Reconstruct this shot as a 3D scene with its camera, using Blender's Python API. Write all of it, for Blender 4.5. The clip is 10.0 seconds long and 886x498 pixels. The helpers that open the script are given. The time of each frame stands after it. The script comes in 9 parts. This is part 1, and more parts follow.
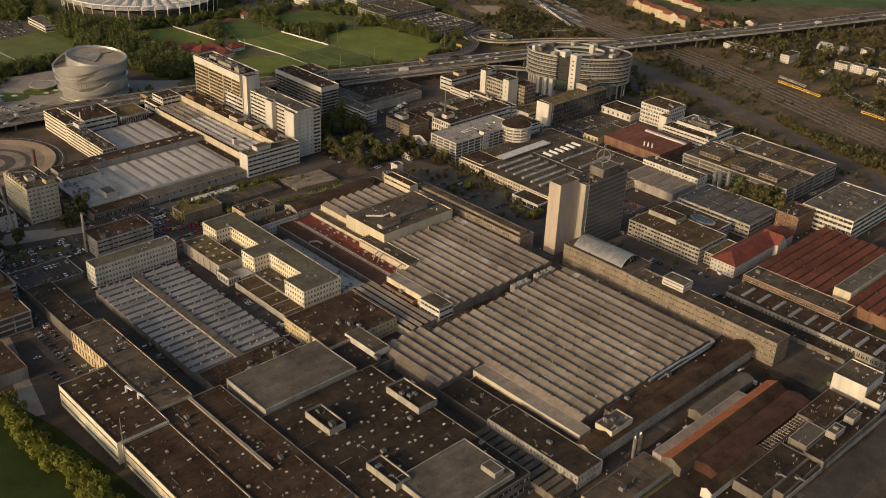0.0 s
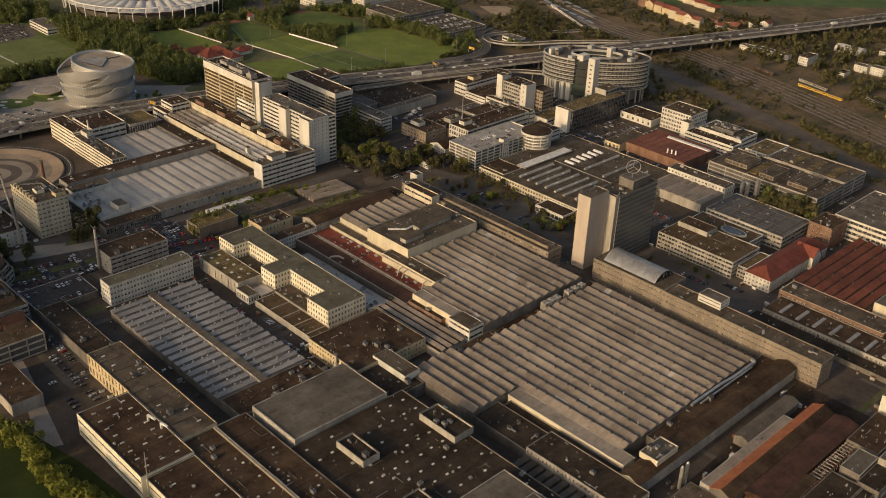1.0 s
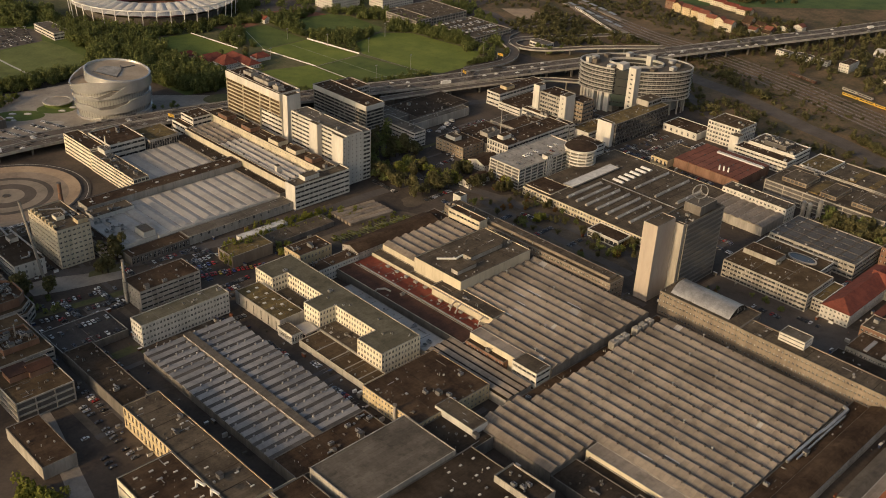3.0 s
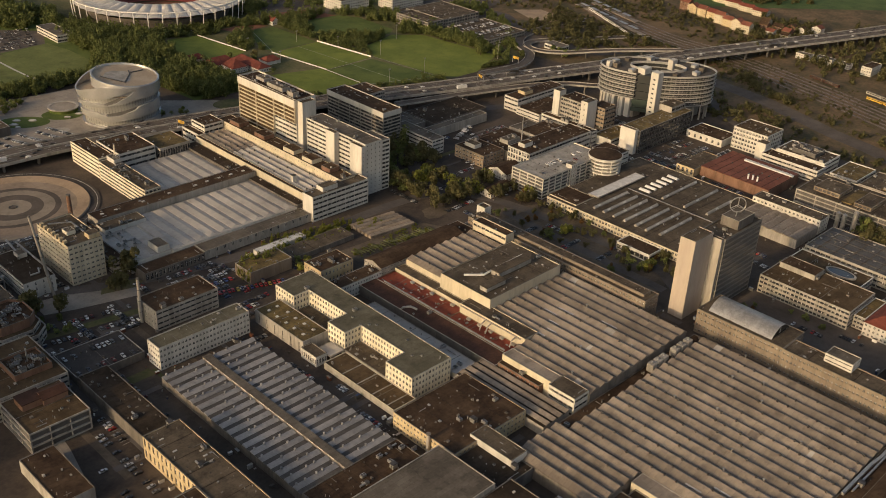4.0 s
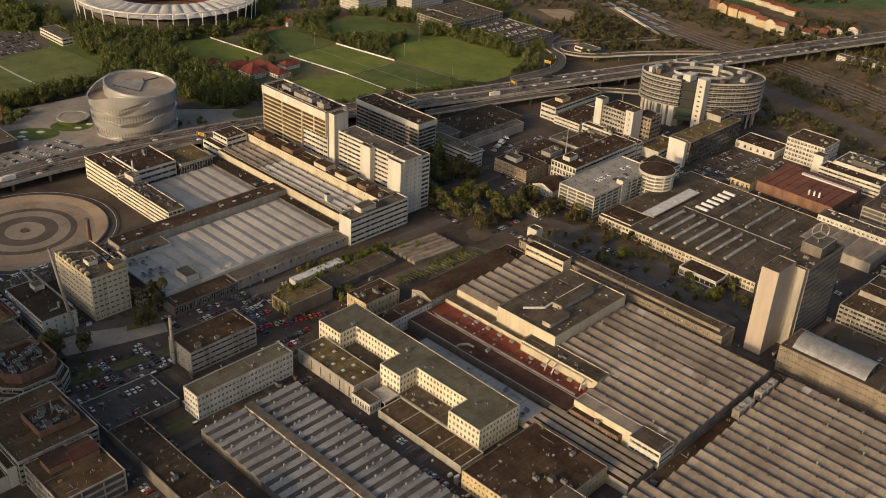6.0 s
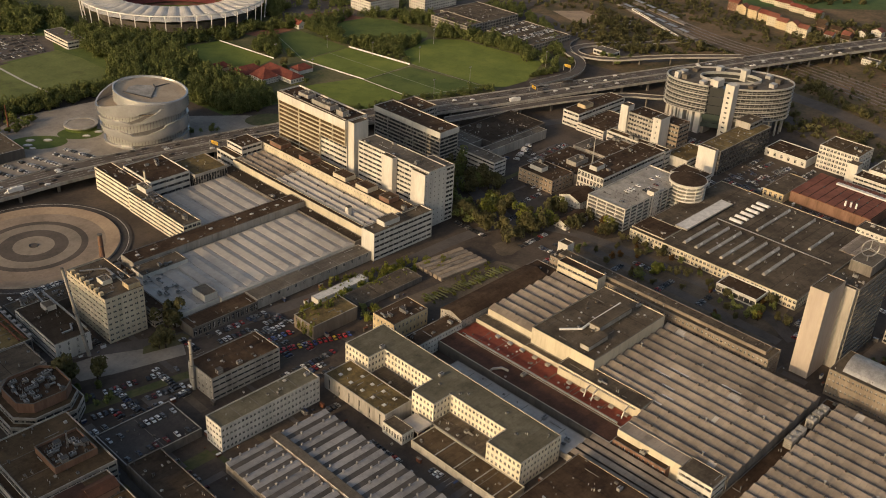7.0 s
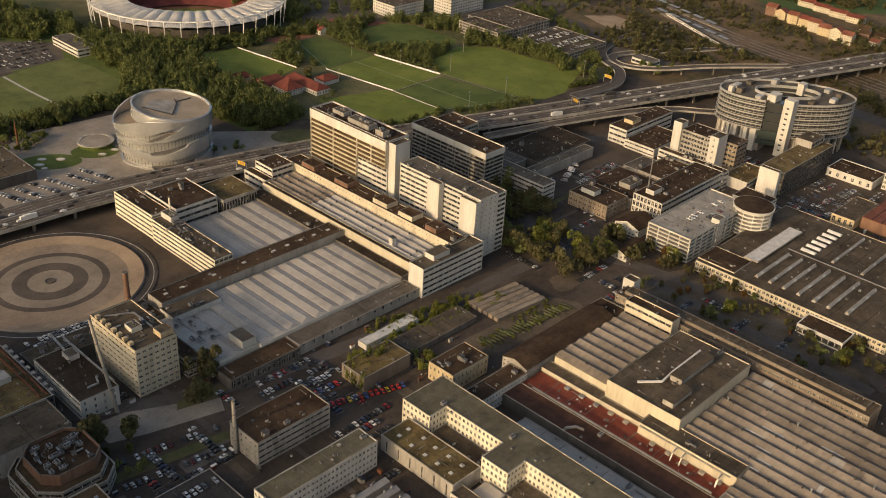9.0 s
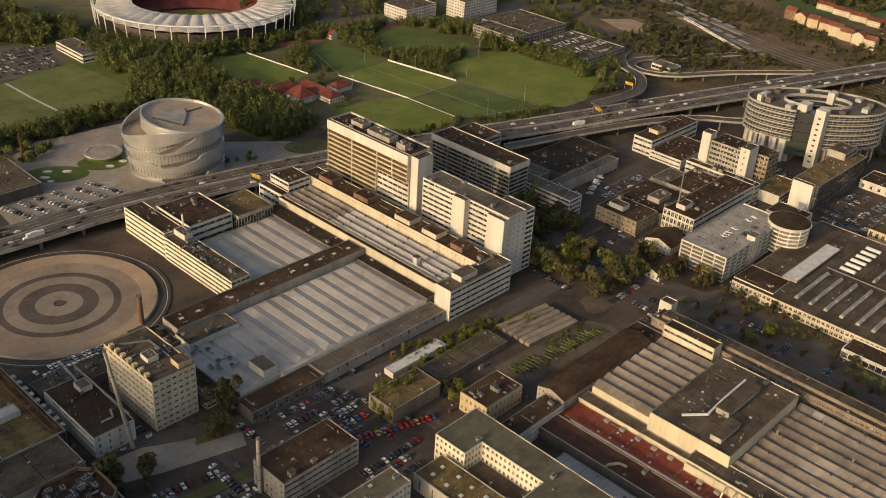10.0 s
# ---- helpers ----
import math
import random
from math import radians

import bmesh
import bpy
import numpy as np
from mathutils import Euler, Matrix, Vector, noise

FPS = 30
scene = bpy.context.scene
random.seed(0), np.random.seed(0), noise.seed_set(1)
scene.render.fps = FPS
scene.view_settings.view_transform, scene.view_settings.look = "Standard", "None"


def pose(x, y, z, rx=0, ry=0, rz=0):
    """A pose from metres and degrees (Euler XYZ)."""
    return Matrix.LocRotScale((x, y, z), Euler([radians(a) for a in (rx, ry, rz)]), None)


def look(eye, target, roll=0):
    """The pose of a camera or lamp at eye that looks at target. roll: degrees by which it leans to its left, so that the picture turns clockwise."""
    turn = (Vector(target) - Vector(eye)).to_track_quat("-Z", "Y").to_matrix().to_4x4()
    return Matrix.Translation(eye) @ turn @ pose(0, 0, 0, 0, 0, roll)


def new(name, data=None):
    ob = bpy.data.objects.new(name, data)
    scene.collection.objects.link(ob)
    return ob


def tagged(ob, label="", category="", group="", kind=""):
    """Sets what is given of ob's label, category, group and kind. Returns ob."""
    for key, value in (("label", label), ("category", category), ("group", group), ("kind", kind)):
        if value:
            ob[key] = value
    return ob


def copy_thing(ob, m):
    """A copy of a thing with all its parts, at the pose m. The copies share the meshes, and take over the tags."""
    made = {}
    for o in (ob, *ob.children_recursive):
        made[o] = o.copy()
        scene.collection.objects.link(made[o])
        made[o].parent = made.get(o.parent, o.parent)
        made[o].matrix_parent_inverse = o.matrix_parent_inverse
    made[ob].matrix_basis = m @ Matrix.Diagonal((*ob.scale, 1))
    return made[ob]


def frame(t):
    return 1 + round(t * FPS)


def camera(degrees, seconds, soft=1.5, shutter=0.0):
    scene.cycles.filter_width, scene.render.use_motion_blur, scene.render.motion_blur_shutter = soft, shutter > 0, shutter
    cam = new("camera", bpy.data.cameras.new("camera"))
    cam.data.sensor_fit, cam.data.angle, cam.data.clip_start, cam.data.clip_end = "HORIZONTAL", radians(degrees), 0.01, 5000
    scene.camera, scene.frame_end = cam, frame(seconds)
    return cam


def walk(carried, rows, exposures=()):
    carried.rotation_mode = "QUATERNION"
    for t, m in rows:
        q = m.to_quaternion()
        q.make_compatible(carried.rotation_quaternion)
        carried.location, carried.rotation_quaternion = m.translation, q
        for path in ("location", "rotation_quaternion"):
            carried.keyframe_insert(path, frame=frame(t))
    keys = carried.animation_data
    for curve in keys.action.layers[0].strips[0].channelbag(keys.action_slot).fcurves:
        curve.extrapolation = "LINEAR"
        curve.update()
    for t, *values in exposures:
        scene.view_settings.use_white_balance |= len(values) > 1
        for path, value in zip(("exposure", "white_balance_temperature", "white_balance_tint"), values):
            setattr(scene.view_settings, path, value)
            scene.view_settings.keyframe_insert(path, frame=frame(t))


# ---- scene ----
cam = camera(47.80, 10.0, soft=0.95)
PATH = [
    (0.0, (0.00, 0.00, 350.73), (311.06, 315.58, 119.10), 2.47),
    (0.5, (1.11, 17.81, 350.74), (313.17, 331.72, 118.20), 2.50),
    (1.0, (2.68, 36.36, 350.76), (315.49, 348.78, 117.23), 2.51),
    (1.5, (4.37, 54.22, 350.42), (318.00, 365.25, 116.11), 2.60),
    (2.0, (6.37, 72.75, 349.98), (320.77, 382.38, 114.87), 2.68),
    (2.5, (8.48, 90.61, 349.23), (323.73, 398.72, 113.26), 2.76),
    (4.0, (16.64, 145.08, 345.43), (333.99, 449.41, 107.38), 2.95),
    (4.5, (19.41, 162.46, 343.84), (337.71, 465.10, 104.89), 3.03),
    (5.0, (22.58, 180.55, 342.12), (341.57, 481.74, 102.26), 3.06),
    (5.5, (25.82, 198.06, 340.19), (345.42, 497.92, 99.50), 3.12),
    (7.0, (37.26, 251.42, 334.16), (357.92, 548.74, 91.72), 3.25),
    (7.5, (41.39, 268.28, 332.54), (362.34, 564.72, 89.42), 3.33),
    (8.0, (45.83, 285.91, 331.09), (367.02, 581.54, 87.30), 3.38),
    (8.5, (50.18, 303.10, 329.51), (371.77, 597.77, 85.07), 3.47),
    (9.0, (54.98, 320.93, 327.89), (376.91, 614.81, 82.94), 3.57),
    (9.5, (59.50, 338.20, 326.41), (382.01, 630.96, 80.88), 3.67),
    (10.0, (64.47, 355.80, 325.38), (387.25, 647.74, 79.24), 3.74),
]
walk(cam, [(t, look(eye, target, roll)) for t, eye, target, roll in PATH], exposures=[(0.0, -0.14), (2.5, -0.09), (5.0, -0.03), (7.5, 0.03), (10.0, 0.08)])
# ---- light ----
SUN_EL, SUN_AZ = 16.5, -5.0
world = bpy.data.worlds.new("sky")
scene.world = world
world.use_nodes = True
wt = world.node_tree
sky = wt.nodes.new("ShaderNodeTexSky")
sky.sky_type = "NISHITA"
sky.sun_disc = False
sky.sun_elevation = radians(SUN_EL)
sky.sun_rotation = radians(270)
sky.dust_density = 5.0
sky.ozone_density = 0.7
wt.nodes["Background"].inputs["Strength"].default_value = 0.15
wt.links.new(sky.outputs["Color"], wt.nodes["Background"].inputs["Color"])
sun_data = bpy.data.lights.new("sun", "SUN")
sun_data.energy, sun_data.angle, sun_data.color = 2.75, radians(1.2), (1.0, 0.7, 0.39)
sun = new("sun", sun_data)
sd = Vector((math.cos(radians(SUN_EL)) * math.cos(radians(SUN_AZ)), math.cos(radians(SUN_EL)) * math.sin(radians(SUN_AZ)), -math.sin(radians(SUN_EL))))
sun.matrix_world = Matrix.Translation((0, 400, 600)) @ sd.to_track_quat("-Z", "Y").to_matrix().to_4x4()

# ---- materials ----
MATS = {}


def mat(name, c1, c2, scale=0.15, fine=2.0, rough=0.85, metal=0.0, bump=0.3, stain=0.35, streak=False, spread=0.0, spec=0.3, laid=0.0):
    """A weathered surface: two colours mixed by coarse and fine noise at real size, dark stains, a little relief."""
    m = bpy.data.materials.new(name)
    m.use_nodes = True
    nt = m.node_tree
    b = nt.nodes["Principled BSDF"]
    geo = nt.nodes.new("ShaderNodeNewGeometry")
    mp = nt.nodes.new("ShaderNodeMapping")
    mp.inputs["Scale"].default_value = (1, 1, 0.18) if streak else (1, 1, 1)
    nt.links.new(geo.outputs["Position"], mp.inputs["Vector"])

    def noise_node(s, detail):
        n = nt.nodes.new("ShaderNodeTexNoise")
        n.inputs["Scale"].default_value, n.inputs["Detail"].default_value, n.inputs["Roughness"].default_value = s, detail, 0.65
        nt.links.new(mp.outputs["Vector"], n.inputs["Vector"])
        return n

    big, small = noise_node(scale, 5), noise_node(fine, 3)
    ramp = nt.nodes.new("ShaderNodeValToRGB")
    ramp.color_ramp.elements[0].position, ramp.color_ramp.elements[1].position = 0.36, 0.66
    ramp.color_ramp.elements[0].color, ramp.color_ramp.elements[1].color = (*c1, 1), (*c2, 1)
    add = nt.nodes.new("ShaderNodeMath")
    add.operation = "MULTIPLY_ADD"
    add.inputs[1].default_value = 0.35
    nt.links.new(small.outputs["Fac"], add.inputs[0])
    sub = nt.nodes.new("ShaderNodeMath")
    sub.operation = "SUBTRACT"
    sub.inputs[1].default_value = 0.175
    nt.links.new(big.outputs["Fac"], sub.inputs[0])
    nt.links.new(sub.outputs[0], add.inputs[2])
    nt.links.new(add.outputs[0], ramp.inputs["Fac"])
    blot = noise_node(scale * 3.1, 6)
    br = nt.nodes.new("ShaderNodeMapRange")
    br.inputs["From Min"].default_value, br.inputs["From Max"].default_value = 0.52, 0.75
    br.inputs["To Min"].default_value, br.inputs["To Max"].default_value = 1.0, 1.0 - stain
    nt.links.new(blot.outputs["Fac"], br.inputs["Value"])
    mul = nt.nodes.new("ShaderNodeMixRGB")
    mul.blend_type = "MULTIPLY"
    mul.inputs["Fac"].default_value = 1.0
    nt.links.new(ramp.outputs["Color"], mul.inputs["Color1"])
    nt.links.new(br.outputs["Result"], mul.inputs["Color2"])
    out = mul.outputs["Color"]
    if spread:
        oi = nt.nodes.new("ShaderNodeObjectInfo")
        rr = nt.nodes.new("ShaderNodeMapRange")
        rr.inputs["To Min"].default_value, rr.inputs["To Max"].default_value = 1 - spread, 1 + spread
        nt.links.new(oi.outputs["Random"], rr.inputs["Value"])
        m2 = nt.nodes.new("ShaderNodeMixRGB")
        m2.blend_type = "MULTIPLY"
        m2.inputs["Fac"].default_value = 1.0
        nt.links.new(out, m2.inputs["Color1"])
        nt.links.new(rr.outputs["Result"], m2.inputs["Color2"])
        out = m2.outputs["Color"]
    if laid:
        # roofing felt laid in strips of unlike age
        bk = nt.nodes.new("ShaderNodeTexBrick")
        bk.inputs["Scale"].default_value = 1.0
        bk.inputs["Brick Width"].default_value, bk.inputs["Row Height"].default_value = 13.0, 3.1
        bk.inputs["Mortar Size"].default_value = 0.06
        bk.inputs["Color1"].default_value = (1 - laid, 1 - laid, 1 - laid, 1)
        bk.inputs["Color2"].default_value = (1 + laid, 1 + laid, 1 + laid, 1)
        bk.inputs["Mortar"].default_value = (0.7, 0.7, 0.7, 1)
        nt.links.new(geo.outputs["Position"], bk.inputs["Vector"])
        m3 = nt.nodes.new("ShaderNodeMixRGB")
        m3.blend_type = "MULTIPLY"
        m3.inputs["Fac"].default_value = 1.0
        nt.links.new(out, m3.inputs["Color1"])
        nt.links.new(bk.outputs["Color"], m3.inputs["Color2"])
        out = m3.outputs["Color"]
    nt.links.new(out, b.inputs["Base Color"])
    b.inputs["Roughness"].default_value, b.inputs["Metallic"].default_value = rough, metal
    b.inputs["Specular IOR Level"].default_value = spec
    if bump:
        bn = nt.nodes.new("ShaderNodeBump")
        bn.inputs["Strength"].default_value, bn.inputs["Distance"].default_value = bump, 0.15
        nt.links.new(small.outputs["Fac"], bn.inputs["Height"])
        nt.links.new(bn.outputs["Normal"], b.inputs["Normal"])
    MATS[name] = m
    return m


def paint(name, stops, rough=0.3, metal=0.0):
    """A clean paint whose colour is picked per object from the given list."""
    m = bpy.data.materials.new(name)
    m.use_nodes = True
    nt = m.node_tree
    b = nt.nodes["Principled BSDF"]
    oi = nt.nodes.new("ShaderNodeObjectInfo")
    r = nt.nodes.new("ShaderNodeValToRGB")
    r.color_ramp.interpolation = "CONSTANT"
    el = r.color_ramp.elements
    while len(el) < len(stops):
        el.new(0.5)
    for i, c in enumerate(stops):
        el[i].position = i / len(stops)
        el[i].color = (*c, 1)
    nt.links.new(oi.outputs["Random"], r.inputs["Fac"])
    nt.links.new(r.outputs["Color"], b.inputs["Base Color"])
    b.inputs["Roughness"].default_value, b.inputs["Metallic"].default_value = rough, metal
    MATS[name] = m
    return m


mat("asphalt", (0.04, 0.035, 0.032), (0.072, 0.062, 0.055), 0.05, 0.8, 0.9, stain=0.3)
mat("ground_yard", (0.046, 0.036, 0.029), (0.096, 0.074, 0.056), 0.025, 0.5, 0.92, stain=0.45)
mat("road", (0.075, 0.066, 0.06), (0.12, 0.105, 0.092), 0.04, 0.7, 0.9, stain=0.25)
mat("motorway", (0.078, 0.064, 0.052), (0.124, 0.102, 0.084), 0.05, 0.9, 0.9, stain=0.25)
mat("plaza", (0.21, 0.182, 0.15), (0.31, 0.27, 0.225), 0.05, 0.6, 0.9, stain=0.3)
mat("track_light", (0.26, 0.19, 0.13), (0.36, 0.27, 0.18), 0.04, 0.5, 0.9, stain=0.25)
mat("track_tan", (0.215, 0.165, 0.12), (0.31, 0.24, 0.175), 0.04, 0.5, 0.9, stain=0.3)
mat("track_grey", (0.2, 0.165, 0.125), (0.285, 0.235, 0.178), 0.04, 0.5, 0.9, stain=0.3)
mat("track_dark", (0.072, 0.059, 0.048), (0.115, 0.093, 0.074), 0.04, 0.5, 0.9, stain=0.25)
mat("bitumen", (0.028, 0.021, 0.015), (0.06, 0.046, 0.034), 0.06, 0.5, 0.95, stain=0.4, laid=0.1, spec=0.1)
mat("bitumen_brown", (0.038, 0.024, 0.016), (0.088, 0.058, 0.036), 0.06, 0.5, 0.95, stain=0.4, laid=0.1, spec=0.1)
mat("roof_gravel", (0.06, 0.047, 0.034), (0.125, 0.1, 0.071), 0.07, 0.8, 0.93, stain=0.4, laid=0.11, spec=0.15)
mat("roof_grey", (0.085, 0.073, 0.059), (0.145, 0.125, 0.101), 0.06, 0.6, 0.9, stain=0.35, laid=0.11, spec=0.15)
mat("roof_moss", (0.065, 0.047, 0.02), (0.19, 0.135, 0.052), 0.09, 0.6, 0.95, stain=0.4)
mat("saw_sheet", (0.166, 0.135, 0.104), (0.28, 0.231, 0.18), 0.035, 0.35, 0.7, stain=0.45, spread=0.18, laid=0.09)
mat("saw_white", (0.31, 0.283, 0.249), (0.45, 0.413, 0.367), 0.035, 0.4, 0.6, stain=0.3, spread=0.08)
mat("shed_valley", (0.055, 0.049, 0.043), (0.1, 0.089, 0.078), 0.06, 0.6, 0.6, stain=0.35)
mat("saw_blue", (0.2, 0.192, 0.187), (0.325, 0.31, 0.296), 0.05, 0.5, 0.45, stain=0.3, spread=0.1)
mat("saw_red", (0.115, 0.036, 0.021), (0.2, 0.063, 0.035), 0.05, 0.5, 0.85, stain=0.45, spread=0.16)
mat("tile_red", (0.115, 0.032, 0.021), (0.2, 0.056, 0.036), 0.12, 1.5, 0.85, stain=0.35, spread=0.12)
mat("roof_redbrown", (0.14, 0.05, 0.032), (0.22, 0.085, 0.055), 0.06, 0.5, 0.85, stain=0.4)
mat("plaster_white", (0.46, 0.44, 0.39), (0.62, 0.59, 0.53), 0.1, 1.0, 0.85, bump=0.1, stain=0.18, streak=True)
mat("plaster_cream", (0.46, 0.405, 0.3), (0.6, 0.535, 0.4), 0.1, 1.0, 0.85, bump=0.1, stain=0.22, streak=True)
mat("plaster_yellow", (0.44, 0.35, 0.21), (0.58, 0.47, 0.29), 0.1, 1.0, 0.85, bump=0.1, stain=0.25, streak=True)
mat("concrete", (0.25, 0.23, 0.2), (0.4, 0.37, 0.325), 0.1, 0.9, 0.9, bump=0.2, stain=0.35, streak=True)
mat("concrete_dark", (0.11, 0.098, 0.085), (0.19, 0.17, 0.147), 0.1, 0.9, 0.9, bump=0.2, stain=0.35, streak=True)
mat("brick", (0.15, 0.085, 0.055), (0.24, 0.14, 0.095), 0.1, 1.2, 0.9, stain=0.35, streak=True)
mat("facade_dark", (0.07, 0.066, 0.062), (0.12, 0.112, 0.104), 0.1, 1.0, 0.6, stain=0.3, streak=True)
mat("metal_light", (0.3, 0.29, 0.27), (0.46, 0.445, 0.42), 0.2, 2.0, 0.4, metal=0.6, bump=0.1, stain=0.25)
mat("museum_roof", (0.32, 0.25, 0.175), (0.42, 0.335, 0.24), 0.05, 0.8, 0.9, bump=0.05, stain=0.25)
mat("alu_museum", (0.5, 0.495, 0.48), (0.63, 0.62, 0.6), 0.06, 0.9, 0.27, metal=0.62, bump=0.03, stain=0.12)
mat("metal_dark", (0.06, 0.055, 0.05), (0.12, 0.11, 0.1), 0.3, 2.0, 0.5, metal=0.4, bump=0.1)
mat("rust", (0.11, 0.042, 0.024), (0.19, 0.075, 0.04), 0.2, 2.0, 0.9, bump=0.2)
mat("skylight_white", (0.5, 0.48, 0.44), (0.68, 0.65, 0.6), 0.3, 2.0, 0.5, bump=0.0, stain=0.25)
mat("grass", (0.1, 0.13, 0.02), (0.165, 0.19, 0.034), 0.03, 0.7, 0.95, stain=0.25)
mat("grass_dark", (0.06, 0.088, 0.018), (0.108, 0.135, 0.03), 0.03, 0.7, 0.95, stain=0.25)
mat("meadow", (0.08, 0.1, 0.026), (0.15, 0.165, 0.05), 0.02, 0.4, 0.95, stain=0.3)
mat("scrub", (0.062, 0.055, 0.026), (0.19, 0.122, 0.066), 0.02, 0.25, 0.95, stain=0.45)
mat("vineyard", (0.045, 0.081, 0.022), (0.084, 0.119, 0.034), 0.02, 0.4, 0.95, stain=0.3)
mat("clay", (0.17, 0.075, 0.045), (0.25, 0.115, 0.07), 0.05, 0.6, 0.95)
mat("line_white", (0.36, 0.34, 0.31), (0.5, 0.475, 0.43), 0.3, 2.0, 0.8, bump=0.0, stain=0.25)
mat("line_worn", (0.2, 0.21, 0.14), (0.33, 0.33, 0.25), 0.3, 2.0, 0.85, bump=0.0, stain=0.3)
mat("leaf", (0.13, 0.155, 0.045), (0.225, 0.245, 0.082), 0.14, 0.9, 0.8, bump=0.0, stain=0.35, spread=0.25)
mat("leaf_olive", (0.092, 0.09, 0.036), (0.185, 0.165, 0.07), 0.1, 0.9, 0.85, bump=0.0, stain=0.4)
mat("rust_bright", (0.26, 0.085, 0.035), (0.36, 0.13, 0.055), 0.15, 1.0, 0.85, stain=0.35)
mat("leaf_grey", (0.15, 0.165, 0.075), (0.26, 0.27, 0.14), 0.14, 0.9, 0.85, bump=0.0, stain=0.3, spread=0.2)
mat("leaf_yellow", (0.13, 0.15, 0.025), (0.25, 0.25, 0.05), 0.14, 0.9, 0.8, bump=0.0, stain=0.3, spread=0.2)
mat("leaf_autumn", (0.1, 0.06, 0.018), (0.17, 0.09, 0.028), 0.14, 0.9, 0.8, bump=0.0, stain=0.3, spread=0.2)
mat("bark", (0.05, 0.036, 0.025), (0.09, 0.066, 0.046), 0.5, 3.0, 0.95)
mat("membrane", (0.44, 0.415, 0.37), (0.57, 0.535, 0.48), 0.05, 0.5, 0.6, bump=0.05, stain=0.2)
mat("rust_dark", (0.042, 0.02, 0.014), (0.085, 0.04, 0.026), 0.08, 0.7, 0.9, stain=0.4, laid=0.1)
mat("seat_red", (0.13, 0.035, 0.03), (0.21, 0.06, 0.05), 0.1, 1.0, 0.8)
mat("yellow_paint", (0.5, 0.3, 0.03), (0.6, 0.38, 0.05), 0.3, 2.0, 0.6)
mat("tyre", (0.015, 0.015, 0.015), (0.03, 0.03, 0.03), 1.0, 4.0, 0.8, bump=0.0)
mat("white_paint", (0.6, 0.58, 0.54), (0.74, 0.72, 0.68), 0.3, 2.0, 0.5, bump=0.0, stain=0.15)
paint("car_mixed", [(0.4, 0.4, 0.4), (0.03, 0.03, 0.034), (0.13, 0.135, 0.14), (0.6, 0.59, 0.57), (0.05, 0.055, 0.07), (0.05, 0.05, 0.055), (0.022, 0.022, 0.025), (0.14, 0.145, 0.15), (0.11, 0.02, 0.018), (0.6, 0.6, 0.6)], 0.28, 0.3)
paint("car_bright", [(0.5, 0.02, 0.015), (0.46, 0.03, 0.02), (0.04, 0.06, 0.2), (0.42, 0.02, 0.015), (0.6, 0.59, 0.56), (0.62, 0.42, 0.03), (0.48, 0.02, 0.015), (0.06, 0.09, 0.24)], 0.28)
paint("car_pale", [(0.74, 0.73, 0.7), (0.5, 0.5, 0.5), (0.7, 0.69, 0.67), (0.3, 0.3, 0.3), (0.72, 0.71, 0.69)], 0.3)

mat("alu_white", (0.36, 0.35, 0.325), (0.5, 0.48, 0.445), 0.06, 0.9, 0.38, metal=0.25, bump=0.03, stain=0.15)
mat("roof_red", (0.15, 0.035, 0.02), (0.235, 0.058, 0.034), 0.06, 0.5, 0.85, stain=0.4)
mat("soil", (0.07, 0.056, 0.04), (0.14, 0.11, 0.078), 0.05, 0.6, 0.95, stain=0.4)
mat("lawn_deep", (0.02, 0.03, 0.008), (0.035, 0.05, 0.013), 0.03, 0.6, 0.95, stain=0.25, spec=0.1)
mat("deck_brown", (0.2, 0.155, 0.11), (0.32, 0.255, 0.185), 0.1, 0.9, 0.9, bump=0.2, stain=0.35, streak=True)
mat("roof_olive", (0.085, 0.077, 0.053), (0.145, 0.132, 0.094), 0.06, 0.6, 0.92, stain=0.35, laid=0.08, spec=0.15)
mat("shed_back", (0.165, 0.132, 0.102), (0.275, 0.222, 0.172), 0.05, 0.4, 0.6, stain=0.4, spread=0.15)
mat("tower_panel", (0.15, 0.14, 0.125), (0.22, 0.205, 0.185), 0.1, 1.0, 0.5, stain=0.25, streak=True)
mat("tower_slab", (0.37, 0.315, 0.262), (0.46, 0.395, 0.33), 0.05, 0.7, 0.85, bump=0.08, stain=0.15, streak=True)
mat("office_beige", (0.165, 0.132, 0.1), (0.25, 0.205, 0.155), 0.1, 1.0, 0.7, stain=0.25, streak=True)
mat("plaster_bright", (0.6, 0.55, 0.42), (0.74, 0.68, 0.54), 0.1, 1.0, 0.85, bump=0.1, stain=0.18, streak=True)
mat("deck_rust", (0.062, 0.043, 0.025), (0.11, 0.077, 0.045), 0.06, 0.5, 0.95, stain=0.35, laid=0.1, spec=0.1)
mat("park", (0.055, 0.066, 0.022), (0.15, 0.125, 0.062), 0.02, 0.3, 0.95, stain=0.4)
mat("ballast", (0.125, 0.09, 0.066), (0.2, 0.15, 0.115), 0.03, 0.6, 0.95, stain=0.35)

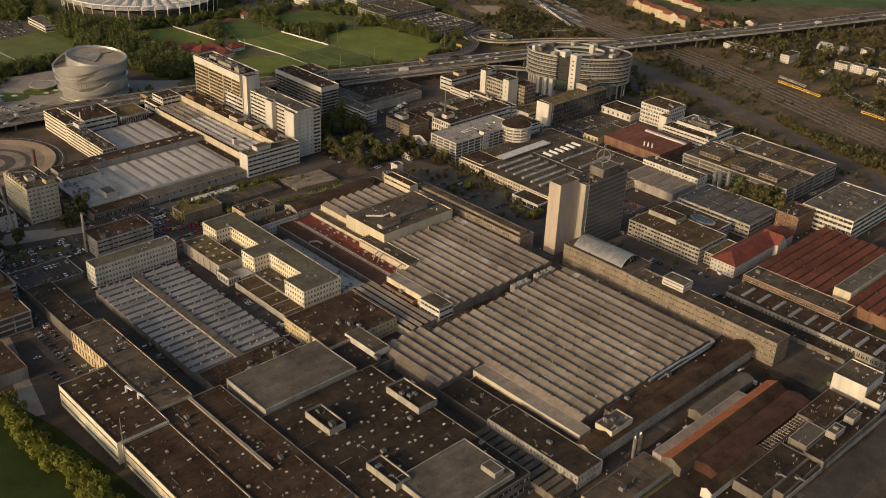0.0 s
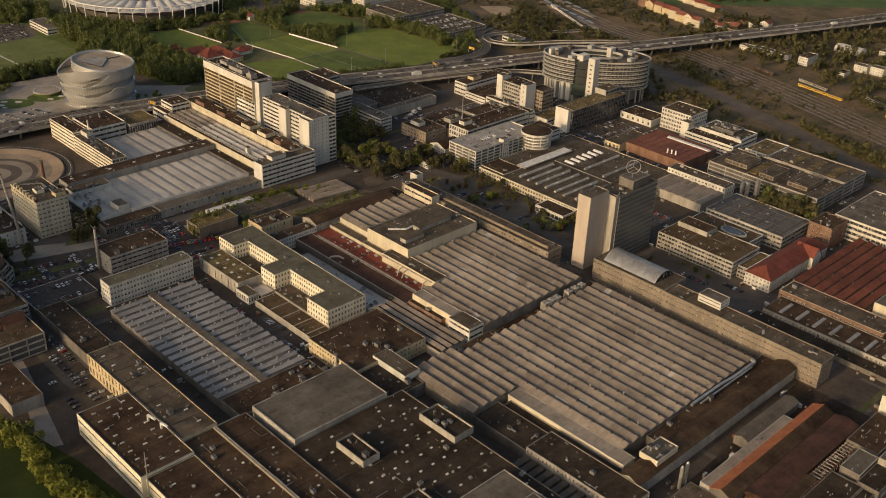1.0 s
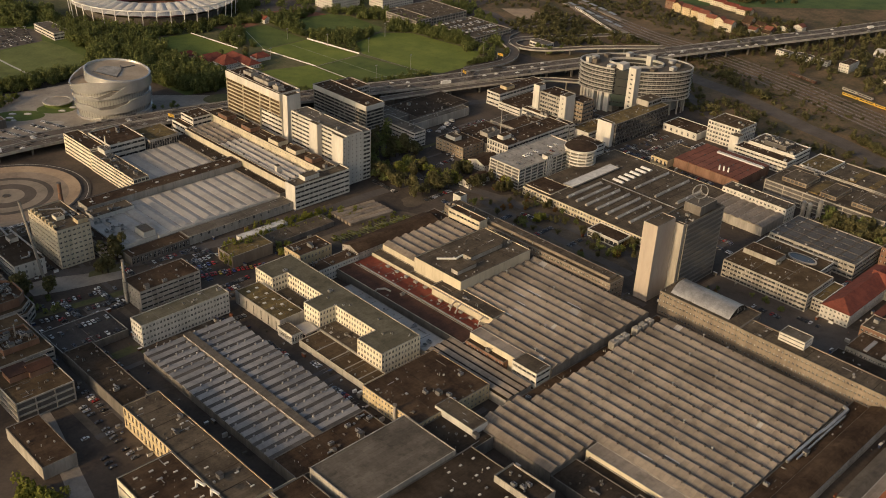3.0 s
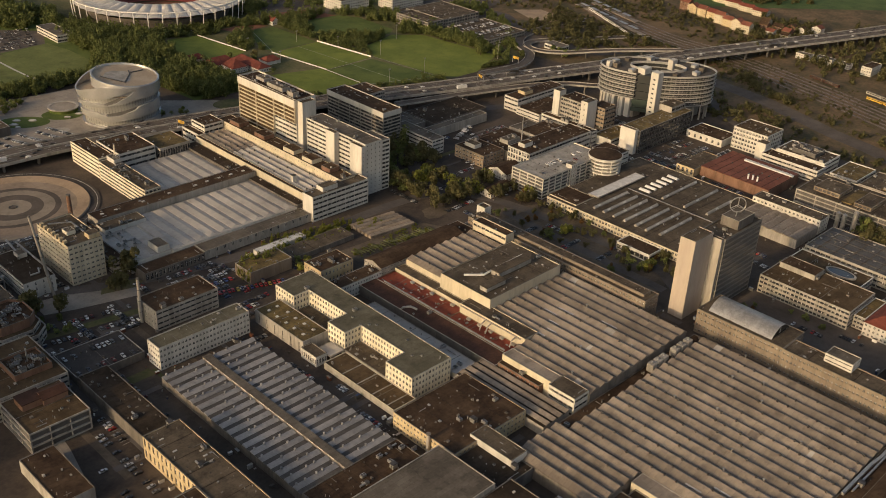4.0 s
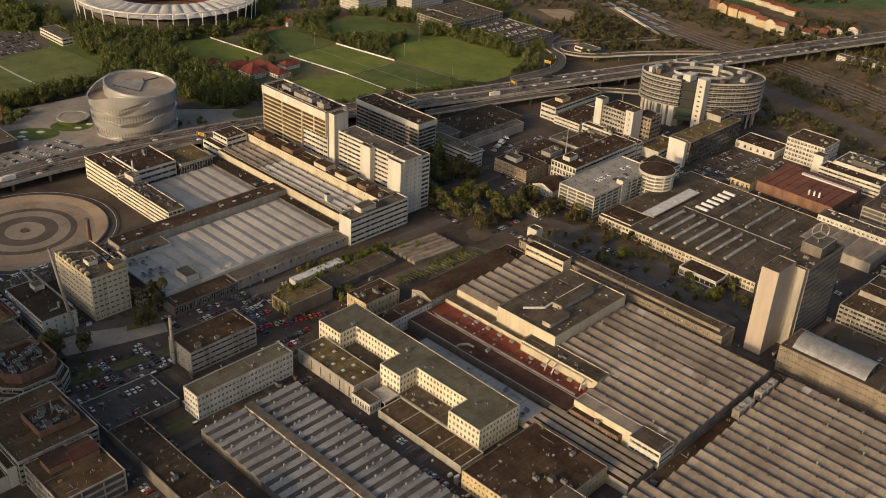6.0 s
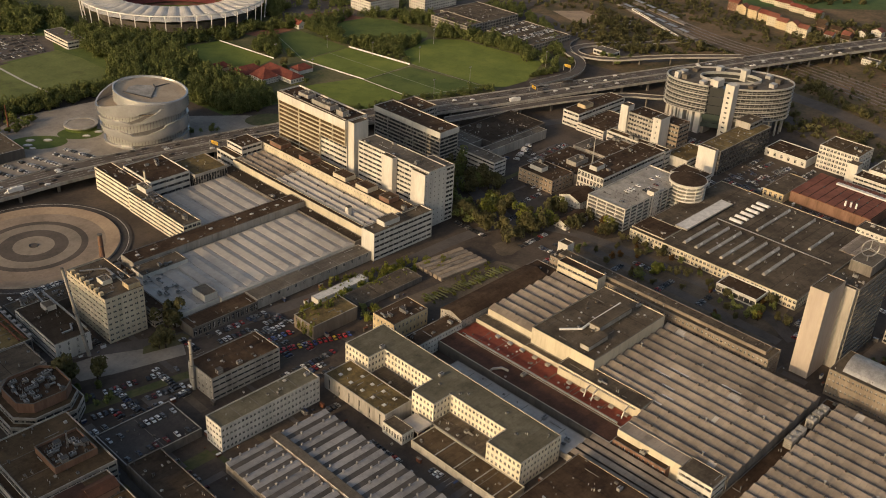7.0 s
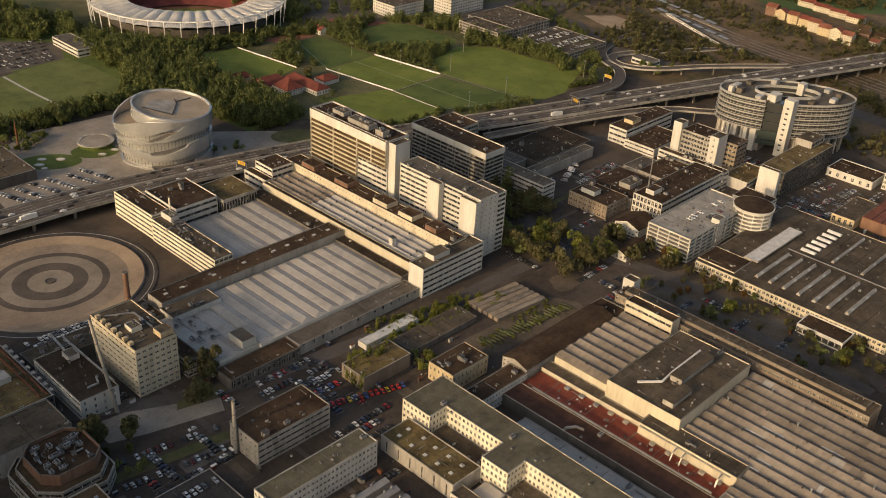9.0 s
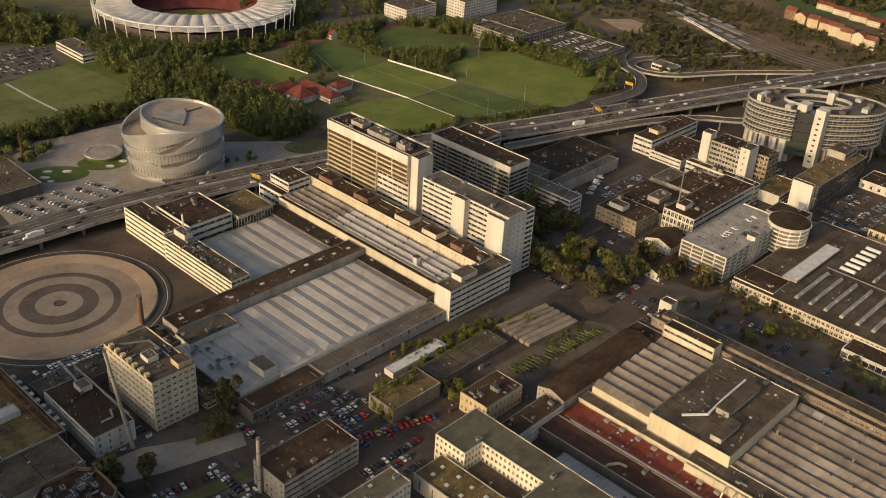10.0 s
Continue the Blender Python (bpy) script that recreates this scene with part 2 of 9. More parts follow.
# leaves let some light through
for lname in ("leaf", "leaf_grey", "leaf_olive", "leaf_yellow", "leaf_autumn"):
    nt = MATS[lname].node_tree
    lb, lo = nt.nodes["Principled BSDF"], nt.nodes["Material Output"]
    tr, mx = nt.nodes.new("ShaderNodeBsdfTranslucent"), nt.nodes.new("ShaderNodeMixShader")
    mx.inputs["Fac"].default_value = 0.5
    nt.links.new(lb.inputs["Base Color"].links[0].from_socket, tr.inputs["Color"])
    nt.links.new(lb.outputs["BSDF"], mx.inputs[1])
    nt.links.new(tr.outputs["BSDF"], mx.inputs[2])
    nt.links.new(mx.outputs["Shader"], lo.inputs["Surface"])

for cname, c in (("car_silver", (0.5, 0.5, 0.5)), ("car_black", (0.025, 0.025, 0.028)), ("car_grey", (0.16, 0.165, 0.17)), ("car_blue", (0.035, 0.05, 0.11)), ("car_red", (0.3, 0.025, 0.02))):
    paint(cname, [c, c], 0.28, 0.2)

g = bpy.data.materials.new("window_glass")
g.use_nodes = True
gb = g.node_tree.nodes["Principled BSDF"]
gb.inputs["Base Color"].default_value = (0.022, 0.026, 0.03, 1)
gb.inputs["Roughness"].default_value = 0.12
gb.inputs["Specular IOR Level"].default_value = 0.6
MATS["glass"] = g


def blinds(m, dark, mid, pale):
    """Panes behind which some blinds are drawn: a tone for each 1.3 m cell."""
    nt = m.node_tree
    geo, div, fl = nt.nodes.new("ShaderNodeNewGeometry"), nt.nodes.new("ShaderNodeVectorMath"), nt.nodes.new("ShaderNodeVectorMath")
    div.operation, fl.operation = "DIVIDE", "FLOOR"
    div.inputs[1].default_value = (1.3, 1.3, 1.8)
    wn, cr = nt.nodes.new("ShaderNodeTexWhiteNoise"), nt.nodes.new("ShaderNodeValToRGB")
    cr.color_ramp.interpolation = "CONSTANT"
    el = cr.color_ramp.elements
    el.new(0.5)
    for e, (p, c) in zip(el, ((0.0, dark), (0.62, mid), (0.88, pale))):
        e.position, e.color = p, (*c, 1)
    nt.links.new(geo.outputs["Position"], div.inputs[0])
    nt.links.new(div.outputs["Vector"], fl.inputs[0])
    nt.links.new(fl.outputs["Vector"], wn.inputs["Vector"])
    nt.links.new(wn.outputs["Value"], cr.inputs["Fac"])
    nt.links.new(cr.outputs["Color"], m.node_tree.nodes["Principled BSDF"].inputs["Base Color"])

g2 = g.copy()
g2.name = "shed_glass"
g2.node_tree.nodes["Principled BSDF"].inputs["Base Color"].default_value = (0.17, 0.16, 0.145, 1)
g2.node_tree.nodes["Principled BSDF"].inputs["Roughness"].default_value = 0.3
MATS["shed_glass"] = g2
g3 = g.copy()
g3.name = "green_glass"
g3.node_tree.nodes["Principled BSDF"].inputs["Base Color"].default_value = (0.05, 0.065, 0.055, 1)
MATS["green_glass"] = g3
g4 = g.copy()
g4.name = "silver_glass"
g4.node_tree.nodes["Principled BSDF"].inputs["Base Color"].default_value = (0.085, 0.082, 0.075, 1)
g4.node_tree.nodes["Principled BSDF"].inputs["Roughness"].default_value = 0.22
MATS["silver_glass"] = g4


g5 = g.copy()
g5.name = "plain_glass"
g5.node_tree.nodes["Principled BSDF"].inputs["Base Color"].default_value = (0.05, 0.052, 0.05, 1)
MATS["plain_glass"] = g5
g7 = g.copy()
g7.name = "tower_glass"
g7.node_tree.nodes["Principled BSDF"].inputs["Base Color"].default_value = (0.105, 0.1, 0.092, 1)
g7.node_tree.nodes["Principled BSDF"].inputs["Roughness"].default_value = 0.25
MATS["tower_glass"] = g7
g6 = g.copy()
g6.name = "museum_glass"
g6.node_tree.nodes["Principled BSDF"].inputs["Base Color"].default_value = (0.27, 0.265, 0.245, 1)
g6.node_tree.nodes["Principled BSDF"].inputs["Roughness"].default_value = 0.2
MATS["museum_glass"] = g6
blinds(g, (0.03, 0.032, 0.034), (0.085, 0.08, 0.072), (0.24, 0.225, 0.195))
blinds(g4, (0.03, 0.031, 0.03), (0.055, 0.053, 0.05), (0.12, 0.114, 0.104))

# ---- mesh helpers ----
class MB:
    """Vertices and faces of one mesh, with a material slot for each face."""

    def __init__(self):
        self.v, self.f, self.m = [], [], []

    def face(self, pts, s=0):
        n = len(self.v)
        self.v += [tuple(p) for p in pts]
        self.f.append(tuple(range(n, n + len(pts))))
        self.m.append(s)

    def box(self, x0, y0, z0, x1, y1, z1, s=0, bottom=False, top=None):
        n = len(self.v)
        self.v += [(x0, y0, z0), (x1, y0, z0), (x1, y1, z0), (x0, y1, z0), (x0, y0, z1), (x1, y0, z1), (x1, y1, z1), (x0, y1, z1)]
        fs = [(0, 1, 5, 4), (1, 2, 6, 5), (2, 3, 7, 6), (3, 0, 4, 7), (4, 5, 6, 7)]
        if bottom:
            fs.append((3, 2, 1, 0))
        for i, q in enumerate(fs):
            self.f.append(tuple(n + k for k in q))
            self.m.append(top if (i == 4 and top is not None) else s)

    def prism(self, poly, z0, z1, s=0, top=None, bottom=False):
        k = len(poly)
        n = len(self.v)
        self.v += [(x, y, z0) for x, y in poly] + [(x, y, z1) for x, y in poly]
        for i in range(k):
            j = (i + 1) % k
            self.f.append((n + i, n + j, n + k + j, n + k + i))
            self.m.append(s)
        self.f.append(tuple(range(n + k, n + 2 * k)))
        self.m.append(s if top is None else top)
        if bottom:
            self.f.append(tuple(reversed(range(n, n + k))))
            self.m.append(s)

    def cyl(self, x, y, z0, z1, r0, r1=None, n=10, s=0, top=None):
        r1 = r0 if r1 is None else r1
        b = len(self.v)
        for z, r in ((z0, r0), (z1, r1)):
            self.v += [(x + r * math.cos(2 * math.pi * i / n), y + r * math.sin(2 * math.pi * i / n), z) for i in range(n)]
        for i in range(n):
            j = (i + 1) % n
            self.f.append((b + i, b + j, b + n + j, b + n + i))
            self.m.append(s)
        self.f.append(tuple(range(b + n, b + 2 * n)))
        self.m.append(s if top is None else top)

    def bar(self, a, b, r, s=0):
        """A square bar between two points."""
        a, b = Vector(a), Vector(b)
        d = (b - a).normalized()
        u = d.cross(Vector((0, 0, 1)) if abs(d.z) < 0.9 else Vector((1, 0, 0))).normalized() * r
        w = d.cross(u).normalized() * r
        n = len(self.v)
        for p in (a, b):
            self.v += [tuple(p + u + w), tuple(p - u + w), tuple(p - u - w), tuple(p + u - w)]
        for q in ((0, 1, 5, 4), (1, 2, 6, 5), (2, 3, 7, 6), (3, 0, 4, 7), (3, 2, 1, 0), (4, 5, 6, 7)):
            self.f.append(tuple(n + k for k in q))
            self.m.append(s)

    def mesh(self, name, mats, smooth=False):
        me = bpy.data.meshes.new(name)
        me.from_pydata(self.v, [], self.f)
        for m in mats:
            me.materials.append(MATS[m])
        if any(self.m):
            me.polygons.foreach_set("material_index", self.m)
        if smooth:
            me.polygons.foreach_set("use_smooth", [True] * len(self.f))
        me.update()
        return me


def part(name, mb, mats, parent=None, label="", smooth=False):
    """Links a mesh builder (or a finished mesh) as one object under its thing."""
    me = mb if isinstance(mb, bpy.types.Mesh) else mb.mesh(name, [mats] if isinstance(mats, str) else mats, smooth)
    ob = new(name, me)
    ob.parent = parent
    if label:
        ob["label"] = label
    return ob


def thing(name, label, category, loc=(0, 0, 0), group="", kind=""):
    ob = new(name)
    ob.location = loc
    ob.empty_display_size = 1.0
    return tagged(ob, label, category, group, kind)


def structure(name, mb, mats, label, category):
    return tagged(part(name, mb, mats), label, category, kind="structure")


# ---- facades with real openings ----
def punched(bay=3.0, w=1.5, h=1.7, sill=0.95, frame=True):
    return ("p", bay, w, h, sill, frame)


def ribbon(h=1.6, sill=1.0, bay=4.0):
    return ("r", bay, bay - 0.28, h, sill, False)


def decks(h=1.9, sill=1.1, bay=5.0):
    return ("d", bay, bay - 0.5, h, sill, False)


def facade(wall, rows, a, b, z0, z1, n, st, inset=0.28):
    """The wall from a to b (outside on the right), n storeys, with an opening in every bay; the panes go into rows."""
    a, b = Vector((*a, 0)), Vector((*b, 0))
    d = b - a
    L = d.length
    d.normalize()
    nrm = Vector((d.y, -d.x, 0))

    def P(s, z, dep=0.0):
        p = a + d * s - nrm * dep
        return (p.x, p.y, z)

    if st is None or n == 0:
        wall.face([P(0, z0), P(L, z0), P(L, z1), P(0, z1)])
        return
    kind, bay, w, h, sill, fr = st
    k = max(1, round(L / bay))
    bw = L / k
    w = min(w * bw / bay, bw - 0.12)
    sh = (z1 - z0) / n
    h, sill = h * sh / 3.6, sill * sh / 3.6
    if kind == "r":
        # one long pane between end piers, with slim mullions in front
        for i in range(n):
            zb = z0 + i * sh
            zs, zt = zb + sill, zb + sill + h
            row = MB()
            wall.face([P(0, zb), P(L, zb), P(L, zs), P(0, zs)])
            wall.face([P(0, zt), P(L, zt), P(L, zb + sh), P(0, zb + sh)])
            e = min(0.5, L * 0.1)
            wall.face([P(0, zs), P(e, zs), P(e, zt), P(0, zt)])
            wall.face([P(L - e, zs), P(L, zs), P(L, zt), P(L - e, zt)])
            wall.face([P(e, zs), P(L - e, zs), P(L - e, zs, inset), P(e, zs, inset)])
            wall.face([P(e, zt, inset), P(L - e, zt, inset), P(L - e, zt), P(e, zt)])
            wall.face([P(e, zs, inset), P(e, zt, inset), P(e, zt), P(e, zs)])
            wall.face([P(L - e, zs), P(L - e, zt), P(L - e, zt, inset), P(L - e, zs, inset)])
            row.face([P(e, zs, inset), P(L - e, zs, inset), P(L - e, zt, inset), P(e, zt, inset)], 0)
            for j in range(1, k):
                c = e + (L - 2 * e) * j / k
                m0, m1, dp = c - 0.12, c + 0.12, inset - 0.08
                row.face([P(m0, zs, dp), P(m1, zs, dp), P(m1, zt, dp), P(m0, zt, dp)], 1)
            rows.append((kind, row))
        return
    for i in range(n):
        zb = z0 + i * sh
        zs, zt = zb + sill, zb + sill + h
        row = MB()
        wall.face([P(0, zb), P(L, zb), P(L, zs), P(0, zs)])
        wall.face([P(0, zt), P(L, zt), P(L, zb + sh), P(0, zb + sh)])
        last = 0.0
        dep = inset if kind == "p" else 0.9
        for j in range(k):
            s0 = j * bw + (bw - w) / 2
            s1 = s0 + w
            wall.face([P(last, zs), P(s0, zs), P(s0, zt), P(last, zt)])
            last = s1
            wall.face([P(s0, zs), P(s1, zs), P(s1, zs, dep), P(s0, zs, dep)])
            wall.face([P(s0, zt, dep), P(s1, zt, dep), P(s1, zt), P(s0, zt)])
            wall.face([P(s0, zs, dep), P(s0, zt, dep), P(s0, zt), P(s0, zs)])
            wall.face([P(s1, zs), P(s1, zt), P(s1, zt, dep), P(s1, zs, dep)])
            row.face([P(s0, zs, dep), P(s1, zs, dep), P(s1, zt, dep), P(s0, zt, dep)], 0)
            if fr:
                c = (s0 + s1) / 2
                e = dep - 0.05
                row.face([P(c - 0.06, zs, e), P(c + 0.06, zs, e), P(c + 0.06, zt, e), P(c - 0.06, zt, e)], 1)
                zc = zs + h * 0.68
                row.face([P(s0, zc - 0.05, e), P(s1, zc - 0.05, e), P(s1, zc + 0.05, e), P(s0, zc + 0.05, e)], 1)
        wall.face([P(last, zs), P(L, zs), P(L, zt), P(last, zt)])
        rows.append((kind, row))


FOOT = []


def fittings(rf, P, z, rnd, joint=3):
    """Small pipes, kerbs, hatches and patches on one roof."""
    xs, ys = [p[0] for p in P], [p[1] for p in P]
    x0, x1, y0, y1 = min(xs) + 1.2, max(xs) - 1.2, min(ys) + 1.2, max(ys) - 1.2
    area = (x1 - x0) * (y1 - y0)
    if x1 - x0 < 5 or y1 - y0 < 5:
        return
    f = MB()
    for _ in range(int(min(90, area / 48))):
        x, y, k = rnd.uniform(x0, x1), rnd.uniform(y0, y1), rnd.random()
        if k < 0.42:
            r = rnd.uniform(0.12, 0.3)
            f.cyl(x, y, z, z + rnd.uniform(0.5, 1.3), r, r, n=6, s=rnd.choice([0, 3, 3]))
        elif k < 0.72:
            a, b = rnd.uniform(0.3, 0.9), rnd.uniform(0.3, 0.9)
            f.box(x - a, y - b, z, x + a, y + b, z + rnd.uniform(0.3, 1.0), rnd.choice([0, 1, 2, 3, 3]))
        elif k < 0.86:
            L = rnd.uniform(2, 9)
            if rnd.random() < 0.5:
                f.box(x, y - 0.12, z + 0.1, min(x + L, x1), y + 0.12, z + 0.35, rnd.choice([0, 3, 3]))
            else:
                f.box(x - 0.12, y, z + 0.1, x + 0.12, min(y + L, y1), z + 0.35, rnd.choice([0, 3, 3]))
        else:
            f.cyl(x, y, z, z + 0.5, 0.5, 0.35, n=8, s=2)
    # gutters and joints across the roof
    along = x1 - x0 > y1 - y0
    span = (x1 - x0) if along else (y1 - y0)
    k = int(span / rnd.uniform(11, 18))
    for i in range(1, k):
        c = span * i / k
        if along:
            f.box(x0 + c - 0.15, y0, z, x0 + c + 0.15, y1, z + 0.1, joint)
        else:
            f.box(x0, y0 + c - 0.15, z, x1, y0 + c + 0.15, z + 0.1, joint)
    if f.v:
        ob = part("roof_fitting", f, ["metal_light", "concrete", "roof_grey", "concrete_dark", "bitumen"], rf)
        ob["kind"] = "stuff"


def block(name, label, category, poly, h, wall="plaster_white", roof="roof_gravel", n=0, styles=None, z0=0.0, parapet=0.7, coping="", base=0.0, clutter=0, seed=0, group="", inset=0.28, sky=None, clean=False):
    """A flat-roofed building over a counter-clockwise plan: walls with openings, parapet, coping, roof deck, window rows, roof units.
    poly may be (x0, y0, x1, y1). styles: one opening style for all walls, or a dict by the index of the wall."""
    if len(poly) == 4 and not isinstance(poly[0], (tuple, list)):
        x0, y0, x1, y1 = poly
        poly = [(x0, y0), (x1, y0), (x1, y1), (x0, y1)]
    cx, cy = sum(p[0] for p in poly) / len(poly), sum(p[1] for p in poly) / len(poly)
    t = thing(name, label, category, (cx, cy, z0), group)
    P = [(x - cx, y - cy) for x, y in poly]
    w, rows = MB(), []
    k = len(P)
    hh = h - z0
    for i in range(k):
        st = styles.get(i) if isinstance(styles, dict) else styles
        if base:
            facade(w, rows, P[i], P[(i + 1) % k], 0, base, 0, None)
        facade(w, rows, P[i], P[(i + 1) % k], base, hh, n if st else 0, st, inset)
    # parapet with an inner face, as a ring
    inner = offset(P, 0.35)
    for i in range(k):
        j = (i + 1) % k
        w.face([(*P[i], hh), (*P[j], hh), (*P[j], hh + parapet), (*P[i], hh + parapet)])
        w.face([(*inner[j], hh), (*inner[i], hh), (*inner[i], hh + parapet), (*inner[j], hh + parapet)])
    part("wall", w, wall, t)
    c = MB()
    o2, i2 = offset(P, -0.08), offset(P, 0.43)
    for i in range(k):
        j = (i + 1) % k
        zc = hh + parapet
        c.face([(*o2[i], zc), (*o2[j], zc), (*o2[j], zc + 0.12), (*o2[i], zc + 0.12)])
        c.face([(*i2[j], zc), (*i2[i], zc), (*i2[i], zc + 0.12), (*i2[j], zc + 0.12)])
        c.face([(*o2[i], zc + 0.12), (*o2[j], zc + 0.12), (*i2[j], zc + 0.12), (*i2[i], zc + 0.12)])
        c.face([(*o2[j], zc), (*o2[i], zc), (*i2[i], zc), (*i2[j], zc)])
    part("coping", c, coping or ("concrete_dark" if roof in ("bitumen", "bitumen_brown", "roof_gravel") else "concrete"), t)
    r = MB()
    r.face([(*p, hh + 0.02) for p in inner])
    rf = part("roof", r, roof, t)
    for kind, row in rows:
        window_part(kind, row, t)
    rnd = random.Random(seed * 7 + int(cx) + int(cy))
    xs, ys = [p[0] for p in P], [p[1] for p in P]
    bx0, bx1, by0, by1 = min(xs) + 2, max(xs) - 2, min(ys) + 2, max(ys) - 2
    if k == 4:
        for _ in range(clutter if category == "roof house" else (clutter * 3 + 3) // 5):
            roof_unit(rf, rnd.uniform(bx0, bx1), rnd.uniform(by0, by1), hh + 0.02, rnd)
    if z0 < 1:
        FOOT.append((min(xs) + cx, min(ys) + cy, max(xs) + cx, max(ys) + cy))
    if k == 4 and not clean and category not in ("canopy", "facade", "wall", "lean-to"):
        fittings(rf, P, hh + 0.02, rnd, 4 if roof.startswith("bitumen") or roof == "roof_gravel" else 3)
    if sky and k == 4:
        nx, ny, sx, sy, prob = sky
        for a in range(nx):
            for b in range(ny):
                if rnd.random() < prob:
                    ob = part("skylight", SKYLIGHT(sx, sy), "skylight_white", rf)
                    ob.location = (bx0 + (bx1 - bx0) * (a + 0.5) / nx + rnd.uniform(-0.5, 0.5), by0 + (by1 - by0) * (b + 0.5) / ny + rnd.uniform(-0.5, 0.5), hh + 0.02)
    return t


def window_part(kind, row, t):
    """One storey's panes on one wall."""
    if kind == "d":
        # Dark sheet closes each open bay; its colour stands for the shade inside.
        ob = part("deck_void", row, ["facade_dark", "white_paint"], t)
    else:
        ob = part("window_band", row, ["glass", "white_paint"], t)
    ob["kind"] = "stuff"
    return ob


def offset(P, d):
    """The plan moved inwards by d."""
    out = []
    k = len(P)
    for i in range(k):
        a, b, c = Vector(P[i - 1]), Vector(P[i]), Vector(P[(i + 1) % k])
        e1, e2 = (b - a).normalized(), (c - b).normalized()
        n1, n2 = Vector((-e1.y, e1.x)), Vector((-e2.y, e2.x))
        m = n1 + n2
        m = m / max(0.2, m.dot(n1))
        out.append((b.x + m.x * d, b.y + m.y * d))
    return out


_cache = {}


def SKYLIGHT(sx, sy):
    key = ("sky", sx, sy)
    if key not in _cache:
        m = MB()
        m.box(-sx / 2, -sy / 2, 0, sx / 2, sy / 2, 0.35, 1)
        m.prism([(-sx / 2 + 0.1, -sy / 2 + 0.1), (sx / 2 - 0.1, -sy / 2 + 0.1), (sx / 2 - 0.1, sy / 2 - 0.1), (-sx / 2 + 0.1, sy / 2 - 0.1)], 0.35, 0.5, 0)
        n = len(m.v)
        q = 0.3
        m.face([(-sx / 2 + q, -sy / 2 + q, 0.62), (sx / 2 - q, -sy / 2 + q, 0.62), (sx / 2 - q, sy / 2 - q, 0.62), (-sx / 2 + q, sy / 2 - q, 0.62)], 0)
        _cache[key] = m.mesh("skylight", ["skylight_white", "metal_light"])
    return _cache[key]


def UNIT(i):
    """Roof machinery: a cased fan unit, a ducted box, a stair head, a pipe stack, a pair of fans."""
    key = ("unit", i)
    if key not in _cache:
        m = MB()
        if i == 0:
            m.box(-1.5, -1, 0.2, 1.5, 1, 1.7, 0)
            m.cyl(-0.7, 0, 1.7, 2.0, 0.55, n=10, s=1)
            m.cyl(0.7, 0, 1.7, 2.0, 0.55, n=10, s=1)
            m.box(-1.4, -0.9, 0, -1.1, 0.9, 0.2, 1)
            m.box(1.1, -0.9, 0, 1.4, 0.9, 0.2, 1)
        elif i == 1:
            m.box(-1, -1, 0, 1, 1, 1.4, 0)
            m.box(1, -0.4, 0.4, 4.5, 0.4, 1.1, 0)
            m.box(4.0, -0.4, 0, 4.5, 0.4, 0.4, 1)
            m.box(-1.1, -1.1, 1.4, 1.1, 1.1, 1.5, 1)
        elif i == 2:
            m.box(-1.6, -1.3, 0, 1.6, 1.3, 2.6, 0)
            m.box(-1.75, -1.45, 2.6, 1.75, 1.45, 2.8, 1)
            m.box(-1.63, -0.5, 0.1, -1.6, 0.5, 2.1, 1)
        elif i == 3:
            m.cyl(0, 0, 0, 1.8, 0.3, n=8)
            m.cyl(0, 0, 1.8, 2.0, 0.5, n=8, s=1)
            m.cyl(1.1, 0.3, 0, 1.2, 0.22, n=8)
            m.cyl(1.1, 0.3, 1.2, 1.35, 0.36, n=8, s=1)
        else:
            m.box(-0.6, -0.6, 0, 0.6, 0.6, 0.7, 0)
            m.cyl(0, 0, 0.7, 1.1, 0.45, 0.5, n=10, s=1)
        _cache[key] = m.mesh("roof_unit", ["metal_light", "metal_dark"])
    return _cache[key]


def roof_unit(parent, x, y, z, rnd, kind=None):
    i = rnd.choice([0, 0, 1, 2, 3, 4, 4, 4, 3]) if kind is None else kind
    ob = part(["air_handler", "duct_box", "stair_head", "vent_pipe", "fan_vent"][i], UNIT(i), "metal_light", parent)
    ob.location = (x, y, z)
    ob.rotation_euler = (0, 0, rnd.choice([0, math.pi / 2, math.pi, -math.pi / 2]))
    return ob


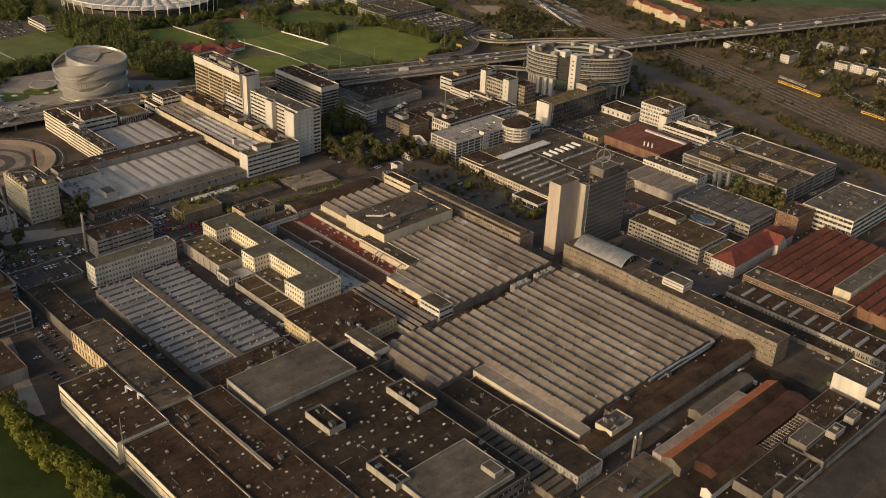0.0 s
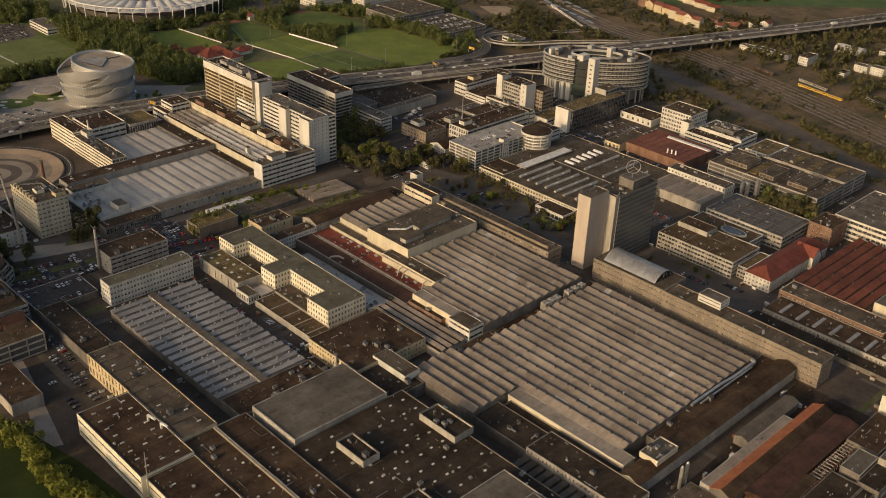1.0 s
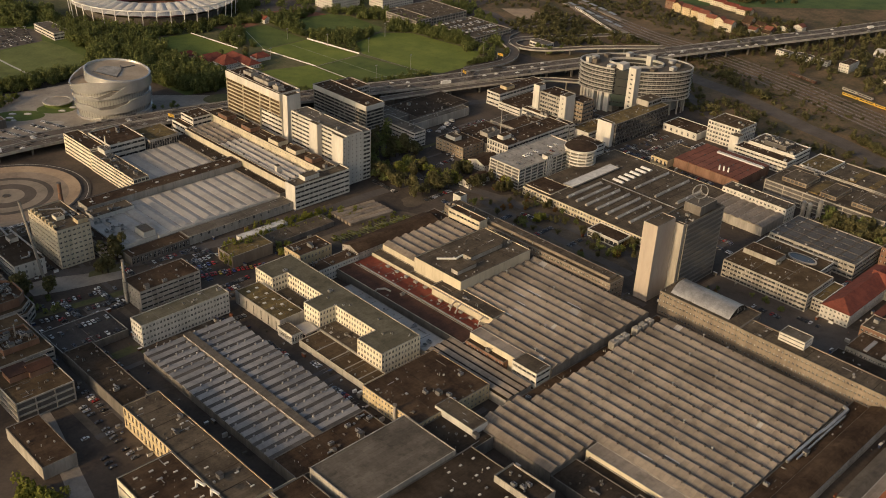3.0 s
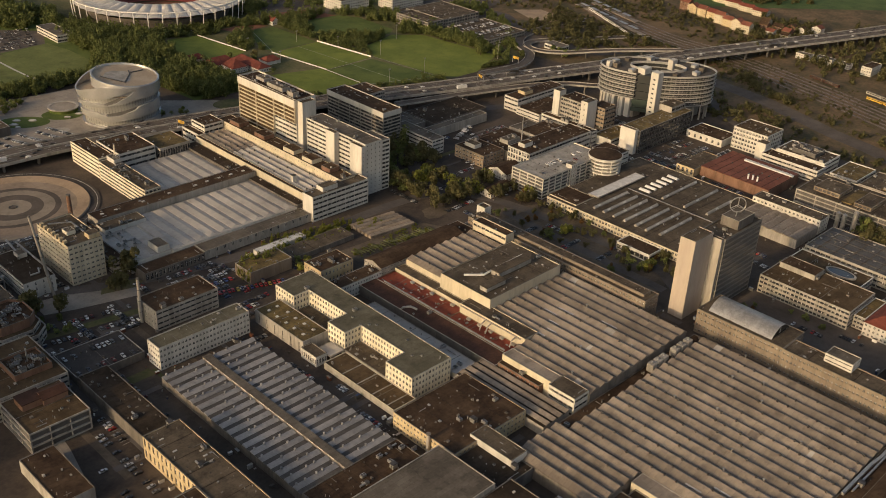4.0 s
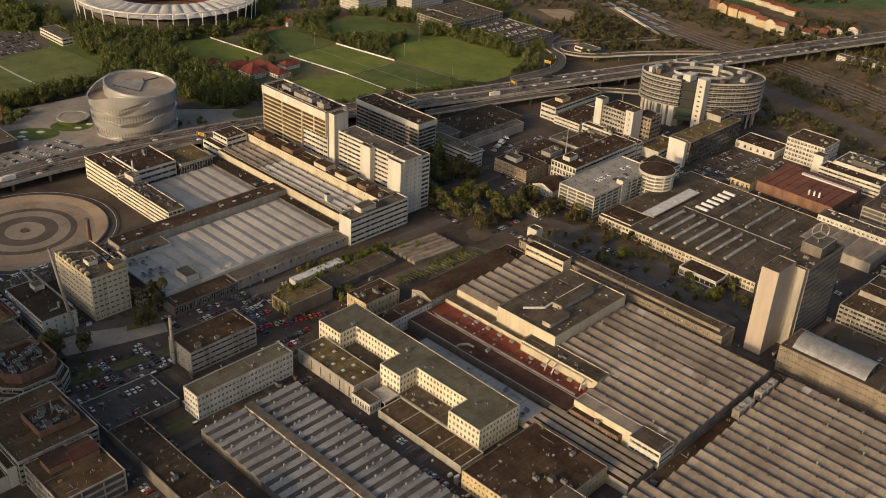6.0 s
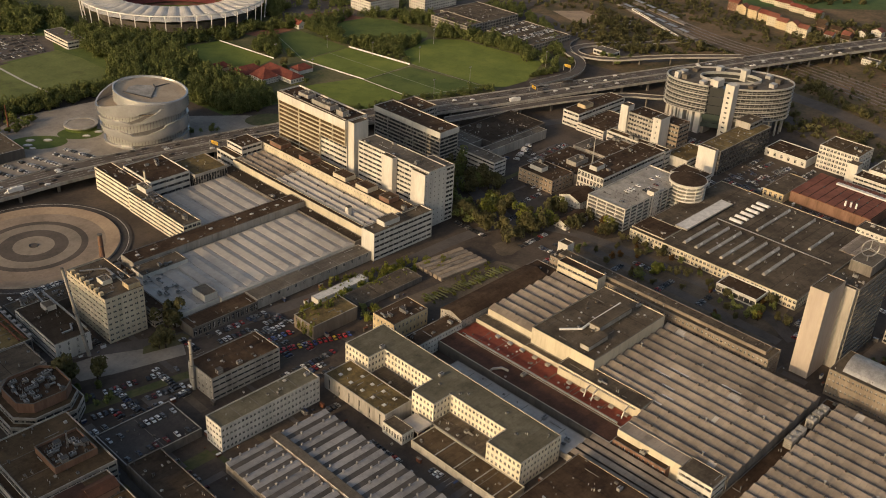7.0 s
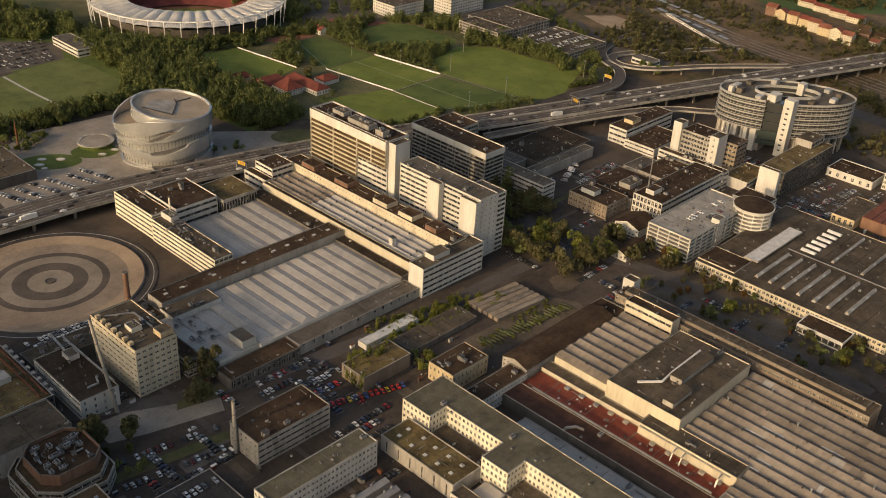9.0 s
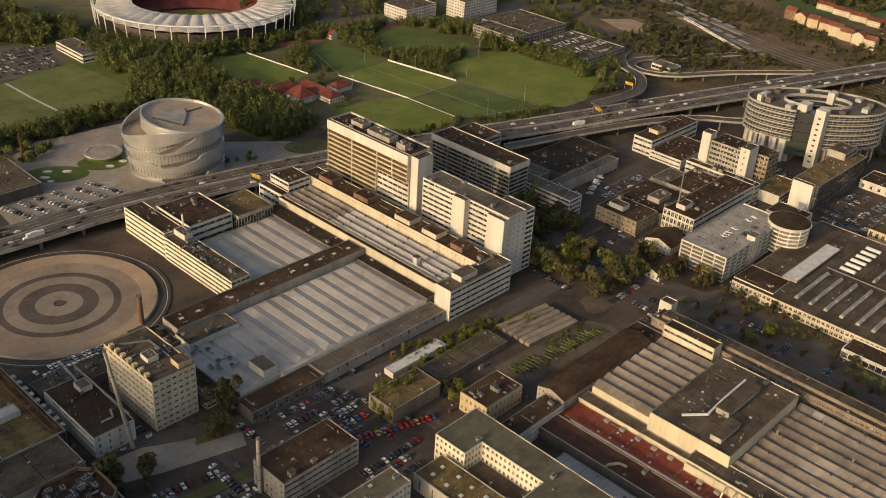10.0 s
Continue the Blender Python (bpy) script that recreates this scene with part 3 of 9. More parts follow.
def saw_hall(name, label, x0, y0, x1, y1, eave, bays, rise, sheet, wall="concrete", along="y", gut=0.35, vents=0, seed=1, wall_n=0, wall_st=None, strips=0.0, flip=False, valley=0.0, vent_m="metal_dark", hip=0.0):
    """A hall under a row of north-light sheds: each shed a bent sheet with its glazing; ridges run along the given axis."""
    cx, cy = (x0 + x1) / 2, (y0 + y1) / 2
    t = thing(name, label, "factory hall", (cx, cy, 0))
    FOOT.append((x0, y0, x1, y1))
    w, rows = MB(), []
    P = [(x0 - cx, y0 - cy), (x1 - cx, y0 - cy), (x1 - cx, y1 - cy), (x0 - cx, y1 - cy)]
    for i in range(4):
        facade(w, rows, P[i], P[(i + 1) % 4], 0, eave, wall_n if wall_st else 0, wall_st)
    part("wall", w, wall, t)
    for kind, row in rows:
        window_part(kind, row, t)
    W = (x1 - x0) if along == "y" else (y1 - y0)
    L = (y1 - y0) if along == "y" else (x1 - x0)
    bw = W / bays
    # one shed, its gutter at the origin, ridge at bw * 0.8
    rid = bw * {"saw_sheet": 0.6, "saw_white": 0.54}.get(sheet, 0.8)
    m = MB()
    hl = L / 2
    if valley:
        rid, gut = bw * 0.93, bw * valley
    prof = [(0.0, 0.12), (gut, 0.12), (gut + 0.05, 0.3), (rid, rise), (rid + 0.25, rise + 0.06), (rid + 0.3, rise - 0.12)]
    for i, ((a, za), (b, zb)) in enumerate(zip(prof, prof[1:])):
        ha, hb = hl - hip * za / rise, hl - hip * zb / rise
        m.face([(a, -ha, za), (b, -hb, zb), (b, hb, zb), (a, ha, za)], 1 if i == 0 else 0)
    for s in (-1, 1):
        pts = [(a, s * (hl - hip * z / rise), z) for a, z in prof] + [(bw, s * hl, 0.12), (bw, s * hl, 0.0), (0, s * hl, 0.0)]
        m.face(pts if s < 0 else pts[::-1])
    # standing seams across the slope
    k = int(L / 6)
    for i in range(1, k):
        yy = -hl + L * i / k
        if abs(yy) > hl - hip:
            continue
        a, za, b, zb = gut + 0.3, 0.3 + (rise - 0.3) * 0.25 / (rid - gut), rid - 0.1, rise - 0.03
        m.face([(a, yy - 0.06, za + 0.05), (b, yy - 0.06, zb + 0.05), (b, yy + 0.06, zb + 0.05), (a, yy + 0.06, za + 0.05)])
    if along != "y":
        m.v = [(-y, x, z) for x, y, z in m.v] if not flip else [(y, -x, z) for x, y, z in m.v]
    me = m.mesh("roof_bay", [sheet, ("shed_valley" if sheet == "saw_blue" else "bitumen") if valley else sheet])
    gl = MB()
    gl.face([(rid + 0.28, hip - hl, rise - 0.1), (rid + 0.28, hl - hip, rise - 0.1), (bw - 0.1, hl, 0.12), (bw - 0.1, -hl, 0.12)][::-1])
    kk = int(L / 3)
    for i in range(kk + 1):
        yy = -hl + L * i / kk
        if abs(yy) > hl - hip + 0.1:
            continue
        gl.bar((rid + 0.31, yy, rise - 0.12), (bw - 0.06, yy, 0.14), 0.05, 1)
    if along != "y":
        gl.v = [(-y, x, z) for x, y, z in gl.v] if not flip else [(y, -x, z) for x, y, z in gl.v]
    gme = gl.mesh("glazing", [{"saw_white": "saw_white", "saw_sheet": "shed_back"}.get(sheet, "shed_glass") if not valley else "shed_glass", "metal_light"])
    rnd = random.Random(seed)
    cap = MB()
    cap.box(-0.45, -0.45, -0.3, 0.45, 0.45, 0.5)
    cap.cyl(0, 0, 0.5, 0.9, 0.4, n=8)
    cap.cyl(0, 0, 0.9, 1.2, 0.7, 0.45, n=8)
    cme = cap.mesh("ridge_vent", [vent_m])
    stack = MB()
    stack.cyl(0, 0, 0, 1.9, 0.42, 0.42, n=10)
    stack.cyl(0, 0, 1.9, 2.2, 0.75, 0.75, n=10)
    stack.cyl(0, 0, 2.2, 2.6, 0.75, 0.2, n=10)
    cowl = stack.mesh("roof_cowl", ["metal_light"])
    for i in range(bays):
        b = b_ = new("roof_bay", me)
        b.parent = t
        if along == "y":
            b.location = (x0 - cx + i * bw, 0, eave)
        elif not flip:
            b.location = (0, y0 - cy + i * bw, eave)
        else:
            b.location = (0, y1 - cy - i * bw, eave)
        gg = new("glazing", gme)
        gg.parent = b
        for v in range(vents):
            if rnd.random() < 0.55:
                vb = new("ridge_vent", cme)
                vb.parent = b
                s = -hl + L * (v + 0.5) / vents + rnd.uniform(-1.5, 1.5)
                vb.location = (rid, s, rise) if along == "y" else ((-s, rid, rise) if not flip else (s, -rid, rise))
        if strips and along == "y" and rnd.random() < 0.6:
            cb = new("roof_cowl", cowl)
            cb.parent = b
            cb.location = (rid, rnd.uniform(-hl + 3, hl - 3), rise - 0.1)
        if strips and rnd.random() < strips:
            sme = MB()
            s0 = rnd.uniform(-hl, hl * 0.4)
            s1 = s0 + rnd.uniform(5, 12)
            if along == "y":
                sme.box(gut + 0.2, s0, 0.3, gut + 1.0, min(s1, hl), 0.62)
                part("rooflight_strip", sme, "skylight_white", b)
        if strips and along == "y":
            for _ in range(rnd.choice([0, 0, 1, 1, 2])):
                pm = MB()
                s0, w0 = rnd.uniform(-hl + 2, hl - 9), rnd.uniform(2.5, 7)
                a, b = gut + 0.15, rid - 0.15
                za, zb = 0.3 + (rise - 0.3) * (a - gut) / (rid - gut) + 0.035, 0.3 + (rise - 0.3) * (b - gut) / (rid - gut) + 0.035
                pm.face([(a, s0, za), (b, s0, zb), (b, s0 + w0, zb), (a, s0 + w0, za)])
                part("patch_sheet", pm, rnd.choice(["saw_white", "shed_back", "saw_sheet"]), b_)
    return t


def gabled(name, label, x0, y0, x1, y1, eave, ridge, wall, roof, along="x", n=1, st=None, hip=0.0, over=0.4, group="", roof2=None):
    """A house with a pitched roof: walls with openings, two slopes with thickness, gables or hips."""
    cx, cy = (x0 + x1) / 2, (y0 + y1) / 2
    t = thing(name, label, "house" if n < 4 else "building", (cx, cy, 0), group)
    FOOT.append((x0, y0, x1, y1))
    P = [(x0 - cx, y0 - cy), (x1 - cx, y0 - cy), (x1 - cx, y1 - cy), (x0 - cx, y1 - cy)]
    w, rows = MB(), []
    for i in range(4):
        facade(w, rows, P[i], P[(i + 1) % 4], 0, eave, n if st else 0, st)
    a, b = x1 - cx, y1 - cy
    if along == "x":
        r0, r1 = (-a + hip, 0), (a - hip, 0)
        if not hip:
            for s in (-a, a):
                pts = [(s, -b, eave), (s, b, eave), (s, 0, ridge)]
                w.face(pts if s > 0 else pts[::-1])
    else:
        r0, r1 = (0, -b + hip), (0, b - hip)
        if not hip:
            for s in (-b, b):
                pts = [(-a, s, eave), (a, s, eave), (0, s, ridge)]
                w.face(pts if s < 0 else pts[::-1])
    part("wall", w, wall, t)
    for kind, row in rows:
        window_part(kind, row, t)
    A, B, e = a + over, b + over, eave - over * 0.5
    o = over if not hip else 0
    for side in (-1, 1):
        m = MB()
        for dz in (0.0, 0.25):
            if along == "x":
                q = [(-A, side * B, e + dz), (A, side * B, e + dz), (r1[0] + o, 0, ridge + dz), (r0[0] - o, 0, ridge + dz)]
                q = q if side < 0 else q[::-1]
            else:
                q = [(side * A, -B, e + dz), (side * A, B, e + dz), (0, r1[1] + o, ridge + dz), (0, r0[1] - o, ridge + dz)]
                q = q if side > 0 else q[::-1]
            m.face(q)
            if dz == 0:
                lo = q
        for i in range(4):
            p, r = lo[i], lo[(i + 1) % 4]
            m.face([p, r, (r[0], r[1], r[2] + 0.25), (p[0], p[1], p[2] + 0.25)])
        part("roof_slope", m, roof2 if (roof2 and side < 0) else roof, t)
    if hip:
        for side in (-1, 1):
            m = MB()
            if along == "x":
                q = [(side * A, -B, e + 0.25), (side * A, B, e + 0.25), ((r1 if side > 0 else r0)[0], 0, ridge + 0.25)]
                q = q if side > 0 else q[::-1]
            else:
                q = [(-A, side * B, e + 0.25), (A, side * B, e + 0.25), (0, (r1 if side > 0 else r0)[1], ridge + 0.25)]
                q = q if side < 0 else q[::-1]
            m.face(q)
            part("roof_hip", m, roof, t)
    return t


def walled(mb, a, b, h, th=0.3):
    """A free-standing wall between two ground points."""
    a, b = Vector((*a, 0)), Vector((*b, 0))
    d = (b - a).normalized()
    n = Vector((-d.y, d.x, 0)) * th / 2
    mb.prism([tuple((a - n)[:2]), tuple((b - n)[:2]), tuple((b + n)[:2]), tuple((a + n)[:2])], 0, h)


def sheet(name, poly, z, m, label, category, kind="structure"):
    mb = MB()
    mb.face([(x, y, z) for x, y in poly])
    return tagged(part(name, mb, m), label, category, kind=kind)


def smooth_line(pts, step=8.0):
    """Points along a Catmull-Rom line."""
    out = []
    pts = [Vector(p) for p in pts]
    P = [pts[0] * 2 - pts[1]] + pts + [pts[-1] * 2 - pts[-2]]
    for i in range(1, len(P) - 2):
        p0, p1, p2, p3 = P[i - 1 : i + 3]
        k = max(1, int((p2 - p1).length / step))
        for j in range(k):
            t = j / k
            out.append(0.5 * (2 * p1 + (p2 - p0) * t + (2 * p0 - 5 * p1 + 4 * p2 - p3) * t * t + (3 * p1 - p0 - 3 * p2 + p3) * t * t * t))
    out.append(pts[-1])
    return out


def strip(mb, line, left, right, z=None, s=0):
    """A ribbon along a line of 3D points, from left to right of it."""
    k = len(line)
    e = []
    for i in range(k):
        d = (line[min(i + 1, k - 1)] - line[max(i - 1, 0)])
        n = Vector((-d.y, d.x, 0)).normalized()
        e.append((line[i] + n * left, line[i] + n * right))
    for (a, b), (c, d) in zip(e, e[1:]):
        q = [b, d, c, a]
        mb.face([(p.x, p.y, p.z if z is None else z) for p in q], s)
    return e


# ---- ground ----
gm = MB()
gm.face([(-3500, -3500, 0), (4500, -3500, 0), (4500, 4500, 0), (-3500, 4500, 0)])
structure("ground", gm, "ground_yard", "dark worn asphalt and dirt of the works yards", "ground")

# fields, meadows and scrub, each a little above the ground
RAIL_ROAD = [(985, 700), (973, 668), (964, 606), (946, 550), (931, 507), (921, 465), (897, 405), (876, 340), (862, 290), (852, 220), (846, 150)]
sheet("paved_junction", [(881, 860), (923, 865), (930, 837), (947, 803), (976, 788), (994, 849), (988, 894), (967, 925), (956, 958), (900, 900)], 0.08, "motorway", "wide paved junction beside the slip road", "pavement")
sheet("sand_yard", [(1014, 996), (1045, 974), (1039, 933), (1010, 919), (999, 953)], 0.09, "track_light", "sandy building yard by the railway", "yard")
sheet("paved_yard", [(759, 1221), (815, 1220), (846, 1161), (802, 1120), (737, 1141), (720, 1178)], 0.07, "motorway", "paved yard behind the pitches", "yard")
sheet("paved_yard", [(948, 890), (992, 984), (987, 1025), (1051, 1028), (1000, 1090), (900, 1100), (862, 1075), (948, 1045)], 0.07, "motorway", "paved yard round the far garage", "yard")
sheet("pavement", [(150, 478), (168, 560), (178, 640), (186, 640), (176, 556), (160, 474)], 0.05, "plaza", "pale concrete road along the west halls", "pavement")
sheet("park_ground", [(560, 900), (600, 850), (760, 850), (880, 850), (960, 960), (1060, 1020), (1300, 1500), (900, 1900), (300, 1900), (100, 1500), (480, 1200), (560, 1080)], 0.04, "park", "patchy grass and trodden ground of the sports park", "park")
PITCHES = {
    "P1": [(586, 1141), (622, 1136), (632, 1054), (612, 1047), (565, 1062), (564, 1091)],
    "P2": [(684, 1118), (714, 1113), (718, 1038), (655, 1034), (655, 1062)],
    "P3": [(654, 1032), (718, 1036), (730, 955), (664, 952)],
    "P4": [(727, 950), (745, 864), (703, 870), (667, 890), (664, 949)],
    "P5": [(594, 976), (662, 958), (665, 891), (612, 884), (596, 935)],
    "P6": [(754, 990), (807, 1006), (837, 982), (850, 876), (790, 849), (760, 850), (747, 864), (735, 956)],
    "P7": [(754, 1105), (800, 1120), (824, 1085), (824, 1022), (808, 1010), (766, 1038), (740, 1061)],
}
for key, m, lb in (("P1", "grass", "green training pitch near the stadium"), ("P2", "grass_dark", "green training pitch with trees along it"), ("P3", "grass", "mown green football pitch behind a white fence"), ("P4", "grass_dark", "dark green artificial football pitch"), ("P5", "grass", "mown green football pitch beside the office towers"), ("P6", "grass", "wide mown football pitch beside the motorway"), ("P7", "grass_dark", "green training pitch beside a clay court")):
    sheet("playing_field", PITCHES[key], 0.1 + 0.004 * int(key[1]), m, lb, "pitch")
sheet("meadow", [(250, 1110), (300, 1085), (356, 1086), (429, 1084), (465, 1088), (486, 1097), (486, 1114), (484, 1169), (477, 1207), (404, 1193), (300, 1240), (180, 1260)], 0.1, "meadow", "open yellow-green meadow with a mown path", "meadow")
sheet("meadow", [(120, 480), (148, 508), (160, 456), (166, 400), (172, 330), (176, 240), (60, 240), (60, 480)], 0.1, "lawn_deep", "dark lawn beside the river bank trees", "lawn")
sheet("clay_court", [(657, 1142), (701, 1137), (712, 1121), (667, 1117)], 0.14, "clay", "red clay sports court", "court")
sheet("clay_court", [(752, 1162), (794, 1149), (806, 1108), (756, 1116)], 0.14, "clay", "red clay court behind the training pitch", "court")
sheet("scrubland", [(880, 870), (905, 700), (880, 560), (858, 440), (860, 240), (960, 150), (1500, 150), (1600, 700), (1250, 960), (1000, 1030)], 0.06, "scrub", "brown overgrown railway land", "scrubland")
sheet("vineyard_slope", [(1300, 1000), (1240, 860), (1330, 780), (1500, 640), (2400, 500), (2600, 1700), (1500, 1700)], 0.2, "vineyard", "green slope beyond the houses", "slope")
sheet("forest_floor", [(330, 1090), (480, 1065), (500, 1010), (505, 955), (560, 950), (570, 1010), (560, 1060), (575, 1130), (560, 1200), (480, 1400), (200, 1500), (150, 1280), (420, 1200), (485, 1115), (470, 1080)], 0.05, "grass_dark", "shaded ground under the wood", "forest floor")
sheet("plaza", [(330, 1040), (300, 985), (296, 945), (400, 925), (478, 905), (545, 885), (565, 895), (520, 945), (480, 975), (470, 1010), (440, 1055), (370, 1062)], 0.08, "plaza", "pale paved forecourt of the museum", "plaza")
sheet("pavement", [(224, 686), (241, 680), (280, 670), (288, 688), (274, 698), (224, 704)], 0.05, "plaza", "worn concrete yard in front of the office block", "pavement")

sheet("car_park", [(404, 1200), (474, 1206), (494, 1252), (447, 1292), (380, 1292)], 0.09, "motorway", "grey stadium car park beside the wood", "car park")
sheet("grass_verge", [(212, 665.5), (272, 656), (270, 650), (212, 659)], 0.1, "park", "dull green grass verge between parking rows", "verge")
sheet("grass_verge", [(262, 686), (285, 680), (292, 684), (290, 690), (266, 692)], 0.1, "park", "worn grass beside the concrete yard", "verge")
mb = MB()
walk_line = smooth_line([(409, 1193, 0.16), (411, 1140, 0.16), (416, 1082, 0.16)], 6)
strip(mb, walk_line, 1.2, -1.2)
structure("path", mb, "line_white", "pale mown path across the meadow", "path")

# pitch marks and white fences
pm = MB()
for a, b in (((664, 951), (729, 953)), ((666, 891), (745, 864)), ((664, 930), (666, 893)), ((745, 864), (734, 956)), ((690, 1035), (697, 953)), ((703, 871), (697, 951)), ((655, 1034), (684, 1116))):
    d = Vector((b[0] - a[0], b[1] - a[1], 0)).normalized()
    n = Vector((-d.y, d.x, 0)) * 0.35
    pm.face([(a[0] - n.x, a[1] - n.y, 0.16), (b[0] - n.x, b[1] - n.y, 0.16), (b[0] + n.x, b[1] + n.y, 0.16), (a[0] + n.x, a[1] + n.y, 0.16)])
structure("pitch_line", pm, "line_worn", "white marked edges of the pitches", "line")


def board_fence(a, b, h=1.6):
    t = thing("fence", "white board fence along a football pitch", "fence", (a[0], a[1], 0), "pitch fences")
    v = Vector((b[0] - a[0], b[1] - a[1], 0))
    n = int(v.length / 6)
    pw = MB()
    pw.box(-0.08, -0.08, 0, 0.08, 0.08, h + 0.2)
    pme = pw.mesh("post", ["metal_light"])
    bd = MB()
    walled(bd, (0, 0), (v.length / n - 0.1, 0), h, 0.1)
    bme = bd.mesh("board", ["white_paint"])
    ang = math.atan2(v.y, v.x)
    for i in range(n):
        for nm, me in (("post", pme), ("board", bme)):
            o = new(nm, me)
            o.parent = t
            o.location = v * (i / n)
            o.rotation_euler = (0, 0, ang)


board_fence((653, 1034), (664, 951), 1.2)
board_fence((664, 950), (666, 892), 0.5)
board_fence((719, 1037), (731, 956))
board_fence((623, 1136), (633, 1054), 1.3)


def light_mast(x, y, h):
    t = thing("floodlight_mast", "slim steel floodlight mast beside the pitches", "floodlight", (x, y, 0), "floodlights")
    m = MB()
    m.cyl(0, 0, 0, h, 0.28, 0.14, n=8)
    part("pole", m, "metal_light", t)
    m = MB()
    m.box(-1.4, -0.2, h, 1.4, 0.2, h + 1.0, bottom=True)
    part("lamp_head", m, "metal_light", t)


for x, y, h in ((744, 955, 16), (740, 880, 16), (800, 990, 16), (840, 865, 16), (640, 1000, 12), (690, 880, 14), (720, 1000, 14), (640, 1060, 12), (700, 1050, 12)):
    light_mast(x, y, h)

# ---- motorway on its piers ----
ML = smooth_line([(60, 940, 8), (180, 928, 8), (276, 919, 8), (360, 914, 8), (490, 888, 8.5), (600, 856, 9), (716, 816, 9.5), (800, 789, 10), (900, 756, 10.5), (1000, 722, 11), (1100, 690, 11), (1260, 638, 11), (1430, 588, 11), (1720, 500, 11)], 10)
road = thing("motorway_bridge", "elevated grey motorway with two carriageways on concrete piers", "motorway", (0, 0, 0), kind="structure")
mb = MB()
for l, r in ((14.2, 1), (-1, -14.2)):
    strip(mb, ML, l, r)
part("carriageway", mb, "motorway", road)
mb = MB()
e = strip(MB(), ML, 14.6, -14.6)
for (a, b), (c, d) in zip(e, e[1:]):
    for p, q in ((a, c), (d, b)):
        mb.face([(p.x, p.y, p.z - 1.7), (q.x, q.y, q.z - 1.7), (q.x, q.y, q.z + 0.9), (p.x, p.y, p.z + 0.9)])
    mb.face([(a.x, a.y, a.z - 1.7), (c.x, c.y, c.z - 1.7), (d.x, d.y, d.z - 1.7), (b.x, b.y, b.z - 1.7)])
e2 = strip(MB(), ML, 14.2, -14.2)
for (a, b), (c, d) in zip(e2, e2[1:]):
    for p, q in ((c, a), (b, d)):
        mb.face([(p.x, p.y, p.z - 0.1), (q.x, q.y, q.z - 0.1), (q.x, q.y, q.z + 0.9), (p.x, p.y, p.z + 0.9)])
for (a, b), (c, d), (a2, b2), (c2, d2) in zip(e, e[1:], e2, e2[1:]):
    mb.face([(a.x, a.y, a.z + 0.9), (c.x, c.y, c.z + 0.9), (c2.x, c2.y, c2.z + 0.9), (a2.x, a2.y, a2.z + 0.9)])
    mb.face([(b2.x, b2.y, b2.z + 0.9), (d2.x, d2.y, d2.z + 0.9), (d.x, d.y, d.z + 0.9), (b.x, b.y, b.z + 0.9)])
part("deck_edge", mb, "concrete", road)
mb = MB()
for l, r in ((9.8, 9.5), (5.7, 5.4), (-5.4, -5.7), (-9.5, -9.8)):
    e3 = strip(MB(), ML, l, r)
    for i, ((a, b), (c, d)) in enumerate(zip(e3, e3[1:])):
        if i % 2:
            mb.face([(p.x, p.y, p.z + 0.03) for p in (b, d, c, a)])
for l, r in ((13.6, 13.3), (1.9, 1.6), (-1.6, -1.9), (-13.3, -13.6)):
    e3 = strip(MB(), ML, l, r)
    for (a, b), (c, d) in zip(e3, e3[1:]):
        mb.face([(p.x, p.y, p.z + 0.03) for p in (b, d, c, a)])
part("lane_line", mb, "line_white", road)
mb = MB()
e3 = strip(MB(), ML, 0.5, -0.5)
for (a, b), (c, d) in zip(e3, e3[1:]):
    for p, q in ((a, c), (d, b)):
        mb.face([(p.x, p.y, p.z - 1.0), (q.x, q.y, q.z - 1.0), (q.x, q.y, q.z + 0.9), (p.x, p.y, p.z + 0.9)])
    mb.face([(p.x, p.y, p.z + 0.9) for p in (b, d, c, a)])
part("median_barrier", mb, "concrete", road)
pier = MB()
pier.box(-1.0, -0.7, 0, 1.0, 0.7, 12)
pme = pier.mesh("pier", ["concrete_dark"])
for i in range(2, len(ML) - 1, 3):
    d = ML[i + 1] - ML[i - 1]
    n = Vector((-d.y, d.x, 0)).normalized()
    for off in (-11, 0, 11):
        o = new("pier", pme)
        o.parent = road
        p = ML[i] + n * off
        o.location = (p.x, p.y, p.z - 1.7 - 12)
        o.rotation_euler = (0, 0, math.atan2(d.y, d.x))


def ramp(name, label, pts, width, m="motorway", posts=True):
    line = smooth_line(pts, 6)
    t = thing(name, label, "ramp", (0, 0, 0), kind="structure")
    mb = MB()
    strip(mb, line, width / 2, -width / 2)
    part("carriageway", mb, m, t)
    mb = MB()
    e = strip(MB(), line, width / 2 + 0.3, -width / 2 - 0.3)
    e2 = strip(MB(), line, width / 2, -width / 2)
    for (a, b), (c, d), (a2, b2), (c2, d2) in zip(e, e[1:], e2, e2[1:]):
        for p, q in ((a, c), (d, b), (c2, a2), (b2, d2)):
            mb.face([(p.x, p.y, p.z - 1.0), (q.x, q.y, q.z - 1.0), (q.x, q.y, q.z + 0.85), (p.x, p.y, p.z + 0.85)])
        mb.face([(p.x, p.y, p.z + 0.85) for p in (a, c, c2, a2)])
        mb.face([(p.x, p.y, p.z + 0.85) for p in (b2, d2, d, b)])
        mb.face([(p.x, p.y, p.z - 1.0) for p in (a, c, d, b)])
    part("deck_edge", mb, "concrete", t)
    if posts:
        for i in range(2, len(line) - 1, 5):
            if line[i].z > 3:
                o = new("pier", pme)
                o.parent = t
                o.location = (line[i].x, line[i].y, line[i].z - 1 - 12)
    return t


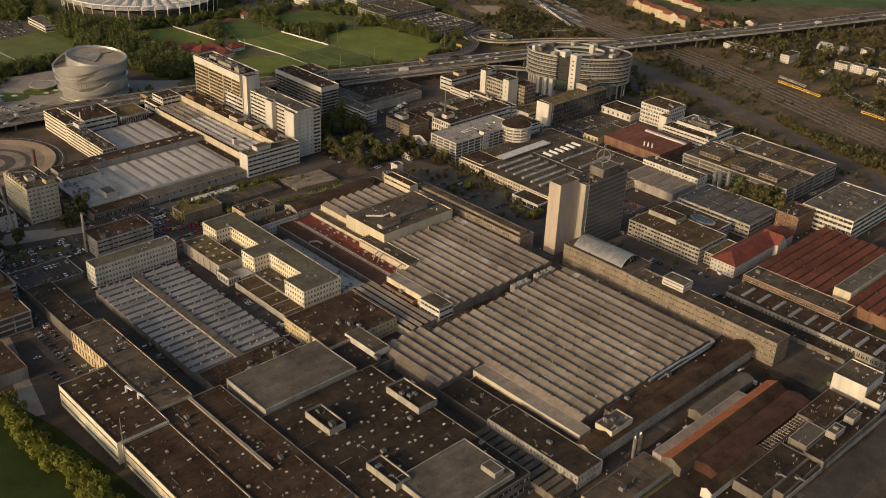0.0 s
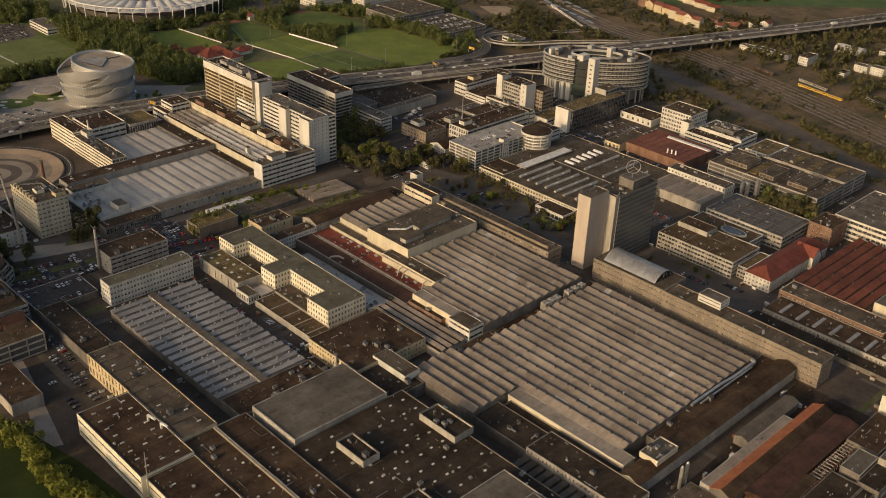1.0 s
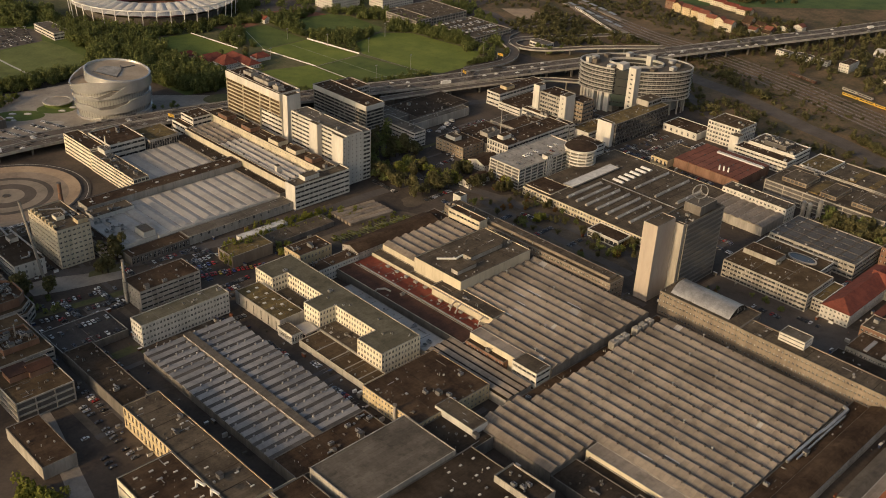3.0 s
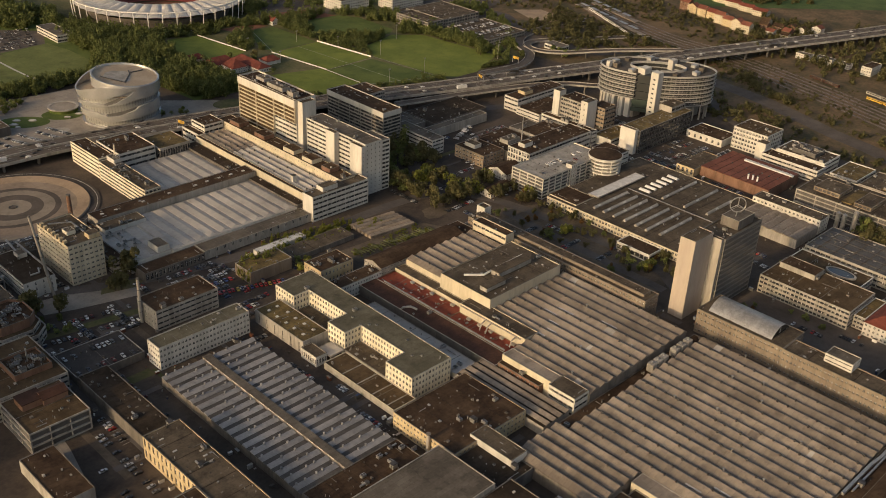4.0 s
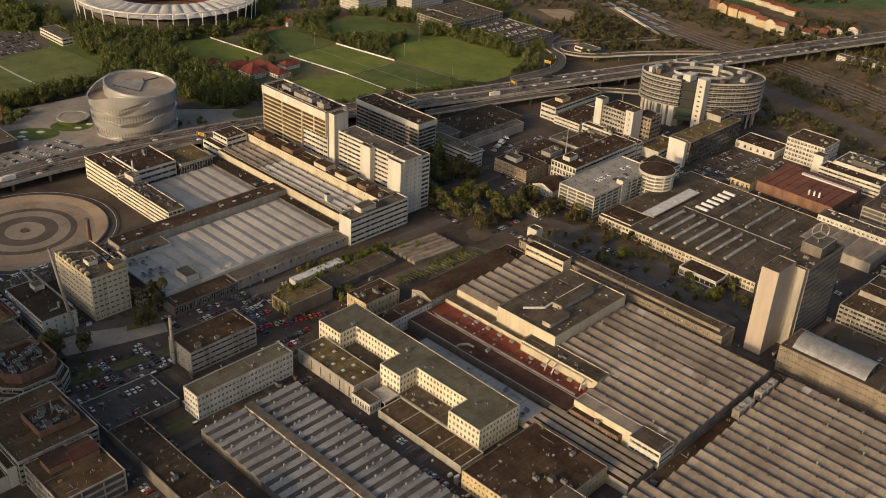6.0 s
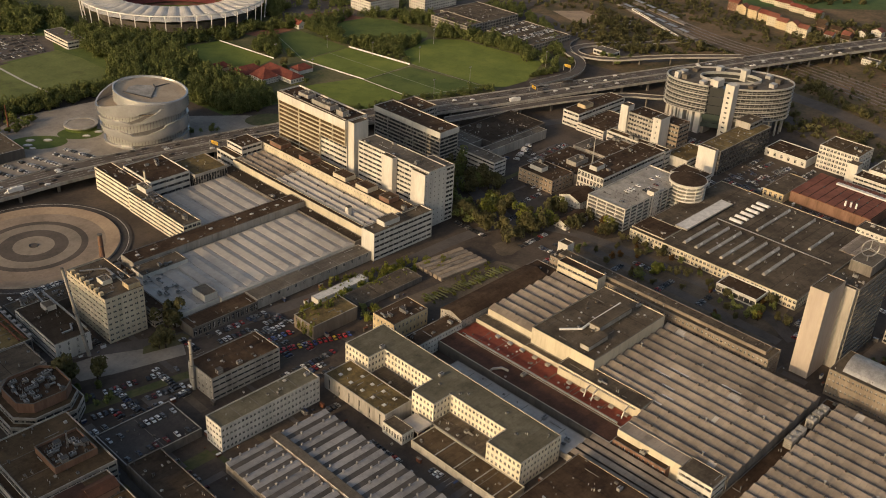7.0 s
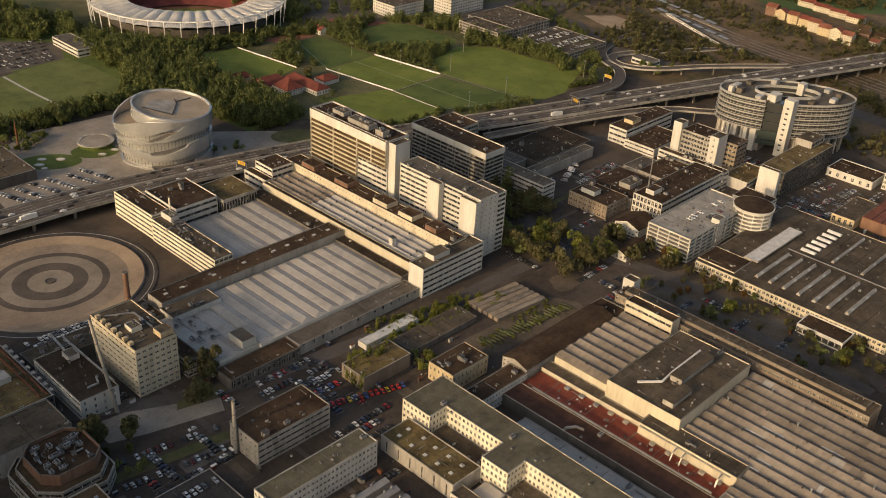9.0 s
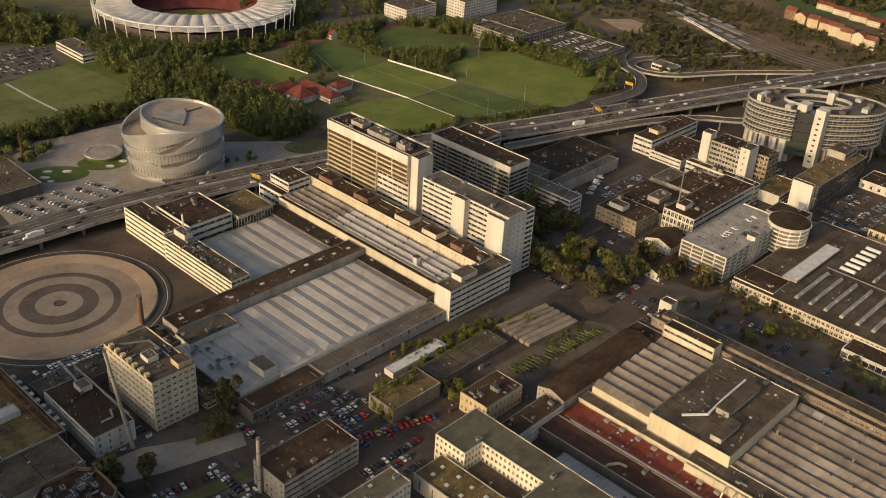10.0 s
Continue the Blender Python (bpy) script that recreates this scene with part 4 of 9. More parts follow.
ramp("slip_road_bridge", "curved concrete slip road bridge beside the motorway", [(640, 815, 7), (720, 791, 8), (780, 768, 9), (815, 745, 10), (835, 720, 10.5), (870, 690, 11)], 9)
ramp("slip_road", "curving slip road off the motorway beside the pitches", [(770, 824, 9), (830, 822, 7), (872, 845, 5), (895, 880, 3), (930, 905, 1.5), (1000, 915, 0.6), (1060, 905, 0.3)], 10)
ramp("slip_road_loop", "loop of the motorway slip road round a low white building", [(1010, 735, 12), (950, 790, 9), (905, 825, 6), (893, 855, 4), (905, 878, 2.5), (935, 880, 1.5), (990, 850, 0.7), (1060, 815, 0.4)], 9)

sheet("paved_court", [(540, 232), (606, 232), (606, 405), (552, 405), (552, 344), (540, 344)], 0.05, "motorway", "grey paved court between the office wings", "court")
sheet("planted_yard", [(524, 445), (591, 455), (591, 590), (560, 604), (524, 600)], 0.03, "soil", "brown planted yard between the offices and the roof-light hall", "yard")
sheet("yard_path", [(548, 446), (556, 446), (562, 596), (554, 600)], 0.045, "road", "worn asphalt path through the planted yard", "path")
# roads on the ground
mb = MB()
RD = smooth_line([(205, 726, 0.06), (300, 683, 0.06), (420, 666, 0.06), (505, 664, 0.06), (545, 652, 0.06), (572, 600, 0.06), (576, 480, 0.06), (560, 440, 0.06)], 8)
strip(mb, RD, 5, -5)
structure("road", mb, "road", "worn asphalt works road between the halls", "road")
mb = MB()
strip(mb, smooth_line([(545, 652, 0.07), (560, 700, 0.07), (590, 760, 0.07), (640, 790, 0.07), (730, 760, 0.07), (800, 720, 0.07)], 8), 6, -6)
structure("road", mb, "road", "asphalt road past the office towers", "road")
mb = MB()
strip(mb, smooth_line([(1010, 770, 0.12), (880, 580, 0.12), (868, 470, 0.12), (850, 330, 0.12), (840, 150, 0.12)], 8), 8, -8)
structure("road", mb, "motorway", "pale service road beside the railway land", "road")
mb = MB()
strip(mb, smooth_line([(205, 650, 0.05), (208, 540, 0.05), (206, 500, 0.05)], 8), 6, -6)
structure("road", mb, "road", "narrow asphalt yard road", "road")

# ---- test track with its rings ----
TX, TY = 274.2, 842
tt = thing("test_track", "round banked test track with pale and dark concrete rings", "test track", (TX, TY, 0), kind="structure")


def ring(name, r0, r1, z0, z1, m, n=96):
    mb = MB()
    for i in range(n):
        a, b = 2 * math.pi * i / n, 2 * math.pi * (i + 1) / n
        mb.face([(r0 * math.cos(a), r0 * math.sin(a), z0), (r1 * math.cos(a), r1 * math.sin(a), z1), (r1 * math.cos(b), r1 * math.sin(b), z1), (r0 * math.cos(b), r0 * math.sin(b), z0)])
    return part(name, mb, m, tt)


ring("outer_lane", 55.7, 63, 0.1, 0.5, "asphalt")
ring("lane_line", 60.6, 61.0, 0.43, 0.46, "line_white")
ring("banked_lane", 46, 55, 0.16, 1.3, "track_light")
ring("kerb_ring", 55, 55.7, 1.3, 0.3, "plaza")
ring("pale_ring", 34.6, 46, 0.16, 0.16, "track_tan")
ring("dark_ring", 30.2, 34.6, 0.16, 0.16, "track_dark")
ring("pale_ring", 22, 30.2, 0.16, 0.16, "track_grey")
ring("dark_ring", 13.2, 22, 0.16, 0.16, "track_dark")
ring("pale_ring", 3, 13.2, 0.16, 0.16, "track_grey")
ring("sprinkler_ring", 2.2, 3, 0.2, 0.6, "metal_dark", 24)
ring("hub", 0.0, 2.2, 0.2, 0.2, "track_dark", 24)

# ---- front factory ----
cream, white = "plaster_cream", "plaster_white"
# big shed hall
saw_hall("shed_hall", "wide factory hall under many grey sawtooth roofs", 376, 266, 510, 389, 8.2, 16, 1.8, "saw_sheet", "concrete_dark", vents=16, seed=3, strips=0.35)
saw_hall("shed_hall_wing", "lower wing of the sawtooth hall with grey sheds", 338, 342, 375.7, 396, 8.0, 5, 2.0, "saw_sheet", "concrete_dark", vents=2, seed=5)
block("lean_to", "flat sheet-roofed strip along the sawtooth hall", "lean-to", (366, 258, 375.8, 341), 8.2, cream, "saw_sheet", parapet=0.15, seed=1)
block("lean_to", "lower flat strip with a pale gutter beside the hall", "lean-to", (359, 256, 365.8, 338), 5.2, "concrete", "bitumen", parapet=0.5, seed=2)
block("workshop", "dark flat-roofed workshop sunk between the halls", "workshop", (338, 302, 358.6, 341.6), 6.0, "facade_dark", "bitumen", parapet=0.4, clutter=3, seed=3)
block("workshop", "dark flat-roofed workshop with a windowed white wall", "workshop", (338, 236, 358.6, 301.6), 8.6, "concrete", "bitumen", 2, punched(2.6, 1.2, 1.9, 0.9), parapet=0.4, clutter=2, seed=4)
saw_hall("narrow_shed_hall", "narrow hall with dark glazed sheds beside the black roof", 321, 236, 336, 300, 4.6, 12, 1.2, "roof_grey", "concrete_dark", along="x", seed=8, valley=0.4)
gabled("annex", "three-storey annex with small windows and a brown pitched roof", 359, 243, 520, 255.4, 8.4, 11.0, "concrete", "bitumen_brown", "x", 3, punched(3.2, 1.5, 1.7, 0.9))
block("annex_deck", "dark flat deck between the hall and the annex", "annex", (397, 256, 520, 265.6), 7.0, "concrete_dark", "bitumen_brown", parapet=0.3, clutter=5, seed=6)
block("head_house", "small rendered roof house with a railing", "roof house", (377, 245, 396, 256.5), 12.4, cream, "roof_grey", 0, parapet=0.6, z0=9.4, clutter=3, seed=7)


def duct_run(name, label, pts, r, m="metal_light", n=8, supports=True):
    t = thing(name, label, "duct", pts[0])
    o = Vector(pts[0])
    for a, b in zip(pts, pts[1:]):
        mb = MB()
        mb.bar(Vector(a) - o, Vector(b) - o, r)
        part("duct_section", mb, m, t)
    if supports:
        for a, b in zip(pts, pts[1:]):
            d = Vector(b) - Vector(a)
            if abs(d.z) < 0.5:
                for s in range(int(d.length / 8)):
                    p = Vector(a) + d * ((s + 0.5) / max(1, int(d.length / 8))) - o
                    mb = MB()
                    mb.box(p.x - 0.12, p.y - 0.12, p.z - r - 1.2, p.x + 0.12, p.y + 0.12, p.z - r * 0.9)
                    part("support", mb, "metal_dark", t)
    return t


duct_run("roof_duct", "bright bent metal air duct along the hall's edge", [(438, 264, 8.8), (470, 264, 8.8), (480, 263, 8.8), (506, 263, 8.8), (506, 266, 9.6)], 0.8)
duct_run("roof_duct", "thin metal air duct beside the sheds", [(444, 261.5, 8.6), (500, 261.5, 8.6)], 0.45)
block("cable_trench_roof", "dark sunken roof between two shed halls", "roof", (376, 389.4, 512, 397.4), 5.6, "facade_dark", "bitumen_brown", parapet=0.2, clutter=4)
for i, x in enumerate((458, 464, 470, 482, 489, 496)):
    t = thing("filter_unit", "pale boxed filter unit with louvres between the halls", "filter unit", (x, 392.5, 5.7), "filter units")
    m = MB()
    m.box(-2.2, -2.2, 0, 2.2, 2.2, 5.4)
    part("casing", m, "concrete", t)
    for k in range(4):
        m = MB()
        m.box(-2.45, -1.8, 0.8 + k * 1.1, -2.2, 1.8, 1.4 + k * 1.1)
        part("louvre", m, "metal_light", t)
    m = MB()
    m.cyl(0, 0, 5.4, 6.6, 0.7, 0.6, n=10)
    part("outlet", m, "metal_light", t)

# middle hall with its raised box
saw_hall("shed_hall", "factory hall under grey sawtooth roofs beside the office tower", 430, 398, 503, 494.6, 11.2, 9, 1.75, "saw_sheet", "concrete_dark", vents=7, seed=11, strips=0.6)
saw_hall("shed_hall", "western sheds of the middle factory hall", 405.5, 398, 429.7, 456.5, 11.2, 3, 1.9, "saw_sheet", "concrete_dark", vents=3, seed=12, strips=0.5)
block("lean_to", "pale sheet-roofed edge strip of the middle hall", "lean-to", (396, 418, 405.3, 456), 12.4, cream, "saw_sheet", parapet=0.2)
block("end_house", "white end house with bands of windows", "annex", (392.5, 399, 405.3, 417.8), 13.2, white, "roof_gravel", 3, {0: ribbon(1.4, 1.1), 3: ribbon(1.4, 1.1)}, parapet=0.3)
block("link_building", "low cream-walled strip beside the red roofs", "annex", (417.5, 457, 429.6, 512), 12.6, cream, "roof_gravel", parapet=0.5, clutter=3, seed=3)
block("raised_hall", "tall cream windowless hall with a flat brown roof", "hall", (427, 495, 496.6, 539.5), 18.8, cream, "roof_gravel", parapet=0.6, clutter=5, seed=2, sky=(5, 3, 1.2, 1.2, 0.5))
saw_hall("shed_hall", "sawtooth hall behind the raised hall", 430.5, 540, 496.5, 576, 12.8, 8, 2.0, "saw_sheet", cream, vents=1, seed=13)
block("stair_box", "long cream box on the hall's corner", "roof house", (497, 545, 505.5, 577), 20.6, cream, "bitumen_brown", 2, {3: ribbon(1.2, 1.2)}, z0=10)
t = thing("roof_cabin", "long low plant cabin on the raised roof", "roof house", (468, 514, 18.9), "roof cabins")
m = MB()
m.box(-16, -3.5, 0, 16, 3.5, 3.4)
part("casing", m, "concrete", t)
m = MB()
m.box(-16.3, -3.8, 3.4, 16.3, 3.8, 3.7)
part("roof", m, "roof_gravel", t)
t = thing("roof_cabin", "small plant cabin on the raised roof", "roof house", (441, 506, 18.9), "roof cabins")
m = MB()
m.box(-9, -3, 0, 9, 3, 3.0)
part("casing", m, "concrete", t)
m = MB()
m.box(-9.3, -3.3, 3.0, 9.3, 3.3, 3.25)
part("roof", m, "roof_gravel", t)
duct_run("roof_duct", "bent bright duct over the raised roof", [(436, 527, 20.2), (446, 518.5, 20.2), (460, 519.5, 20.2), (486, 520, 20.2)], 0.5, "white_paint")

# red and dark roof strip between the cream offices and the middle hall
block("red_strip_hall", "narrow hall with a red sheet roof", "hall", (404.8, 458.6, 417.2, 512), 6.0, "brick", "roof_red", parapet=0.3, coping="brick", sky=(1, 7, 1.3, 1.0, 0.5))
block("red_strip_hall", "wider end of the narrow hall under a red sheet roof", "hall", (404.8, 512.2, 421.6, 578), 6.0, "brick", "roof_red", parapet=0.3, coping="brick", sky=(2, 8, 1.3, 1.0, 0.4))
block("wall_ledge", "grey ledge roof with pipes under the tall cream wall", "lean-to", (422, 512.6, 426.6, 539.6), 8.6, cream, "roof_gravel", parapet=0.3, seed=4)
block("wall_ledge", "grey ledge roof under the sheds", "lean-to", (422, 539.8, 430.2, 578), 8.4, cream, "roof_gravel", parapet=0.3, seed=5)
block("dark_strip_hall", "narrow dark-roofed hall with a pipe bridge", "hall", (390, 456, 404.6, 584), 6.6, "facade_dark", "rust_dark", parapet=0.4, clutter=3, clean=True)
duct_run("pipe_bridge", "long pale pipe run beside the red roof", [(404.8, 462, 8.2), (404.8, 570, 8.2)], 0.4)
duct_run("pipe_bridge", "bent pale pipe over the red roof", [(390.5, 538, 7.0), (391, 537, 8.6), (395.5, 534, 8.8), (398, 531, 7.0)], 0.5, supports=False)
duct_run("wall_pipe", "long pale pipe along the cream wall", [(417.1, 460, 11.6), (417.1, 511, 11.6)], 0.36, "metal_light", supports=False)
for y in (489, 484, 464):
    duct_run("wall_pipe", "bent pale pipe dropping to the red roof", [(417.1, y, 11.6), (413.4, y, 10.4), (411.6, y, 6.2)], 0.32, "metal_light", supports=False)
for k in range(11):
    t = thing("roof_cowl", "small pale box ventilator on the red roof", "roof vent", (415.2 if k < 5 else 419.4, 464 + k * 9.4, 6.05), "red roof ventilators")
    m = MB()
    m.box(-0.9, -1.3, 0, 0.9, 1.3, 1.0)
    part("casing", m, "concrete", t)
    m = MB()
    m.box(-1.1, -1.5, 1.0, 1.1, 1.5, 1.2)
    part("cap", m, "metal_light", t)
block("pale_roof_strip", "low strip of pale flat roofs behind the offices", "low building", (370, 466.4, 387.6, 560), 3.2, "concrete", "saw_white", parapet=0.3, clutter=8, seed=9)
block("brick_house", "narrow brick house with a brown roof between the halls", "workshop", (392, 424, 404.8, 455.6), 8.4, "brick", "bitumen_brown", 2, {3: punched(2.8, 1.3, 1.6)}, parapet=0.3, clutter=4)
saw_hall("striped_glass_hall", "low hall with long pale and dark roof strips", 368, 400, 389.8, 466, 6.2, 4, 1.0, "saw_sheet", "concrete", seed=21, valley=0.4)

# long office building
lw = {3: punched(2.6, 1.5, 1.6, 1.0), 0: punched(2.6, 1.5, 1.6, 1.0)}
block("long_office", "long grey office wing with rows of windows", "office", (506, 432, 521, 590), 15.5, "office_beige", "roof_gravel", 4, lw, parapet=0.5, clutter=5, seed=4)
block("roof_storey", "long low roof storey with a pale edge", "roof storey", (510, 436, 518, 586), 17.4, "office_beige", "roof_gravel", 0, None, z0=15.6, parapet=0.2)
block("long_office", "long dull grey office wing with rows of small windows", "office", (522, 229, 538, 344), 16.8, "office_beige", "roof_gravel", 4, {3: punched(2.6, 1.45, 1.35, 1.2), 0: punched(2.6, 1.5, 1.6, 1.0), 1: punched(2.6, 1.5, 1.6, 1.0)}, parapet=0.6, clutter=2, seed=6)
block("long_office_middle", "office wing below the barrel roof with rows of windows", "office", (523, 344.4, 550, 404), 16.8, "office_beige", "roof_gravel", 4, {3: punched(2.6, 1.45, 1.35, 1.2), 0: punched(2.6, 1.5, 1.6, 1.0)}, parapet=0.3)
block("stair_box", "white stair house on the long office roof", "roof house", (530, 305, 541, 322), 22.2, white, "roof_grey", 2, ribbon(1.0, 1.4, 5), z0=16.9, parapet=0.3)
block("end_box", "pale end house of the long office", "roof house", (519, 586, 526, 594), 19.5, white, "roof_gravel", 1, {3: ribbon()}, z0=0)
t = thing("barrel_roof", "curved pale metal barrel roof on the office wing", "barrel roof", (537.5, 376, 16.9))
m = MB()
arc = [(-11 + 22 * i / 14, 5.6 * math.sin(math.pi * i / 14) ** 0.8) for i in range(15)]
for (a, za), (b, zb) in zip(arc, arc[1:]):
    m.face([(a, -22, za), (b, -22, zb), (b, 22, zb), (a, 22, za)])
part("vault", m, "metal_light", t, smooth=True)
for s in (-22, 22):
    m = MB()
    pts = [(a, s, z) for a, z in arc]
    m.face(pts if s < 0 else pts[::-1])
    part("gable", m, "glass", t)
for s in range(-20, 22, 5):
    m = MB()
    for (a, za), (b, zb) in zip(arc, arc[1:]):
        m.bar((a, s, za + 0.06), (b, s, zb + 0.06), 0.1)
    part("rib", m, "metal_light", t)

# office tower with its pale slab
t = block("office_tower", "tall dark glass office tower", "tower", (553.4, 409.5, 600, 428.5), 53.0, "tower_panel", "roof_gravel", 14, ribbon(2.2, 0.8, 47), parapet=1.0, clutter=4, seed=8)
for ob in t.children_recursive:
    for i, m in enumerate(ob.data.materials if ob.data else []):
        if m == MATS["glass"]:
            ob.data.materials[i] = MATS["tower_glass"]
block("tower_core", "tall windowless pale stair slab of the office tower", "tower", (529, 417, 550, 428), 57.0, "tower_slab", "roof_gravel", parapet=0.5)
block("tower_core", "grey windowless rear core of the office tower", "tower", (550.2, 410.4, 553.2, 428.2), 54.0, "concrete", "roof_gravel", parapet=0.3)
block("tower_roof_house", "flat plant house on top of the tower", "roof house", (572, 412, 592, 425), 59.5, "concrete_dark", "roof_grey", 0, None, z0=53.2, parapet=0.4)
t = thing("roof_emblem", "large grey metal ring emblem on a mast", "emblem", (578, 418, 59.6))
m = MB()
m.cyl(0, 0, 0, 3.2, 0.35, 0.3, n=10)
part("mast", m, "metal_light", t)
m = MB()
R, k = 5.2, 40
cz = 3.2 + R
for i in range(k):
    a, b = 2 * math.pi * i / k, 2 * math.pi * (i + 1) / k
    m.bar((R * math.cos(a) * 0.7, -R * math.cos(a) * 0.7, cz + R * math.sin(a)), (R * math.cos(b) * 0.7, -R * math.cos(b) * 0.7, cz + R * math.sin(b)), 0.28)
part("ring", m, "metal_light", t)
for a in (90, 210, 330):
    m = MB()
    a = radians(a)
    m.bar((0, 0, cz), (R * math.cos(a) * 0.7, -R * math.cos(a) * 0.7, cz + R * math.sin(a)), 0.24)
    part("spoke", m, "metal_light", t)


# glazed shed hall with its spine, and the office row behind it
saw_hall("glazed_shed_hall", "hall with rows of pale blue-grey glazed sheds", 240, 446, 266.8, 574, 5.2, 18, 1.1, "saw_blue", "concrete_dark", along="x", vents=5, vent_m="saw_blue", seed=31, valley=0.52)
saw_hall("glazed_shed_hall", "second bay of pale blue-grey glazed sheds", 273.2, 446, 302, 574, 5.2, 18, 1.1, "saw_blue", "concrete_dark", along="x", vents=5, vent_m="saw_blue", seed=32, valley=0.52)
t = thing("hall_spine", "raised flat spine walk between the glazed sheds", "roof walk", (270, 511, 0))
m = MB()
m.box(-2.4, -65, 0, 2.4, 64, 6.7)
part("wall", m, "concrete", t)
m = MB()
m.box(-2.6, -65.2, 6.7, 2.6, 64.2, 6.95)
part("roof", m, "roof_grey", t)
# White dashes put the sunlit stretches of the west face into colour.
for i in range(14):
    m = MB()
    m.box(-2.5, -56 + i * 8.5, 6.0, -2.4, -51 + i * 8.5, 6.6)
    part("window_band", m, "skylight_white", t)
block("office_row", "long white office row with three lines of windows", "office", (247, 587, 309, 600), 15.0, white, "roof_olive", 4, punched(2.4, 1.35, 1.6, 0.95), parapet=0.5, clutter=5, seed=12)
block("hall_edge", "brown flat roof at the end of the glazed hall", "low building", (240, 425, 302, 445.6), 6.4, "concrete_dark", "bitumen_brown", parapet=0.4, clutter=12, seed=13)

# green-roofed store and its small annex
block("store", "pale store with a brown planted roof and roof lights", "store", (318.5, 546, 337.5, 594.5), 9.0, "concrete", "roof_moss", 1, {3: punched(8, 0.9, 2.6, 0.4, False)}, parapet=0.4, sky=(2, 5, 2.0, 2.0, 1.0))
block("annex", "small white annex with windows beside the store", "annex", (316.5, 531, 324.6, 545.6), 6.5, white, "roof_gravel", 1, punched(2.2, 1.4, 1.8, 0.9), parapet=0.3)
lc = block("loading_canopy", "pale flat loading canopy", "canopy", (325, 528.4, 335.5, 540.6), 5.0, "concrete", "saw_white", z0=4.4, parapet=0.1)
for x, y in ((-4.9, -5.7), (4.9, -5.7), (4.9, 5.7), (-4.9, 5.7)):
    mb = MB()
    mb.box(x - 0.15, y - 0.15, -4.4, x + 0.15, y + 0.15, 0)
    part("post", mb, "concrete", lc)

# cream comb-shaped office
comb = [(336, 470), (367, 470), (369, 602), (340, 602), (340, 583), (352, 583), (352, 546), (337.4, 546), (337.4, 530), (350, 530), (350, 492), (336, 492)]
pw = punched(2.6, 1.4, 1.9, 0.9)
block("comb_office", "cream four-storey office with projecting wings and a flat grey roof", "office", comb, 15.6, "plaster_bright", "roof_olive", 4, pw, parapet=0.25, seed=3)
rnd = random.Random(12)
for x, y in ((352, 585), (350, 578), (358, 545), (352, 540), (350, 530), (354, 527), (357, 524), (360, 500), (351, 486), (355, 482), (362, 474)):
    ob = roof_unit(None, x, y, 15.65, rnd, rnd.choice([3, 4, 4, 0]))
    tagged(ob, "small metal vent on the office roof", "roof vent", "office roof vents")
block("court_roof", "low court roof with pipes between the office wings", "low building", (336.3, 492.4, 349.6, 529.6), 4.6, "concrete", "roof_gravel", parapet=0.2, clutter=9, seed=5)
block("court_roof", "low court roof between the office wings", "low building", (340.3, 546.4, 351.6, 582.6), 4.6, "concrete", "roof_gravel", parapet=0.2, clutter=4, seed=6)
block("brown_deck", "low red-brown deck with a pale front edge", "low building", (319, 466, 335.6, 527), 4.0, "concrete", "deck_rust", parapet=0.5, coping="plaster_cream")
for i in range(4):
    mb = MB()
    mb.box(319.6, 472 + i * 13, 4.05, 335, 472.5 + i * 13, 4.5)
    tagged(part("deck_kerb", mb, "concrete"), "low pale kerb across the brown deck", "kerb", "deck kerbs")
block("yellow_house", "yellow-walled works building with a dark brown roof", "workshop", (312.5, 413, 368, 459.5), 10.4, "plaster_yellow", "bitumen_brown", 3, {3: punched(2.6, 1.3, 1.6, 1.0), 0: punched(3, 1.3, 1.6)}, parapet=0.3, clutter=9, seed=8)
t = thing("brick_chimney", "short pale round chimney beside the yellow house", "chimney", (311, 431, 0))
m = MB()
m.cyl(0, 0, 0, 13.5, 1.1, 0.9, n=14)
part("shaft", m, "concrete", t)
m = MB()
m.cyl(0, 0, 13.5, 14.3, 1.3, 1.3, n=14)
part("crown", m, "concrete_dark", t)
block("dark_deck", "dark flat roof between the halls", "low building", (312.5, 381, 337, 412.6), 8.0, "concrete_dark", "bitumen", parapet=0.4, clutter=3)
block("white_cabin", "white plant cabin on the dark roof", "roof house", (329, 389, 341, 418), 12.0, white, "roof_gravel", parapet=0.3, z0=0)
block("flat_hall", "flat grey-roofed hall with a pale rim", "hall", (245, 382, 309, 421), 13.6, "concrete", "roof_grey", parapet=0.4, coping="concrete", seed=2, clean=True)
block("black_roof_hall", "broad hall with a black roof dotted with white roof lights", "hall", (241, 253, 320, 381.4), 10.8, "concrete_dark", "bitumen", 2, {0: ribbon(), 3: ribbon()}, parapet=0.5, sky=(9, 12, 1.7, 1.2, 0.62), clutter=6, seed=4)
for x0, y0, x1, y1 in ((260, 344, 271, 366), (309, 327, 323, 355), (258, 288, 268, 311)):
    tb = block("roof_cabin", "cream-walled plant cabin open to the sky on the black roof", "roof house", (x0, y0, x1, y1), 14.0, "concrete", "bitumen", z0=10.9, parapet=1.2, clutter=4, seed=int(x0))
block("beige_hall", "pale beige hall roof with stains at the edge", "hall", (262, 256, 311, 293), 13.6, "concrete", "roof_grey", parapet=0.5, seed=5, clean=True)
block("stair_box", "small flat stair house on the beige roof", "roof house", (300, 260, 307, 270), 16.4, "concrete", "roof_grey", z0=13.7, parapet=0.2)
